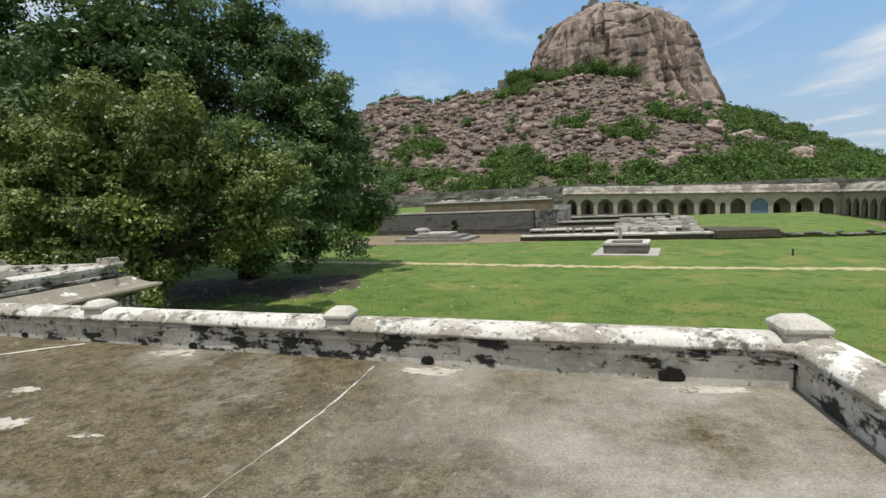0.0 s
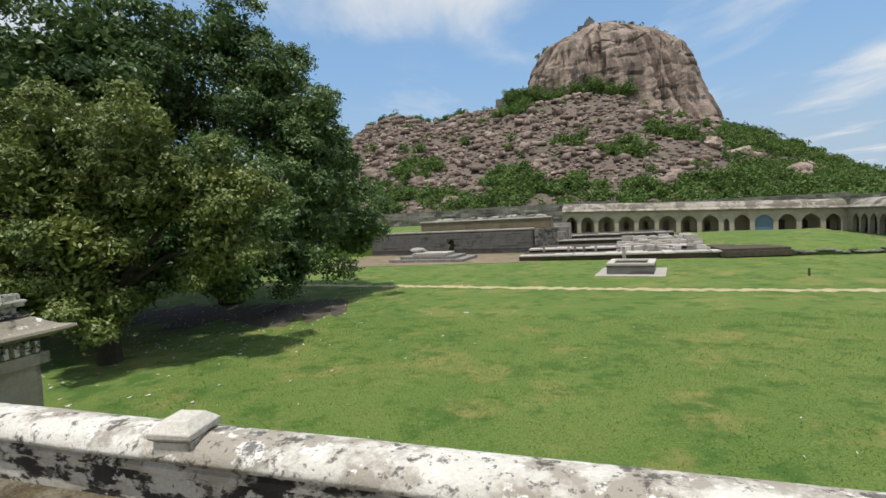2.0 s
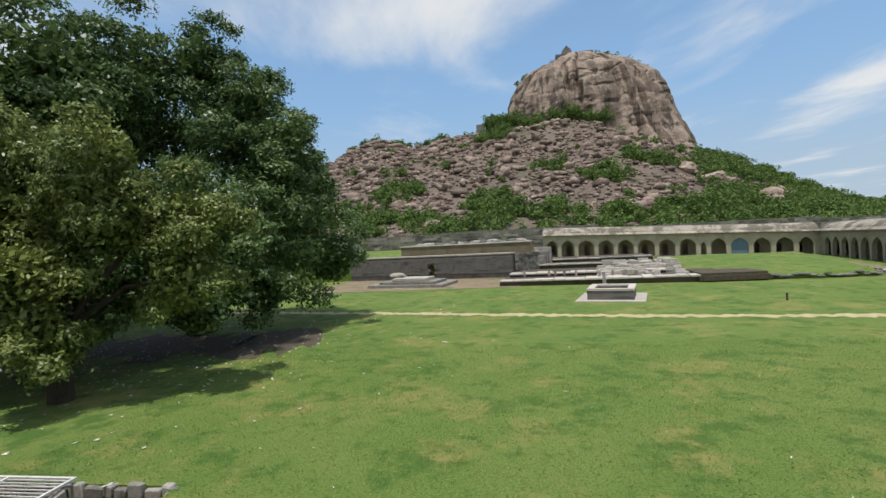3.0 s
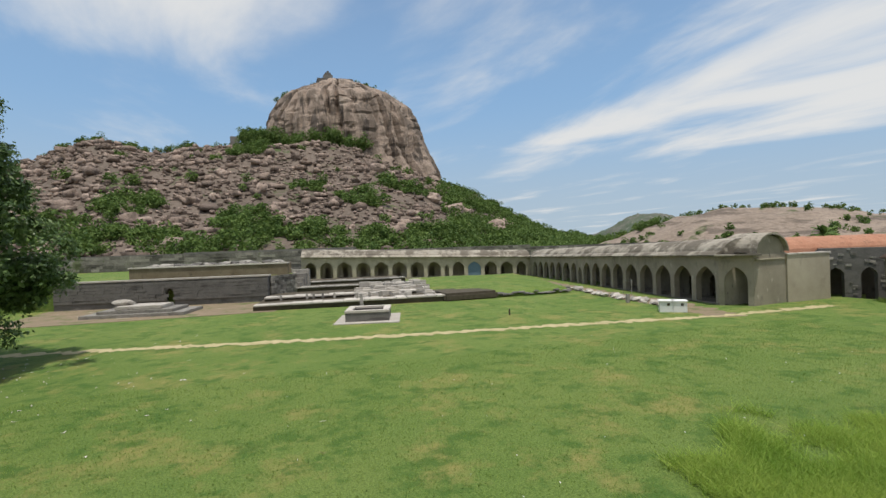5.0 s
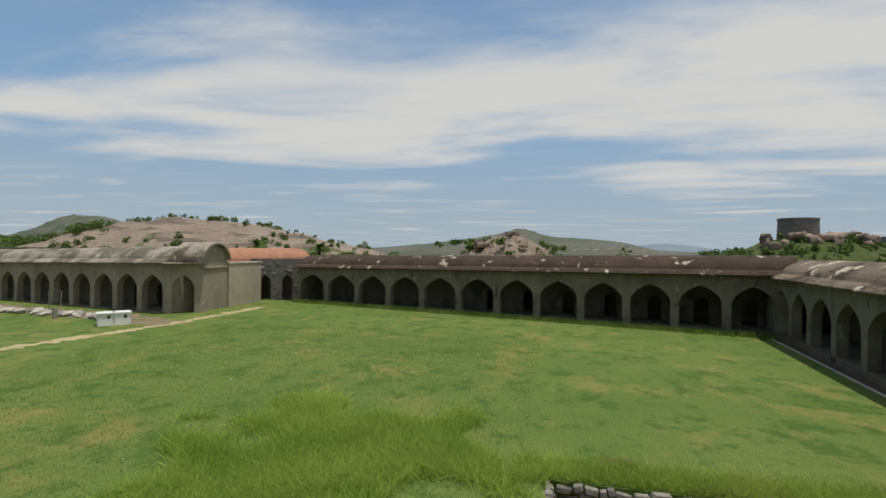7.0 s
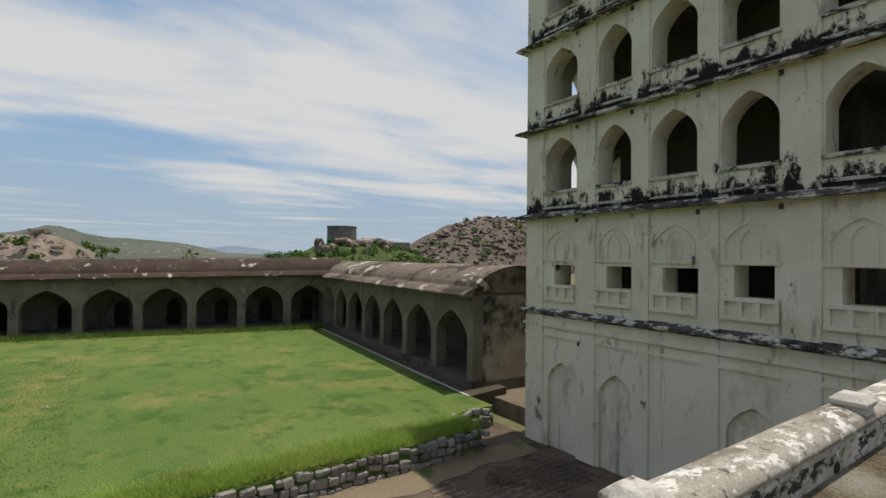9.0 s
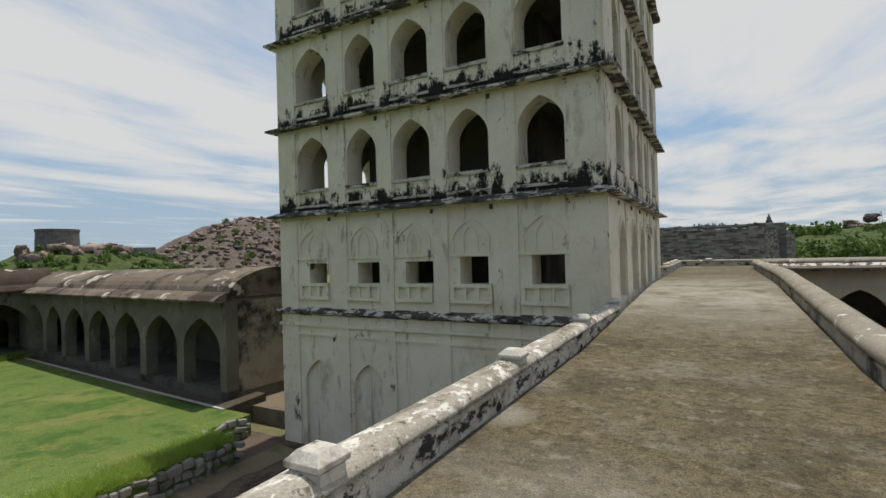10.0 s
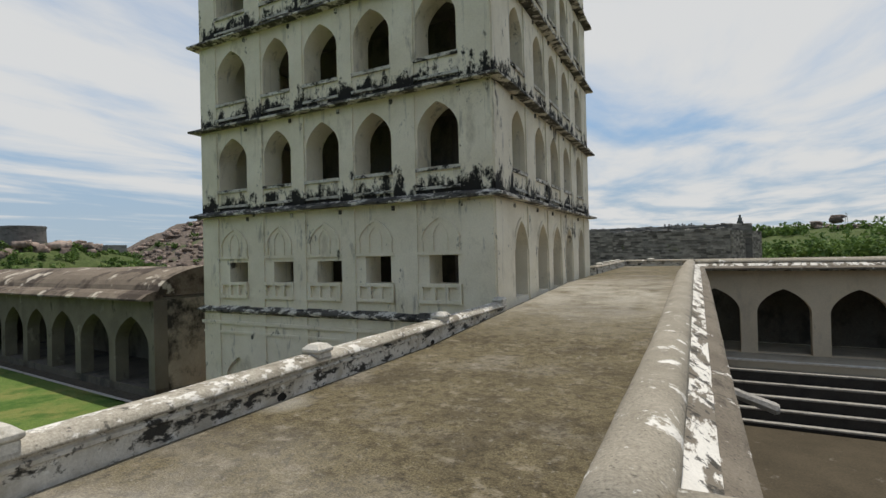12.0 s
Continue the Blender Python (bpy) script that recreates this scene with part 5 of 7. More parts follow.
for cx, cy in ((28.0, 31.0), (28.75, 30.35)):
    f = turned(cx, cy, -38)
    ob = thing("concrete_block", "small white-painted concrete box with a dark window", "concrete box", "white boxes on the lawn", at=(cx, cy, LAWN))
    bm = bmesh.new()
    box(bm, -0.5, 0.5, -0.5, 0.5, LAWN - 0.1, LAWN + 0.82, f, 0.02)
    part("body", bm, M_WHITE, ob)
    bm = bmesh.new()
    box(bm, -0.57, 0.57, -0.57, 0.57, LAWN + 0.82, LAWN + 0.92, f, 0.02)
    part("lid", bm, M_WHITE, ob)
    # dark panel in place of the shade inside a window opening
    bm = bmesh.new()
    box(bm, 0.05, 0.25, -0.51, -0.45, LAWN + 0.5, LAWN + 0.72, f)
    part("opening", bm, M_JOINT_SHADE, ob)

f = turned(29.6, 37.5, -20)
sign = thing("sign_frame", "thin grey metal sign frame on a short stone post", "sign", at=(29.6, 37.5, LAWN))
bm = bmesh.new()
box(bm, -0.16, 0.16, -0.12, 0.12, LAWN - 0.1, LAWN + 0.75, f, 0.02)
part("post", bm, M_STONE, sign)
for x0, x1, z0, z1 in ((-0.42, -0.38, 0.75, 2.1), (0.38, 0.42, 0.75, 2.1), (-0.38, 0.38, 2.06, 2.1), (-0.38, 0.38, 0.75, 0.79)):
    bm = bmesh.new()
    box(bm, x0, x1, -0.02, 0.02, LAWN + z0, LAWN + z1, f)
    part("frame_bar", bm, M_STONE, sign)
rng = random.Random(21)
for k in range(34):
    u = k / 33
    x, y = 31.3 + u * 3.0 - 0.9 + rng.uniform(-0.6, 0.5), 33.5 + u * 20 + rng.uniform(-0.5, 0.5)
    r = rng.uniform(0.2, 0.5)
    bm = bmesh.new()
    rock_mesh(bm, (x, y, LAWN + r * 0.25), r, (1.3, 0.9, 0.6), 1, 0.25, k)
    ob = part("rubble_stone", bm, M_PALESTONE if k % 3 else M_STONE)
    tagged(ob, "loose pale building stone lying before the arcade", "stone", "rubble before the arcade")
structure(strip("forecourt_earth", [(29.5, 26.5), (31.5, 33), (33.2, 44), (35.6, 56), (40.5, 78)], 2.8, 0.008, M_BANK, jag=0.2), "bare earth strip before the side arcade", "path")
ob = thing("lawn_bollard", "short dark post standing in the lawn", "post", at=(16.5, 36.0, LAWN))
bm = bmesh.new()
box(bm, 16.44, 16.56, 35.94, 36.06, LAWN - 0.1, LAWN + 0.5, bevel=0.02)
part("shaft", bm, M_JOINT_SHADE, ob)

# ---- chamfered end of the side wing, annex, gateway ----
def seg(p, q, w=0.5):
    d = Vector((q[0] - p[0], q[1] - p[1], 0))
    L = d.length
    d.normalize()
    n = Vector((-d.y, d.x, 0))
    return L, lambda u, v, z: (p[0] + d.x * u + n.x * v, p[1] + d.y * u + n.y * v, z)


bay = thing("wing_end_bay", "grey plastered end bay with one pointed arch", "building", at=(35, 30.4, LAWN))
L, f = seg((34.2, 31.5), (35.75, 29.5))
bm = bmesh.new()
arch_wall(bm, 0, L, 0, 0.5, LAWN - 0.3, 0.22, [(L / 2, 0.85, LAWN - 0.3, -1.9, -0.75)], f)
part("arched_wall", welded(bm), M_SIDE, bay)
L, f = seg((35.75, 29.5), (40.0, 29.9))
bm = bmesh.new()
box(bm, 0.0, L, 0.0, 0.5, LAWN - 0.3, 0.25, f)
part("end_wall", bm, M_SIDE, bay)
bm = bmesh.new()
pts = [(u, 0.25 + 1.62 * math.sin(a)) for u, a in ((L / 2 - L / 2 * math.cos(a), a) for a in np.linspace(0, math.pi, 15))]
loft(bm, [[f(u, v, z) for u, z in pts] for v in (0.05, 0.5)])
part("gable", bm, M_SIDE, bay)
bm = bmesh.new()
pts = [(u, z) for u, z in pts]
loft(bm, [[f(u, v, z + dz) for u, z in pts] for v, dz in ((-0.35, 0.05), (-0.35, 0.2), (2.6, 0.2), (2.6, 0.05))], closed=False)
part("vault_end", bm, M_VAULT_L, bay)
bm = bmesh.new()
box(bm, 0.2, L - 0.1, -0.12, 0.0, -0.2, -0.1, f)
part("ledge", bm, M_PALEWALL, bay)
L2, f2 = seg((34.0, 31.3), (35.9, 29.1))
bm = bmesh.new()
box(bm, -0.3, L2 + 0.2, -0.4, 0.6, 0.22, 0.34, f2)
part("eave_slab", bm, M_VAULT_L, bay)

annex = thing("tiled_annex", "plain pale plaster annex with a red tiled vault behind", "building", at=(43, 31, LAWN))
L, f = seg((40.02, 29.75), (45.3, 29.75))
bm = bmesh.new()
box(bm, 0, L, 0, 0.5, LAWN - 0.3, 0.1, f)
part("front_wall", bm, M_PALEWALL, annex)
bm = bmesh.new()
box(bm, -0.02, L + 0.02, -0.08, 0.58, 0.1, 0.22, f)
part("coping", bm, M_PALESTONE, annex)
bm = bmesh.new()
box(bm, L - 0.5, L, 0.5, 9, LAWN - 0.3, 0.1, f)
part("side_wall", bm, M_STAINED, annex)
arc = [(4.6 - 2.6 * math.cos(a), 0.12 + 1.45 * math.sin(a)) for a in np.linspace(0, math.pi, 13)]
bm = bmesh.new()
loft(bm, [[f(u, v, z + 0.06 * noise.noise(Vector((u, v, z)))) for v, z in arc] for u in np.linspace(-0.3, 20.0, 44)])
part("tiled_roof", bm, M_TILE, annex, "weathered red clay tile vault")
gate = thing("ruined_gateway", "dark rubble-stone gateway wall between the wings", "gateway", at=(47, 30, LAWN))
L, f = seg((45.6, 30.8), (50.2, 26.7))
bm = bmesh.new()
arch_wall(bm, 0, L, 0, 0.8, LAWN - 0.9, 0.45, [(1.2, 0.6, LAWN - 0.3, -2.0, -1.3), (3.6, 0.6, LAWN - 0.3, -2.0, -1.3)], f)
part("wall", welded(bm), M_DARKSTONE, gate)
# added backing wall and slab keep the arches dark, shade in their colour
bm = bmesh.new()
box(bm, 0, L, 2.6, 2.9, LAWN - 0.9, 0.3, f)
part("inner_wall", bm, M_SHADEWALL, gate)
bm = bmesh.new()
box(bm, 0, L, 0.81, 2.59, 0.0, 0.3, f)
part("roof_slab", bm, M_SHADEWALL, gate)
rng = random.Random(4)
for k in range(70):
    bm = bmesh.new()
    u, z = rng.uniform(0.1, L - 0.1), rng.uniform(LAWN + 0.1, 0.35)
    if (abs(u - 1.2) < 0.75 or abs(u - 3.6) < 0.75) and z < -1.1:
        bm.free()
        continue
    s = rng.uniform(0.1, 0.24)
    box(bm, u - s, u + s, -0.06, 0.02, z - s * 0.5, z + s * 0.5, f)
    part("stone", bm, M_STONE if k % 4 else M_PALESTONE, gate)

# ---- ruins and terraces on the far side ----
def block(name, label, cat, cx, cy, deg, sx, sy, z0, z1, mat, bevel=0.05):
    ob = thing(name, label, cat, at=(cx, cy, z0))
    bm = bmesh.new()
    box(bm, -sx / 2, sx / 2, -sy / 2, sy / 2, z0, z1, turned(cx, cy, deg), bevel)
    part("masonry", bm, mat, ob)
    return ob


def coursed_face(ob, p, q, z0, z1, h=0.42, w=1.0, seed=1, mat=None, skip=None):
    """Ashlar blocks, a little uneven, laid in courses before a wall."""
    rng = random.Random(seed)
    L, f = seg(p, q)
    bm = bmesh.new()
    for r in range(int((z1 - z0) / h)):
        u = -rng.uniform(0, w)
        while u < L:
            ww = w * rng.uniform(0.6, 1.3)
            a, b = max(u, 0) + 0.012, min(u + ww, L) - 0.012
            if b - a > 0.1 and not (skip and skip[0] < (a + b) / 2 < skip[1] and z0 + r * h < skip[2]):
                o = rng.uniform(0, 0.06)
                box(bm, a, b, -0.1 - o, 0.02, z0 + r * h + 0.012, z0 + (r + 1) * h - 0.012, f)
            u += ww
    part("courses", bm, mat or M_DARKSTONE, ob)["kind"] = "stuff"


dw = thing("ashlar_terrace_wall", "long dark ashlar terrace wall with a small arched doorway", "wall", at=(-13, 64, LAWN))
L, f = seg((-25.5, 66.0), (-2.6, 61.5))
bm = bmesh.new()
arch_wall(bm, 0, L, 0, 0.9, LAWN - 0.4, -0.95, [(12.3, 0.5, LAWN - 0.4, -2.6, -1.95)], f)
part("wall", welded(bm), M_DARKSTONE, dw)
coursed_face(dw, (-25.5, 66.0), (-2.6, 61.5), LAWN + 0.7, -1.1, 0.36, 1.1, 3, skip=(11.6, 13.0, -1.9))
bm = bmesh.new()
box(bm, -0.2, L + 0.2, -0.15, 1.0, -0.95, -0.78, f)
part("coping", bm, M_PALESTONE, dw)
# solid block behind the doorway, dark to paint the passage's shade
bm = bmesh.new()
box(bm, 11.0, 13.6, 0.92, 4.0, LAWN - 0.4, -1.0, f)
part("passage", bm, M_JOINT_SHADE, dw)
up = thing("upper_terrace_wall", "second set-back terrace wall with pale coping", "wall", at=(-9, 68, -1))
L, f = seg((-19.0, 70.0), (-0.2, 66.5))
bm = bmesh.new()
box(bm, 0, L, 0, 0.8, -2.5, 0.35, f)
part("wall", bm, M_EARTH, up)
bm = bmesh.new()
box(bm, -0.1, L + 0.1, -0.12, 0.9, 0.35, 0.5, f)
part("coping", bm, M_PALESTONE, up)
bm = bmesh.new()
loft(bm, [[(-60, 66, z), (-25, 66.8, z), (-2.4, 62.4, z), (0.5, 66, z), (0.5, 140, z), (-60, 140, z)] for z in (-4.3, -1.1)])
structure(part("upper_terrace", bm, M_GRASS), "grassy upper terrace behind the ashlar wall", "ground")
L, f = seg((-2.35, 62.3), (0.6, 66.0))
side = thing("terrace_side_wall", "rough rubble wall closing the upper terrace beside the steps", "wall", at=(-2.3, 62.4, LAWN))
bm = bmesh.new()
box(bm, 0, L, 0.02, 0.5, LAWN - 0.2, -1.0, f)
part("core", bm, M_JOINT_SHADE, side)
coursed_face(side, (-2.35, 62.3), (0.6, 66.0), LAWN, -1.0, 0.3, 0.6, 9, M_RUBBLE)
bm = bmesh.new()
box(bm, 0.52, 0.9, 66.05, 92, LAWN - 0.2, -1.0)
part("return", bm, M_RUBBLE, side)
rng = random.Random(31)
for k in range(46):
    x, y = rng.uniform(-17, -1), rng.uniform(71, 76)
    r = rng.uniform(0.3, 0.8)
    bm = bmesh.new()
    rock_mesh(bm, (x, y, 0.35 + r * 0.2 - 0.03), r, (1.5, 0.9, 0.5), 1, 0.3, k)
    tagged(part("ruin_stone", bm, M_STONE if k % 2 else M_DARKSTONE), "tumbled stone of a ruined wall on the terrace", "stone", "ruin stones")
bm = bmesh.new()
box(bm, -19, 0.4, 70.5, 77, -1.2, 0.36)
structure(part("ruin_bank", bm, M_EARTH), "earth bank under tumbled ruin stones", "bank")
# stepped plinth before the doorway
pl = thing("stepped_plinth", "low stepped plinth of grey stone slabs", "plinth", at=(-15, 57, LAWN))
for k, (a, b, h) in enumerate(((4.8, 2.6, 0.35), (3.9, 2.0, 0.65), (2.9, 1.5, 1.0))):
    bm = bmesh.new()
    box(bm, -a + 0.4 * k, a - 0.3 * k, -b, b, LAWN - 0.2 if k == 0 else LAWN + h - 0.33, LAWN + h, turned(-14.5, 56.5, -12), 0.05)
    part("tier", bm, M_STONE if k < 2 else M_PALESTONE, pl)
bm = bmesh.new()
rock_mesh(bm, (-16.4, 57.0, LAWN + 1.25), 0.6, (1.7, 0.8, 0.6), 2, 0.12, 3)
tagged(part("fallen_column", bm, M_PALESTONE), "fallen pale stone drum lying on the plinth", "stone")
bm = bmesh.new()
loft(bm, [[(-26, 52, z), (-2, 50.6, z), (1.5, 61, z), (-26, 66, z)] for z in (LAWN - 0.1, LAWN + 0.03)])
structure(part("ruin_forecourt", bm, M_BANK), "pale bare earth before the terrace wall", "ground")
# stepped ruin with white slabs
ruin = thing("stepped_ruin", "ruined stone platform with pale broken slabs and dark risers", "ruin", at=(5, 58, LAWN))
TIERS = [((-4, 51.5), (15.5, 49.2), 0.6, 8.0), ((-3, 56.5), (14.5, 54.6), 0.85, 8.0), ((-1.5, 66), (15, 64.0), 1.15, 6.0), ((-0.5, 73), (17, 72.0), 1.35, 9.0)]
for k, (p, q, h, dep) in enumerate(TIERS):
    L, f = seg(p, q)
    bm = bmesh.new()
    box(bm, 0, L, 0.35, dep, LAWN - 0.2, LAWN + h - 0.14, f)
    part("tier_core", bm, M_JOINT_SHADE, ruin)
    rng = random.Random(40 + k)
    u = 0
    while u < L - 0.4:
        w = rng.uniform(0.9, 2.2)
        bm = bmesh.new()
        s0 = rng.uniform(0, 0.25)
        box(bm, u + 0.02, min(u + w, L) - 0.02, s0, s0 + rng.uniform(1.6, 3.0), LAWN + h - 0.14, LAWN + h + rng.uniform(-0.03, 0.06), f, 0.03)
        part("slab", bm, M_PALESTONE if k < 2 else M_STONE, ruin)
        u += w
rng = random.Random(50)
L, f = seg((7.0, 53.5), (15, 52.5))
for k in range(60):
    u, v = rng.uniform(0, L), rng.uniform(0, 9)
    bm = bmesh.new()
    w = rng.uniform(0.3, 0.9)
    z = LAWN + 0.65 + v * 0.1
    box(bm, u - w, u + w, v - 0.3, v + 0.3, z - 0.5, z + rng.uniform(0, 0.25), f, 0.03)
    part("broken_slab", bm, M_PALESTONE, ruin)
for k in range(9):
    bm = bmesh.new()
    u = rng.uniform(0, 18)
    x, y = -3 + u, 52.3 - u * 0.11 + rng.uniform(0.3, 2.5)
    box(bm, x - 0.12, x + 0.12, y - 0.12, y + 0.12, LAWN + 0.7, LAWN + 1.25, bevel=0.02)
    part("stub_pillar", bm, M_STONE, ruin)
# steps left of the far wing
for k in range(6):
    block("stone_step", "worn stone step beside the far wing", "step", -1.0 + k * 0.45, 66.0 + k * 1.0, -12, 3.2, 1.1, LAWN, LAWN + 0.6 + k * 0.55, M_STONE)["group"] = "steps beside the far wing"


def mound():
    bm = bmesh.new()
    edge = [(15.8, 50.0), (20, 49.6), (26, 49.4), (31.0, 49.6), (36.5, 66), (38.5, 78), (20, 82), (17.5, 66)]
    c = Vector((26, 64, 0))
    secs = []
    for k, z in ((1.0, -4.2), (0.995, -3.75), (0.97, -3.5), (0.9, -3.3), (0.6, -3.1), (0.05, -3.05)):
        sec = []
        for i, (x, y) in enumerate(edge):
            x2, y2 = edge[(i + 1) % len(edge)]
            for j in range(6):
                p = c + (Vector((x + (x2 - x) * j / 6, y + (y2 - y) * j / 6, 0)) - c) * k
                sec.append((p.x + 0.25 * noise.noise(p * 0.8), p.y + 0.3 * noise.noise(p * 0.8 + Vector((4, 0, 0))), z + 0.15 * noise.noise(p * 0.5)))
        secs.append(sec)
    loft(bm, secs)
    structure(part("grass_mound", bm, M_GRASS), "raised grassy platform before the far wing", "mound")
    rng = random.Random(61)
    for (x0, y0), (x1, y1) in ((edge[0], edge[1]), (edge[1], edge[2]), (edge[2], edge[3]), (edge[3], (33, 56))):
        for i in range(9):
            u = i / 9
            bm = bmesh.new()
            r = rng.uniform(0.2, 0.42)
            rock_mesh(bm, (x0 + (x1 - x0) * u, y0 + (y1 - y0) * u - 0.05, rng.choice((-3.9, -3.8, -3.65))), r, (1.7, 0.7, 0.45), 1, 0.2, i + x0)
            tagged(part("edge_stone", bm, M_DARKSTONE), "flat grey stone along the mound's edge", "stone", "edge stones of the mound")


mound()
bm = bmesh.new()
box(bm, 15.3, 21.6, 48.9, 55, LAWN - 0.2, LAWN + 0.78, bevel=0.25)
structure(part("undercut_bank", bm, M_JOINT_SHADE), "dark undercut bank below the grassy platform", "bank")
# long fort wall at the hill's foot
fw = thing("outer_fort_wall", "long dark stone fort wall at the hill's foot", "wall", at=(-20, 118, LAWN))
for p, q, z0, z1 in (((-75, 122), (-20, 116), -4.2, 2.2), ((-20, 116), (16, 113), -4.2, 2.4), ((16, 113), (60, 111), -4.2, 1.5), ((60, 111), (110, 100), -4.2, 1.0)):
    L, f = seg(p, q)
    bm = bmesh.new()
    box(bm, 0, L, 0, 1.2, z0, z1, f)
    part("wall", bm, M_DARKSTONE, fw)
    coursed_face(fw, p, q, -1.0, z1, 0.6, 1.8, 7, M_RUBBLE)


# ---- the great hill ----
RIDGE = [(-300, 10), (-230, 34), (-174, 58), (-150, 66), (-127, 78), (-112, 82), (-95, 79), (-79, 75), (-50, 76), (-15, 82), (60, 84), (118, 63), (135, 54), (167, 41), (200, 27), (235, 11), (280, 3), (310, 0), (340, -4.9)]


def ridge(x):
    for (a, za), (b, zb) in zip(RIDGE, RIDGE[1:]):
        if a <= x <= b:
            return za + (zb - za) * (x - a) / (b - a)
    return -5.0


def hill_z(x, y):
    k = (y - 150) / 250
    if k <= 0:
        return -5.0
    k = min(k, 2 - k) if k < 2 else 0
    s = k ** 1.25 * (1.0 + 0.25 * math.sin(k * math.pi))
    h = (ridge(x * 400 / min(y, 400)) + 5) * s
    return -5 + h * (1 + 0.1 * noise.noise(Vector((x * 0.02, y * 0.02, 1)))) + 2.5 * s * noise.noise(Vector((x * 0.07, y * 0.07, 4)))


def height_sheet(name, xs, ys, zf, mat):
    nx, ny = len(xs), len(ys)
    v = [(x, y, zf(x, y)) for x in xs for y in ys]
    f = [(i * ny + j, (i + 1) * ny + j, (i + 1) * ny + j + 1, i * ny + j + 1) for i in range(nx - 1) for j in range(ny - 1)]
    return fast_mesh(name, v, f, mat, smooth=True)


structure(height_sheet("hillside", np.arange(-300, 345, 5.0), np.arange(148, 560, 6.0), hill_z, M_SCRUB), "steep boulder-strewn hillside with green scrub", "hill")

DOME = [(52, -18, 133), (60, -16, 130), (75, -11, 121), (90, -6, 116), (100, -4, 113), (110, 0, 108), (116, 4, 102), (121, 11, 94), (126, 22, 84), (131, 32, 72), (134.5, 38, 62), (136, 42, 56)]
dome_v, dome_f, NA = [], [], 160
for i, t in enumerate(np.linspace(0, len(DOME) - 1, 66)):
    a = min(int(t), len(DOME) - 2)
    z, x0, x1 = [DOME[a][k] + (DOME[a + 1][k] - DOME[a][k]) * (t - a) for k in range(3)]
    cx, rx = (x0 + x1) / 2, (x1 - x0) / 2
    for j in range(NA):
        an = j / NA * math.tau
        c, s = math.cos(an), math.sin(an)
        e = 1 / (abs(c) ** 2.6 + abs(s) ** 2.6) ** (1 / 2.6)
        p = Vector((cx + rx * c * e, 402 + (rx * 0.75 + 8) * s * e, z))
        crackle = noise.noise(Vector((an * 9, z * 0.012, 2)))
        d = 2.2 * noise.noise(p * 0.06) + 0.9 * noise.noise(p * 0.2) - 8.0 * max(0, 0.1 - abs(crackle)) / 0.1 * (0.4 + 0.6 * (noise.noise(Vector((an * 3, 5, 5))) > 0)) - 1.5 * max(0, 0.1 - abs(noise.noise(Vector((an * 2, z * 0.09, 9))))) / 0.1
        n = Vector((c, s, 0))
        q = p + n * d * min(1, rx / 30)
        dome_v.append((q.x, q.y, z + 0.8 * noise.noise(p * 0.15)))
for i in range(65):
    for j in range(NA):
        dome_f.append((i * NA + j, i * NA + (j + 1) % NA, (i + 1) * NA + (j + 1) % NA, (i + 1) * NA + j))
dome = raw("granite_dome", dome_v, dome_f + [tuple(range(65 * NA, 66 * NA))], M_ROCK)
structure(dome, "huge bare granite dome with dark vertical cracks", "rock")

THICKETS = [(-14, 217, 11, 12), (6, 200, 26, 9), (30, 192, 24, 10), (15, 262, 11, 8), (43, 245, 15, 11), (69, 277, 17, 13), (-59, 243, 13, 14), (-14, 324, 12, 16), (-88, 222, 16, 14), (-50, 203, 20, 9), (80, 205, 30, 13), (10, 350, 22, 9), (48, 352, 18, 9)]


def greenness(x, y):
    """How far shrubs have the better of the rocks on the hill."""
    g = 0.55 * noise.noise(Vector((x * 0.03, y * 0.035, 8))) - 0.3
    far_x = x * 400 / y
    g += 1.0 * min(max((far_x - 112) / 30, 0), 1) + (0.7 if y < 196 else 0) + (0.95 if y > 386 and far_x < 5 else 0)
    for tx, ty, rx, ry in THICKETS:
        if ((x - tx) / rx) ** 2 + ((y - ty) / ry) ** 2 < 1 + 0.5 * noise.noise(Vector((x * 0.15, y * 0.15, 3))):
            g += 1.3
    return g


rng = np.random.default_rng(11)
spots = []
while len(spots) < 7900:
    x, y = rng.uniform(-260, 240), rng.uniform(165, 398)
    if ridge(x * 400 / y) < 6 or rng.random() < min(max(0.12 + greenness(x, y), 0), 0.94):
        continue
    r = min(0.72 * (1 - rng.random()) ** -0.42, 3.4)
    spots.append((x, y, hill_z(x, y) + r * 0.35, r * 1.15, rng.uniform(0.5, 0.9)))
v, f = many_rocks(spots, 1)
ob = fast_mesh("boulder_field", v, f, M_BOULDER)
tagged(ob, "pinkish granite boulders tumbled down the hillside", "boulders", kind="stuff")
for x, y, r in ((96, 262, 4.6), (120, 258, 4.2), (86, 270, 3.6), (104, 268, 3.4), (130, 275, 3.6), (60, 300, 3.6)):
    bm = bmesh.new()
    rock_mesh(bm, (x, y, hill_z(x, y) + r * 0.5), r, (1.3, 1, 0.95), 2, 0.2, x)
    tagged(part("great_boulder", bm, M_BOULDER, smooth=False), "large pinkish granite boulder on the hillside", "boulder", "great boulders of the hill")


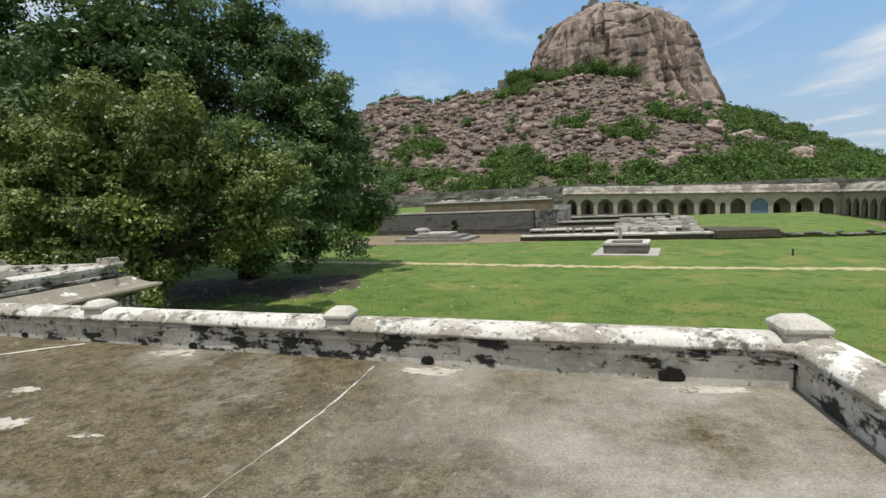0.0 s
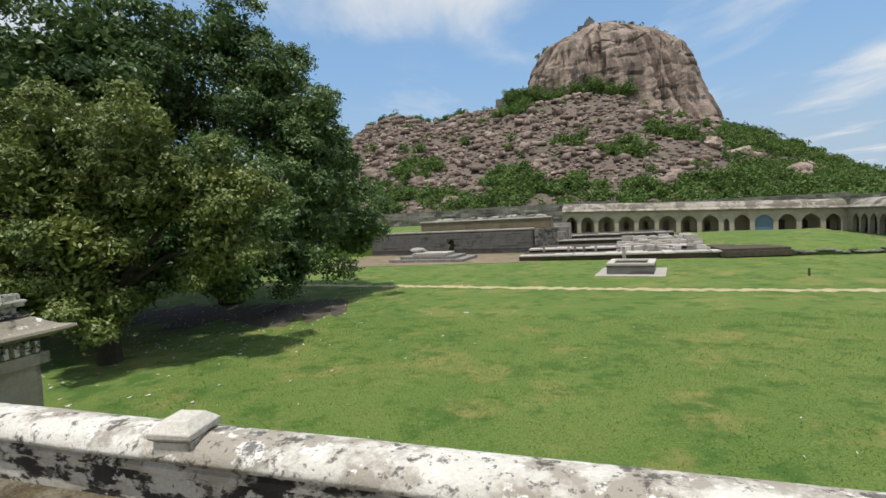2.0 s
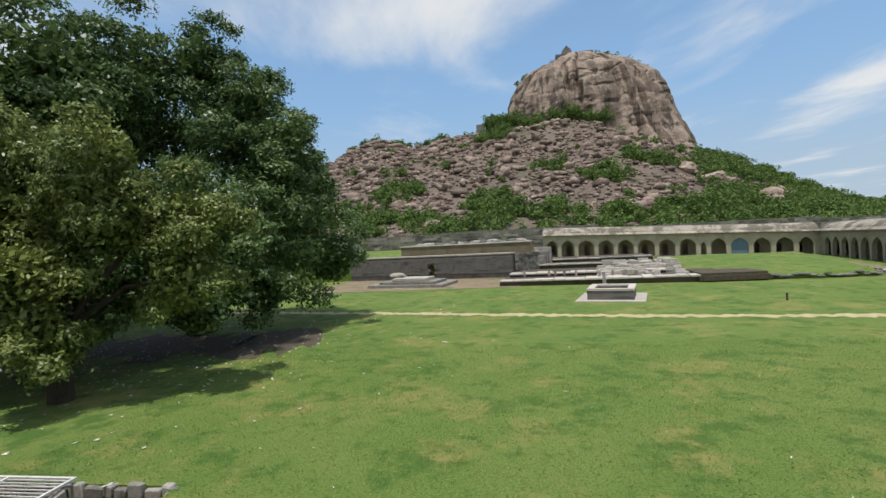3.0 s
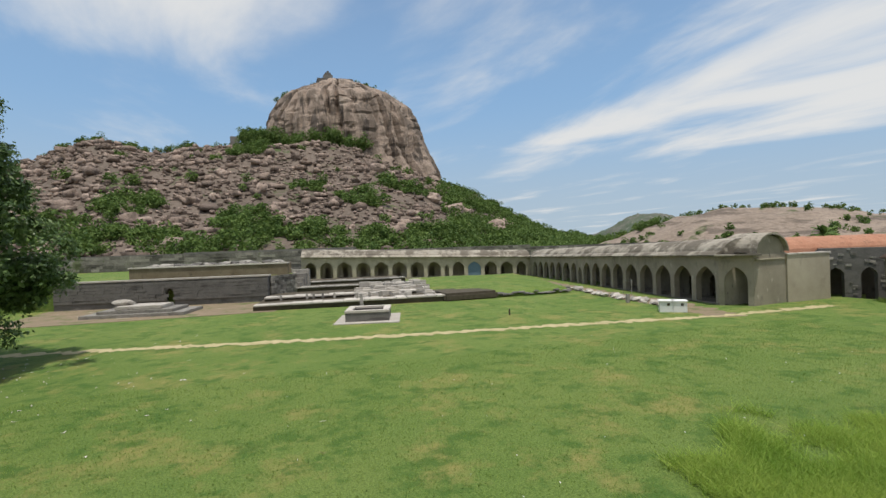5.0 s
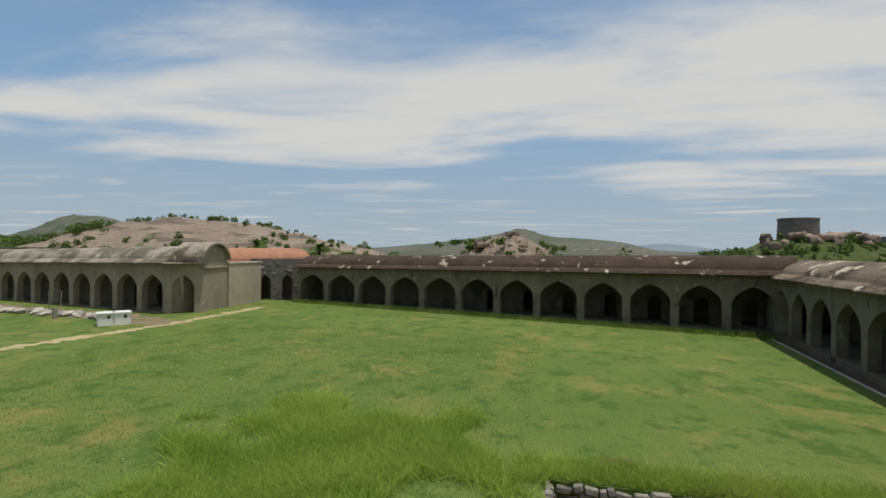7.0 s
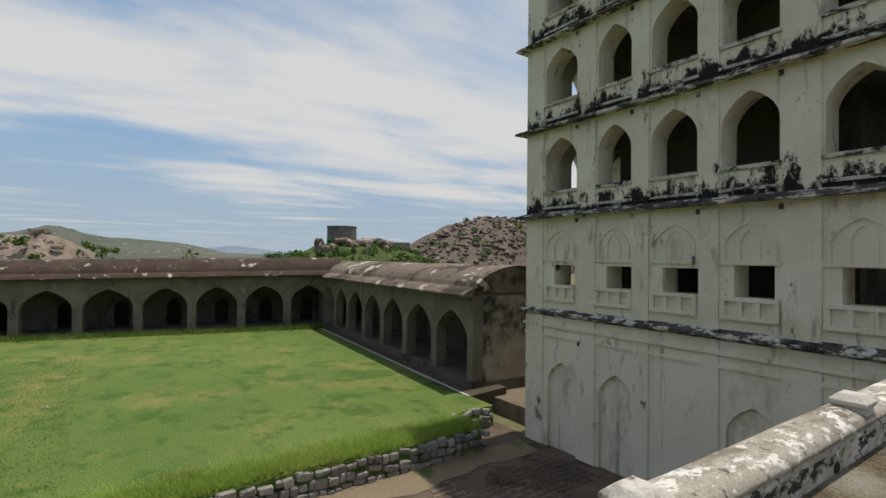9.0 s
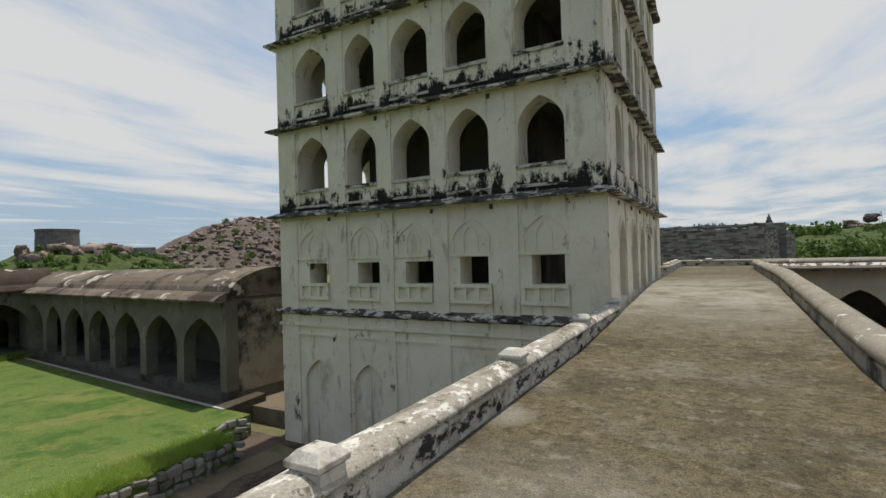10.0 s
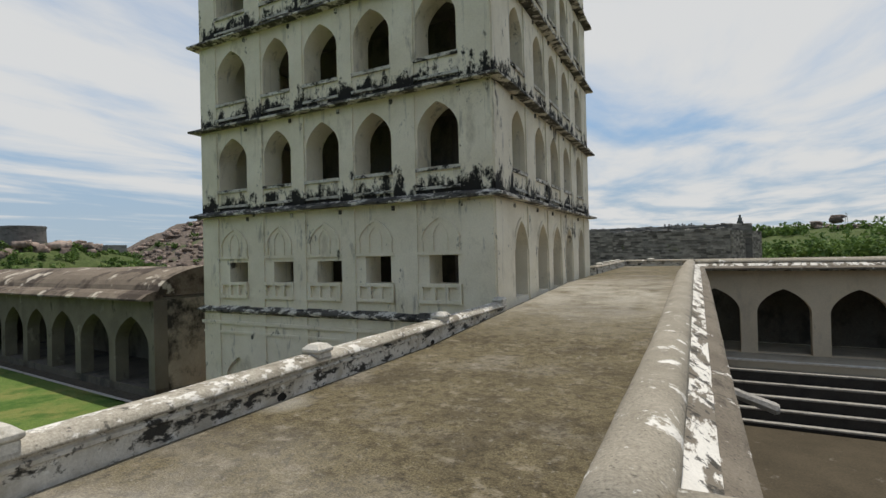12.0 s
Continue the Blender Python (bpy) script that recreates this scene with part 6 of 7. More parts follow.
def shrub_cloud(name, shrubs, per, size, mat, label, seed, kind="stuff"):
    """Leafy shrubs: (x, y, z, radius, height), each a lumpy heap of leaves."""
    rng = np.random.default_rng(seed)
    cs, ss = [], []
    for x, y, z, r, h in shrubs:
        n = max(20, int(per * r * r))
        lumps = max(3, int(4 + r))
        lc = rng.normal(size=(lumps, 3)) * (r * 0.42, r * 0.42, h * 0.22) + (0, 0, h * 0.5)
        lr = rng.uniform(0.35, 0.6, lumps) * min(r, h)
        k = rng.integers(0, lumps, n)
        d = rng.normal(size=(n, 3))
        d /= np.linalg.norm(d, axis=1)[:, None]
        p = lc[k] + d * (lr[k] * rng.uniform(0.75, 1.08, n))[:, None]
        p[:, 2] = np.maximum(p[:, 2], 0.02 * h)
        cs.append(p + (x, y, z))
        ss.append(np.full(n, size) * rng.uniform(0.6, 1.3, n))
    v, f = leaf_cards(np.concatenate(cs), np.concatenate(ss), rng)
    ob = fast_mesh(name, v, f, mat)
    return tagged(ob, label, "shrubs", kind=kind)


rng = np.random.default_rng(12)
shrubs = []
while len(shrubs) < 2300:
    x, y = rng.uniform(-290, 320), rng.uniform(152, 398)
    if ridge(x * 400 / y) < -3:
        continue
    green = greenness(x, y)
    if rng.random() > min(max(green, 0.012), 0.95):
        continue
    r = rng.uniform(1.6, 4.2) * (1.3 if rng.random() < 0.15 else 1)
    shrubs.append((x, y, hill_z(x, y) - 0.4, r, r * rng.uniform(0.9, 1.5)))
for k in range(80):
    shrubs.append((rng.uniform(-20, 62), rng.uniform(340, 352), hill_z(20, 350) + rng.uniform(-6, 3), rng.uniform(3.0, 6), rng.uniform(5, 9)))
for k in range(150):
    x = rng.uniform(2, 118)
    if 33 < x < 64:
        continue
    top = [(x0, z) for z, x0, x1 in DOME] if x < 45 else [(x1, z) for z, x0, x1 in DOME[::-1]]
    z = float(np.interp(x, [p[0] for p in top], [p[1] for p in top]))
    if x > 50 or rng.random() < 0.3:
        shrubs.append((x, 402 + rng.uniform(-10, 2), z - 1.0, rng.uniform(2.0, 3.6), rng.uniform(3.2, 5.4)))
shrub_cloud("hill_shrubs", shrubs, 18, 0.64, M_LEAF_B, "dense green shrubs on the hillside", 1)

temple = thing("hilltop_shrine", "small stone shrine on top of the granite dome", "shrine", at=(38, 398, 135))
for nm, x0, x1, z0, z1 in (("base", 34, 49, 131.5, 135.5), ("hall", 39, 46, 135.5, 138.5), ("tier", 40.2, 44.8, 138.5, 140.0), ("finial", 41.7, 43.3, 140.0, 141.4), ("side_hall", 54, 62, 131.0, 136.3)):
    bm = bmesh.new()
    box(bm, x0, x1, 392, 400, z0, z1 + 0.6, bevel=0.3)
    part(nm, bm, M_DARKSTONE, temple)
for k in range(4):
    bm = bmesh.new()
    box(bm, 46 + k * 1.9, 46.8 + k * 1.9, 396, 397, 132, 136)
    part("column", bm, M_DARKSTONE, temple)
rw = thing("ridge_rampart", "grey stone rampart along the hill's shoulder", "rampart", at=(-90, 392, 65))
for p, q, z0, z1 in (((-140, 385), (-95, 380), 58, 70), ((-95, 380), (-45, 380), 56, 68), ((-45, 380), (-20, 384), 60, 74)):
    L, f = seg(p, q)
    bm = bmesh.new()
    box(bm, 0, L, 0, 2, z0, z1, f)
    part("wall", bm, M_DARKSTONE, rw)
    coursed_face(rw, p, q, z0, z1, 1.5, 5, 3)
for x, z, h in ((-26, 78, 7), (-14, 80, 10)):
    bm = bmesh.new()
    box(bm, x - 3, x + 3, 378, 383, z - 6, z + h, bevel=0.3)
    part("turret", bm, M_DARKSTONE, rw)


# ---- other hills and far things ----
def knoll(name, label, cx, cy, prof, depth, mat, seed, along="y", base=-5.0, rough=0.12, n=60):
    """A hill whose skyline follows prof (place along the axis, height), falling off before and behind."""
    def zf(u, w):
        h = base
        for (a, za), (b, zb) in zip(prof, prof[1:]):
            if a <= u <= b:
                t = (u - a) / (b - a)
                h = za + (zb - za) * t
        k = max(0, 1 - (w / depth) ** 2)
        return base + (h - base) * k ** 0.8 * (1 + rough * noise.noise(Vector((u, w, seed)) * (6 / depth)) * (k < 0.98)) + (h - base) * 0.04 * noise.noise(Vector((u, w, seed)) * (18 / depth))
    us, ws = np.linspace(prof[0][0], prof[-1][0], n), np.linspace(-depth, depth, 40)
    v = [(cx + w, u, zf(u, w)) if along == "y" else (u, cy + w, zf(u, w)) for u in us for w in ws]
    f = [(i * 40 + j, (i + 1) * 40 + j, (i + 1) * 40 + j + 1, i * 40 + j + 1) for i in range(n - 1) for j in range(39)]
    structure(fast_mesh(name, v, f, mat, smooth=True), label, "hill")
    return zf


rockhill = knoll("rock_knoll", "low bare pink granite knoll with scrub", 150, 0, [(50, -5), (61, 0.6), (69, 2.4), (79, 4.4), (88, 6.2), (95, 8.4), (108, 10.2), (125, 11.2), (143, 8.8), (153, 6.0), (165, 1.5), (190, -1), (230, -5)], 50, M_KNOLL, 2)
knoll("far_mesa", "distant flat-topped rocky hill", 600, 0, [(560, -5), (603, 22), (628, 34), (645, 42), (658, 44), (699, 44), (720, 32), (752, 24), (800, 10), (860, -5)], 80, M_FARHILL, 5)
knoll("far_hill", "distant scrubby hill under haze", 600, 0, [(-330, -5), (-180, 0), (-107, 3), (-75, 12), (-40, 15), (-13, 15.5), (15, 20), (37, 28), (60, 21), (90, 15.5), (145, 8.5), (200, 3), (300, -5)], 120, M_FARHILL, 7)
knoll("small_rock_knoll", "small rocky outcrop behind the long wing", 112, 0, [(-6, -5), (1, 1.5), (5, 4.0), (9, 5.3), (13, 4.4), (18, 2), (26, -5)], 14, M_KNOLL, 9)
boulderhill = knoll("boulder_hill", "steep hill heaped with small boulders", 165, 0, [(-260, 4), (-220, 12), (-180, 16), (-160, 17), (-147, 18.6), (-134, 17.8), (-125, 15.8), (-109, 8.8), (-101, 4.4), (-94, 0.8), (-84, -5)], 36, M_SCRUB, 11)
keepknoll = knoll("keep_knoll", "rocky rise under a round bastion", 140, 0, [(-96, -5), (-84, 1.5), (-78, 4.5), (-68, 5.2), (-60, 5.4), (-54, 4.8), (-50, 2.6), (-36, 0), (-20, -5)], 22, M_GREENHILL, 13)
# far range, its haze coming only from the blue material
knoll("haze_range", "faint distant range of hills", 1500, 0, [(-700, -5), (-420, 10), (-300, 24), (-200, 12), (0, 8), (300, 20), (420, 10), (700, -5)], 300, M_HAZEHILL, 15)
keep = thing("round_bastion", "round dark stone bastion on a rocky rise", "bastion", at=(140, -60.5, 4))
bm = bmesh.new()
rim = [(math.cos(a), math.sin(a)) for a in np.linspace(0, math.tau, 33)[:-1]]
loft(bm, [[(140 + x * r, -60.5 + y * r, z) for x, y in rim] for r, z in ((4.6, 3.0), (4.35, 9.9), (4.5, 9.95), (4.5, 10.5), (3.7, 10.5), (3.7, 9.6))])
part("drum", bm, M_DARKSTONE, keep)
bm = bmesh.new()
box(bm, 137, 141, -83, -78, 0, 6.0)
part("low_wall", bm, M_DARKSTONE, keep)
rng = np.random.default_rng(21)
spots = [(138 - rng.uniform(0, 6), y, 3.2 + rng.uniform(0, 3.0), rng.uniform(0.9, 2.3), 0.8) for y in rng.uniform(-76, -52, 34)]
v, f = many_rocks(spots, 2)
tagged(fast_mesh("bastion_rocks", v, f, M_BOULDER), "grey-pink boulders piled below the bastion", "boulders", kind="stuff")
spots = []
while len(spots) < 1300:
    u, w = rng.uniform(-240, -88), rng.uniform(-35, 2)
    z = boulderhill(u, w)
    if z > -4:
        spots.append((165 + w, u, z + 0.2, rng.uniform(0.5, 1.5), 0.7))
v, f = many_rocks(spots, 1)
tagged(fast_mesh("hill_boulders", v, f, M_BOULDER), "small boulders heaped over the steep hill", "boulders", kind="stuff")
spots = [(112 - rng.uniform(0, 9), y, rng.uniform(1.5, 3.6), rng.uniform(0.7, 1.7), 0.7) for y in rng.uniform(2, 17, 22)] + [(110, 9, 4.8, 2.2, 0.6)]
v, f = many_rocks(spots, 2)
tagged(fast_mesh("outcrop_rocks", v, f, M_BOULDER), "rounded granite rocks on the small outcrop", "boulders", kind="stuff")
sh = []
for k in range(330):
    u, w = rng.uniform(52, 300), rng.uniform(-55, 20)
    z = rockhill(u, w)
    if (u > 128 or u < 72 or z < 5.0 or w > -12) and z > -4.5:
        sh.append((150 + w, u, z - 0.2, rng.uniform(0.7, 1.9), rng.uniform(0.8, 2.2)))
for k in range(130):
    u, w = rng.uniform(138, 180), rng.uniform(-34, 6)
    sh.append((150 + w, u, max(rockhill(u, w), -4.8) - 0.2, rng.uniform(1.2, 2.4), rng.uniform(1.5, 3.0)))
for k in range(60):
    u, w = rng.uniform(-230, -90), rng.uniform(-34, 0)
    sh.append((165 + w, u, boulderhill(u, w), rng.uniform(0.8, 2.0), rng.uniform(0.8, 2.2)))
for k in range(170):
    u, w = rng.uniform(-92, -30), rng.uniform(-20, -2)
    sh.append((140 + w, u, keepknoll(u, w) - 0.2, rng.uniform(0.7, 1.6), rng.uniform(0.8, 1.8)))
for k in range(40):
    u = rng.uniform(-4, 25)
    sh.append((104 + rng.uniform(-4, 10), u, 1.2 + rng.uniform(-1, 2), rng.uniform(0.5, 1.3), rng.uniform(0.6, 1.6)))
for k in range(160):
    sh.append((rng.uniform(75, 125), rng.uniform(-60, 190), -4.9, rng.uniform(1.2, 2.6), rng.uniform(3.0, 6.2)))
for k in range(36):
    y = rng.uniform(140, 260)
    sh.append((120 + rng.uniform(-5, 5), y, -4.9, rng.uniform(2, 4), rng.uniform(7, 11)))
shrub_cloud("court_side_shrubs", sh, 60, 0.36, M_LEAF_B, "green shrubs and small trees beyond the court", 2)


def palm(x, y, z, h):
    ob = thing("palm_tree", "short bushy palm rising behind the tiled annex", "palm", "palms behind the annex", at=(x, y, z))
    bm = bmesh.new()
    loft(bm, [[(x + math.cos(a) * r, y + math.sin(a) * r, zz) for a in np.linspace(0, math.tau, 9)[:-1]] for r, zz in ((0.25, z), (0.2, z + h * 0.6), (0.22, z + h))])
    part("trunk", bm, M_BARK, ob)
    rg = np.random.default_rng(int(x))
    bm = bmesh.new()
    for k in range(34):
        a, e, l = rg.uniform(0, 6.28), rg.uniform(-0.2, 1.3), rg.uniform(1.4, 2.3)
        prev = None
        for i in range(6):
            t = i / 5
            rr, zz = l * t * math.cos(e), z + h + l * (t * math.sin(e) - 0.45 * t * t)
            w = 0.32 * math.sin(math.pi * min(1, 0.12 + t * 0.88)) + 0.02
            c, s = math.cos(a), math.sin(a)
            row = [bm.verts.new((x + c * rr - s * w * q, y + s * rr + c * w * q, zz - 0.1 * abs(q))) for q in (-1, 0, 1)]
            if prev:
                for m in (0, 1):
                    bm.faces.new((prev[m], prev[m + 1], row[m + 1], row[m]))
            prev = row
    part("fronds", bm, M_LEAF_B, ob, fix=False)


palm(58, 38.5, -4.5, 6.3)
palm(66, 33.5, -4.5, 6.0)
palm(57, 42.0, -4.5, 5.2)

# south side: fort wall, woods, shrine, rock
sw = thing("south_fort_wall", "long dark stone rampart with broken top beyond the roof", "rampart", at=(0, -130, -5))
for p, q, z1, seed in (((-11, -127), (14, -128), 5.6, 1), ((14, -128), (60, -120), 6.0, 2)):
    L, f = seg(q, p)
    bm = bmesh.new()
    box(bm, 0, L, 0.1, 9, -5, z1 - 0.35, f)
    part("wall_core", bm, M_DARKSTONE, sw)
    coursed_face(sw, q, p, -4.8, z1, 0.45, 1.5, seed, M_RUBBLE)
L, f = seg((-11, -127), (-19, -150))
bm = bmesh.new()
box(bm, 0, L, 0, 3, -5, 5.2, f)
part("return_wall", bm, M_STONE, sw)
coursed_face(sw, (-11, -127), (-19, -150), -4.8, 5.5, 0.5, 1.4, 5, M_RUBBLE)
bm = bmesh.new()
box(bm, -16, 62, -150, -137, -5, 6.8, bevel=0.4)
part("upper_wall", bm, M_DARKSTONE, sw)
coursed_face(sw, (62, -136.95), (-16, -136.95), 3.4, 7.0, 0.5, 1.7, 7, M_RUBBLE)
bm = bmesh.new()
for k in range(14):
    x = -4 + k * 0.5
    if k % 3:
        box(bm, x, x + 0.35, -137.5, -137, 6.8, 7.3 + 0.2 * (k % 2))
part("broken_merlons", bm, M_DARKSTONE, sw)
rng = np.random.default_rng(31)
spots = [(rng.uniform(-10, 58), -128.5 + rng.uniform(-7, 0.4), 5.5 + rng.uniform(-0.1, 0.25), rng.uniform(0.25, 0.7), 0.6) for k in range(220)] + [(rng.uniform(-14, 60), -137.2 + rng.uniform(-3, 0), 6.8 + rng.uniform(0, 0.2), rng.uniform(0.25, 0.6), 0.6) for k in range(150)]
v, f = many_rocks(spots, 1)
tagged(fast_mesh("rampart_rubble", v, f, M_RUBBLE), "loose rubble along the rampart's broken top", "stones", kind="stuff")
sh = []
for k in range(230):
    y = rng.uniform(-222, -165)
    x = rng.uniform(-0.55, -0.19) * -y
    sh.append((x, y, -5.0, rng.uniform(2.6, 4.6), rng.uniform(6.6, 8.8) * (-y / 195)))
for k in range(420):
    x, y = rng.uniform(-330, -14), rng.uniform(-330, -150)
    sh.append((x, y, -5 + 0.018 * (-y - 150), rng.uniform(2.5, 5), rng.uniform(5, 9.5)))
for k in range(170):
    x = rng.uniform(-120, -16)
    sh.append((x, -225 + rng.uniform(-20, 20), 1.0 + rng.uniform(-1, 3), rng.uniform(2, 3.5), rng.uniform(4, 6.5)))
shrub_cloud("south_woods", sh, 16, 0.75, M_LEAF_B, "far green woods beyond the fort wall", 3)
knoll("south_ridge", "low wooded ridge with rocks beyond the roof", 0, -235, [(-420, -5), (-330, -3), (-200, -2), (-90, 0), (-70, 4), (-55, 7.5), (-20, 6.5), (0, 4), (40, -5)], 60, M_GREENHILL, 17, along="x")
spots = [(x, -222 + rng.uniform(-12, 8), rng.uniform(3.5, 7.5), rng.uniform(0.8, 2.2), 0.7) for x in rng.uniform(-58, -20, 40)] + [(-49, -222, 10.3, 2.7, 0.75), (-43, -224, 8.4, 3.0, 0.6)]
v, f = many_rocks(spots, 2)
tagged(fast_mesh("ridge_rocks", v, f, M_BOULDER), "pinkish rocks on the wooded ridge", "boulders", kind="stuff")
shrine = thing("ridge_shrine", "small dark pyramidal shrine on the ridge", "shrine", at=(-19, -220, 7))
for nm, s, z0, z1 in (("hall", 1.4, 6, 9.6), ("tier", 1.0, 9.6, 11.0), ("upper_tier", 0.65, 11, 12.3), ("finial", 0.25, 12.3, 13.4)):
    bm = bmesh.new()
    box(bm, -19.2 - s, -19.2 + s, -221, -219, z0, z1, bevel=0.08)
    part(nm, bm, M_DARKSTONE, shrine)
bm = bmesh.new()
box(bm, -17.6, -14.5, -221, -219, 6, 9.0)
part("porch", bm, M_DARKSTONE, shrine)
mast = thing("lattice_mast", "thin grey lattice mast on the far ridge", "mast", at=(-54, -235, 5))
for sx in (-1, 1):
    bm = bmesh.new()
    loft(bm, [[(-54.5 + sx * w + dx, -235 + dy, z) for dx, dy in ((-0.08, -0.08), (0.08, -0.08), (0.08, 0.08), (-0.08, 0.08))] for w, z in ((0.8, 4), (0.12, 13))])
    part("leg", bm, M_IRON, mast)


# ---- the great trees ----
def tree(x, y, z, trunk_h, crown, label, mat, seed, leaves, size, trunk_r=0.6):
    """A broad tree: trunk, limbs to the crown's lumps, and a crown of single leaves. crown: lumps (dx, dy, dz, radius)."""
    ob = thing("tree", label, "tree", "great trees by the lawn", at=(x, y, z))
    rg = random.Random(seed)
    bm = bmesh.new()

    def limb(p, q, r0, r1, n=6):
        d = (q - p).normalized()
        s = d.cross(Vector((0.3, 0.9, 0.1))).normalized()
        t = d.cross(s)
        secs = []
        for i in range(n + 1):
            k = i / n
            c = p.lerp(q, k) + (s * noise.noise(p + q * k * 2) + t * noise.noise(q - p * k * 2)) * 0.35 * math.sin(k * math.pi) + Vector((0, 0, 0.5 * math.sin(k * math.pi)))
            r = r0 + (r1 - r0) * k
            secs.append([tuple(c + (s * math.cos(a) + t * math.sin(a)) * r) for a in np.linspace(0, math.tau, 9)[:-1]])
        loft(bm, secs)
    base, fork = Vector((x, y, z - 0.2)), Vector((x + 0.3, y, z + trunk_h))
    limb(base, fork, trunk_r * 1.3, trunk_r * 0.8)
    for dx, dy, dz, r in crown:
        limb(fork, Vector((x + dx * 0.8, y + dy * 0.8, z + dz)), trunk_r * 0.42, 0.06)
    part("trunk", bm, M_BARK, ob)
    rg = np.random.default_rng(seed)
    # boughs swell out of each lump of the crown; leaves cover the boughs' upper and outer sides
    boughs = []
    for dx, dy, dz, r in crown:
        for k in range(int(10 + r * r * 1.2)):
            d = rg.normal(size=3)
            d[2] = d[2] * 0.85 + 0.15
            d /= np.linalg.norm(d)
            c = np.array((dx, dy, dz)) + d * r * rg.uniform(0.6, 0.95)
            w = rg.uniform(0.65, 1.0) * (0.5 + 0.2 * r)
            if all(np.linalg.norm(c - b[:3]) > 0.8 * (w + b[6]) for b in boughs):
                boughs.append((*c, *d, w))
    bg = np.array(boughs)
    w = bg[:, 6] ** 2
    k = rg.choice(len(bg), leaves, p=w / w.sum())
    e = rg.normal(size=(leaves, 3)) * 0.75 + bg[k, 3:6] * 0.75 + (0, 0, 0.75)
    e /= np.linalg.norm(e, axis=1)[:, None]
    tuft = 1 + 0.3 * np.sin(e[:, 0] * 9 + k) * np.sin(e[:, 1] * 8 + k * 2) + 0.2 * np.sin(e[:, 2] * 13 + k)
    pts = bg[k, :3] + e * (bg[k, 6] * tuft * (0.6 + 0.5 * rg.random(leaves) ** 0.5))[:, None] * (1.15, 1.15, 0.85)
    pts[:, 2] -= 0.2 * rg.random(leaves) ** 2
    face = e * 0.8 + (0, 0, 0.35)
    inner = rg.random(leaves) < 0.22
    cr = np.array(crown)
    q = rg.integers(0, len(cr), leaves)
    deep = rg.normal(size=(leaves, 3))
    deep *= (cr[q, 3] * rg.uniform(0.2, 0.7, leaves) / np.linalg.norm(deep, axis=1))[:, None]
    pts[inner] = (cr[q, :3] + deep)[inner]
    pts += (x, y, z)
    keep = pts[:, 2] > z + 1.0
    pts, face, inner = pts[keep], face[keep], inner[keep]
    sizes = size * rg.uniform(0.6, 1.3, len(pts)) * np.where(inner, 1.9, 1.0)
    v, f = leaf_cards(pts, sizes, rg, 0.8, face)
    fast_mesh("crown", v, f, mat, ob)
    return ob


tree(-24, 30, LAWN, 3.5, [(-2, -2, 9, 5.5), (4, -3, 7.5, 5), (6.9, 1, 6.3, 4.5), (8.3, 4, 4.6, 2.5), (2, -9, 3.7, 2.4), (-2, -10.5, 3.5, 2.4), (5.2, -8, 3.5, 2.0), (-6, -9.5, 3.7, 2.5), (7, -4, 3.3, 2.0), (6.5, 0.5, 12, 3.2), (1.0, 1, 18.5, 3.4), (4, 1.5, 15.8, 3.0), (3, 2, 13, 5.2), (-4, 3, 14.5, 5.5), (-9, -1, 12, 5.5), (-8, -6, 7, 5), (-14, -3, 9, 5.5), (1, -8, 6, 4), (5, -6, 4.6, 3.4), (-3, -1, 18, 4.5), (-12, 3, 17, 5.2), (6.5, 3, 10, 3.6), (-6, -9, 5, 3.8), (-8, 0, 15.5, 5.5), (-15, 1, 13, 5.5), (-2, -12, 2.9, 2.1), (2.2, -11.5, 3.0, 2.1), (-6, -12, 3.0, 2.2), (6, -8.5, 2.8, 1.9), (-10, -12, 3.4, 2.4)],
     "broad dark-leaved shade tree beside the lawn", M_LEAF_T, 3, 310000, 0.125, 0.75)
tree(-20.3, 15.8, LAWN, 2.6, [(2.2, 0, 9.6, 2.3), (2.6, 0.2, 7.2, 2.4), (-2.2, 0.4, 9.6, 2.4), (-1.6, -0.6, 7.4, 2.3), (-5.2, 0.5, 8.4, 2.6), (-8.5, 0, 7.6, 2.8), (0.6, -1.6, 5.2, 2.0), (5.2, 1.4, 7.0, 2.0), (5.0, 1.2, 4.6, 1.9), (-4.6, -1.6, 5.4, 2.2), (-9.5, -1, 5.0, 2.4), (0.5, -1.6, 3.0, 1.8), (-3.5, -1.6, 3.0, 1.9)],
     "light-leaved tree with pale sprays in front of a darker one", M_LEAF_Y, 5, 130000, 0.09, 0.4)
tree(-37, 22, LAWN, 4.0, [(0, 0, 10, 6), (5, -2, 8, 5), (-5, 0, 9, 6), (3, 3, 15, 5.5), (-2, -3, 16, 5.5), (8, 1, 5.5, 4.5), (4, -5, 4.5, 4.0), (0, 0, 19, 4.5), (7, -2, 12, 5), (9, 2, 16, 5)],
     "tall dark tree behind the projecting bay", M_LEAF_T, 9, 120000, 0.15, 0.7)
bm = bmesh.new()
rg = random.Random(77)
for k in range(900):
    x, y = rg.gauss(-22, 6.5), rg.gauss(24, 6.5)
    r = rg.uniform(0.03, 0.09)
    a = rg.uniform(0, 6)
    z = lawn_z(x, y) + 0.016
    bm.faces.new([bm.verts.new((x + math.cos(a + t) * r * (1.4 if i % 2 else 0.6), y + math.sin(a + t) * r * (1.4 if i % 2 else 0.6), z + rg.uniform(0, 0.03))) for i, t in enumerate((0, 1.57, 3.14, 4.71))])
tagged(part("fallen_leaves", bm, M_LIMEDUST), "pale fallen leaves scattered under the trees", "leaves", kind="stuff")
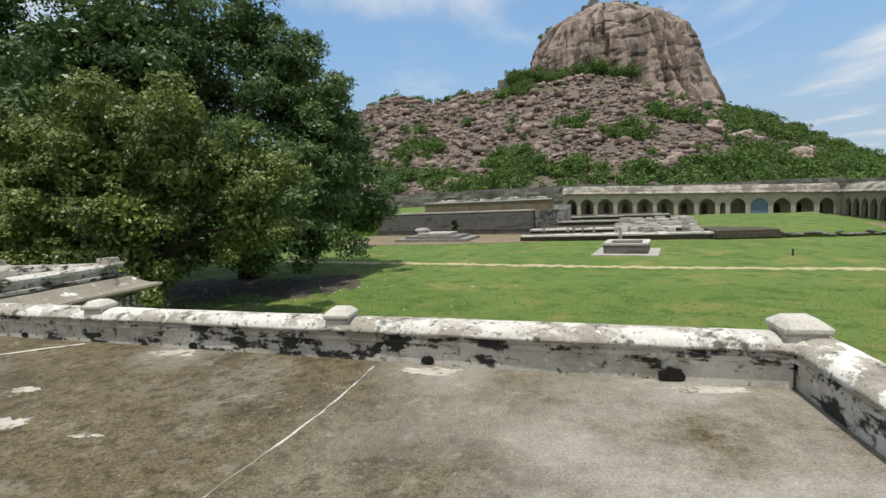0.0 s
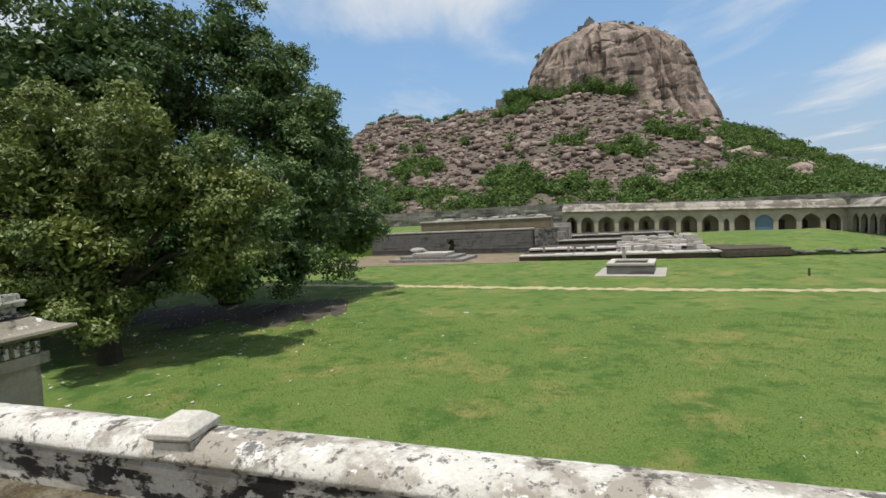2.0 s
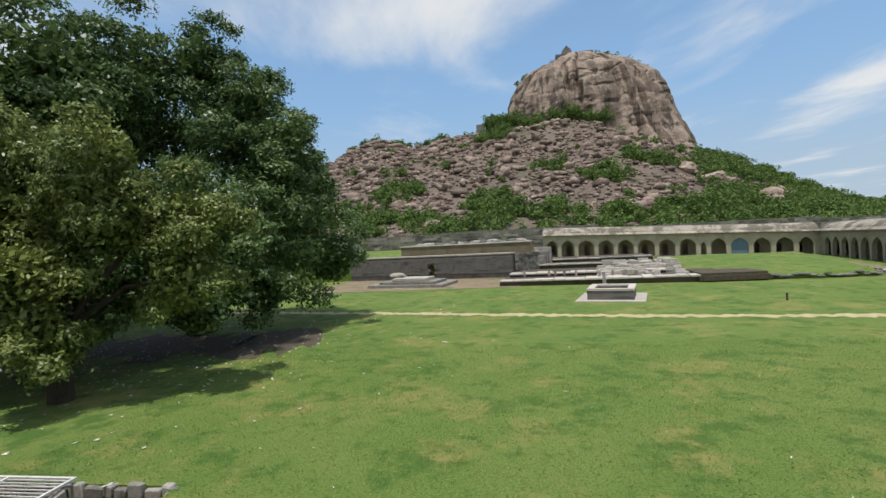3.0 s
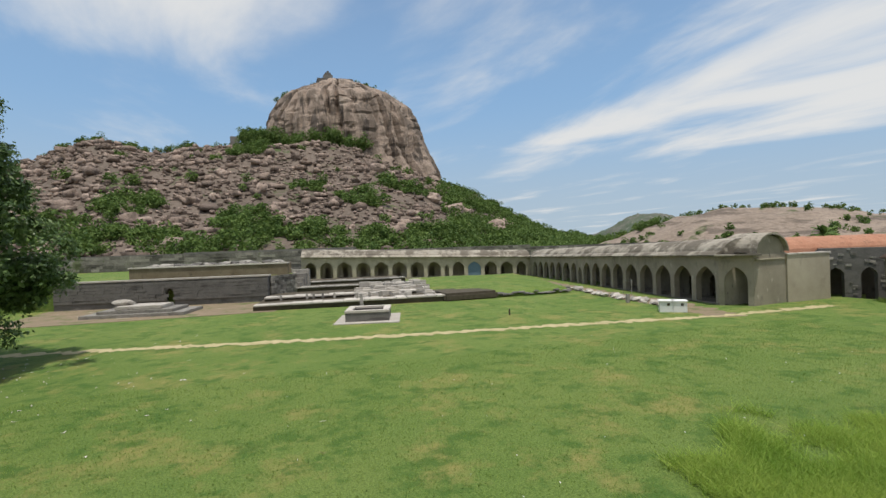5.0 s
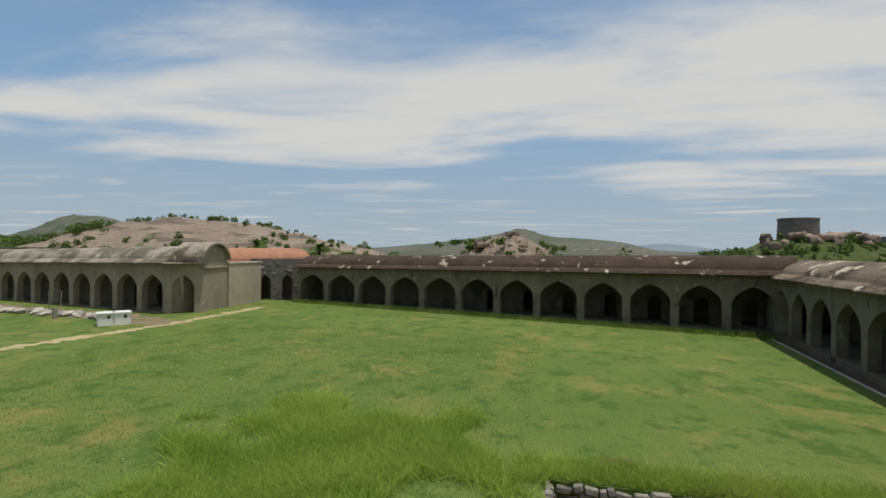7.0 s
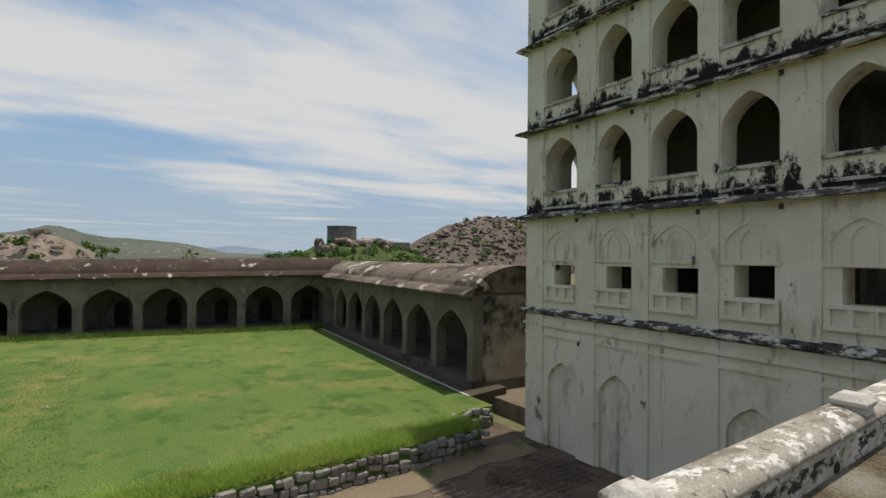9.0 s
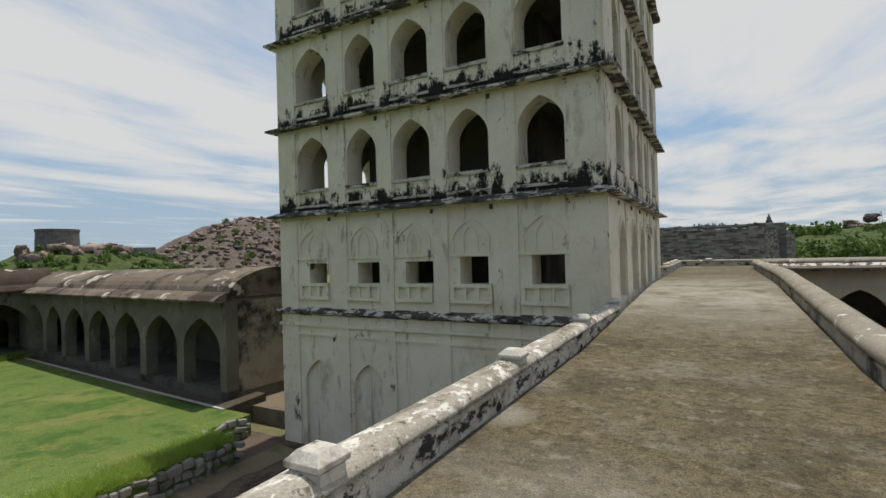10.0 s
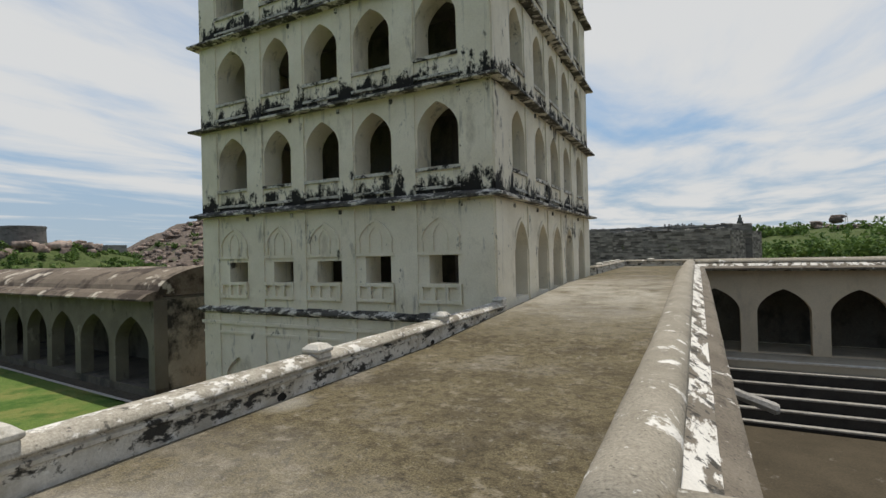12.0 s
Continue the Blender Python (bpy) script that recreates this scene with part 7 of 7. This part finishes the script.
# soil strip darkened so that the tree shade sits in its colour
strip("bare_soil", [(-30, 26), (-24, 25.5), (-18, 25.8), (-13.5, 27.5)], 5.5, 0.006, M_JOINT_SHADE, jag=0.3)
structure(bpy.data.objects["bare_soil"], "bare soil darkened to carry the trees' shade", "ground")


# ---- grass ----
def blades(name, pts, h0, h1, width, mat, label, seed, lean=0.5):
    rg = np.random.default_rng(seed)
    p = np.asarray(pts)
    n = len(p)
    a, h = rg.uniform(0, 6.283, n), rg.uniform(h0, h1, n)
    side = np.stack([np.cos(a), np.sin(a), np.zeros(n)], 1) * (width * rg.uniform(0.6, 1.3, n))[:, None]
    tip = np.stack([rg.normal(size=n) * lean * h, rg.normal(size=n) * lean * h, h], 1)
    v = np.stack([p - side, p + side, p + tip], 1).reshape(-1, 3)
    return tagged(fast_mesh(name, v, np.arange(3 * n).reshape(-1, 3), mat), label, "grass", kind="stuff")


rng = np.random.default_rng(41)


def scatter(n, x0, x1, y0, y1, keep=None):
    out = []
    while len(out) < n:
        x, y = rng.uniform(x0, x1), rng.uniform(y0, y1)
        if SUNK[0] - 0.1 < x < SUNK[1] + 0.05 and SUNK[2] < y < SUNK[3] or BUILDING[0] < x < BUILDING[1] and y < north_y(x) + 0.4 or PIT[0] < x < PIT[1] and PIT[2] < y < PIT[3]:
            continue
        if keep is None or keep(x, y):
            out.append((x, y, lawn_z(x, y)))
    return out


def in_tuft(x, y):
    k = (x - 11.6) / 4.4, (y - 5.8) / 5.0
    c = k[0] * 0.9 + k[1] * 0.4, -k[0] * 0.4 + k[1] * 0.9
    return c[0] ** 2 + c[1] ** 2 < 0.2 + rng.random() * 0.8 + 1.3 * noise.noise(Vector((x * 0.55, y * 0.55, 2)))


blades("short_grass", scatter(90000, -16, 32, 0.4, 24), 0.03, 0.09, 0.012, M_BLADE, "short mown grass blades on the lawn", 1, 0.8)
blades("tall_grass", scatter(46000, 5, 20, -1, 14, in_tuft), 0.14, 0.44, 0.015, M_TALL, "unmown patch of tall bright grass", 2, 0.9)
blades("wall_grass", scatter(14000, 11.16, 12.5, -10.9, 0.6), 0.12, 0.42, 0.012, M_TALL, "long grass along the retaining wall", 3, 0.8)
blades("wall_dry_grass", scatter(3500, 11.2, 13.0, -9, -1.5, lambda x, y: noise.noise(Vector((x * 0.5, y * 0.5, 3))) > 0.05), 0.08, 0.26, 0.011, M_STRAW, "dry straw-coloured grass by the retaining wall", 4, 0.6)
blades("near_wall_grass", scatter(9000, -12, 8, 0.5, 3.2), 0.1, 0.32, 0.011, M_BLADE, "longer grass at the foot of the terrace", 5, 0.5)
blades("arcade_grass", [(46.5 - 0.242 * t - 0.6 + rng.normal() * 0.3, 26.2 - t + rng.normal() * 0.2, LAWN) for t in rng.uniform(0, 41, 9000)], 0.15, 0.5, 0.03, M_BLADE, "long grass along the arcade's foot", 6, 0.4)
bm = bmesh.new()
for x, y, z in scatter(130, -12, 26, 1, 26):
    r = rng.uniform(0.01, 0.024)
    a = rng.uniform(0, 6)
    bm.faces.new([bm.verts.new((x + math.cos(a + t) * r, y + math.sin(a + t) * r * 1.5, z + 0.05 + 0.02 * i)) for i, t in enumerate((0, 2.1, 4.2))])
tagged(part("lawn_litter", bm, M_WHITE), "small white flecks scattered over the lawn", "litter", kind="stuff")

# ---- brick paving of the sunken walk ----
walk_floor = bpy.data.objects["sunken_floor"]
bm = bmesh.new()
box(bm, -0.115, 0.115, -0.055, 0.055, -0.05, 0.0, bevel=0.006)
brick_me = bpy.data.meshes.new("brick")
bm.to_mesh(brick_me)
bm.free()
brick_me.materials.append(M_BRICKPAVE)
rg = random.Random(9)
count, rest_v, rest_f = 0, [], []
for i in range(-70, 150):
    for j in range(0, 120):
        # herringbone pairs
        x, y = 0.6 + i * 0.12 + j * 0.12, -12.9 + j * 0.12 - i * 0.0
        if (i - j) % 4 not in (0, 2):
            continue
        turn = (i - j) % 4 == 0
        px, py = x + rg.uniform(-0.006, 0.006), y + rg.uniform(-0.006, 0.006)
        if not (0.6 < px < 11.1 and -12.7 < py < -0.5) or rg.random() < 0.06 or noise.noise(Vector((px * 0.6, py * 0.6, 1))) > 0.33 or px > 10.0 + noise.noise(Vector((py, 1, 1))):
            continue
        m = Matrix.Translation((px, py, -4.765 + rg.uniform(-0.008, 0.008))) @ Matrix.Rotation((0.0 if turn else math.pi / 2) + rg.uniform(-0.05, 0.05), 4, "Z")
        if count < 300 and px > 7.2 and -11.5 < py < -6.5:
            piece_ob = new("brick", brick_me)
            piece_ob.parent = walk_floor
            piece_ob.matrix_basis = m
            count += 1
        else:
            k = len(rest_v)
            rest_v += [tuple(m @ Vector(p)) for p in ((-0.115, -0.055, 0), (0.115, -0.055, 0), (0.115, 0.055, 0), (-0.115, 0.055, 0), (-0.115, -0.055, -0.05), (0.115, -0.055, -0.05), (0.115, 0.055, -0.05), (-0.115, 0.055, -0.05))]
            rest_f += [(k, k + 1, k + 2, k + 3), (k, k + 4, k + 5, k + 1), (k + 1, k + 5, k + 6, k + 2), (k + 2, k + 6, k + 7, k + 3), (k + 3, k + 7, k + 4, k)]
fast_mesh("worn_bricks", rest_v, rest_f, M_BRICKPAVE, walk_floor)["kind"] = "stuff"
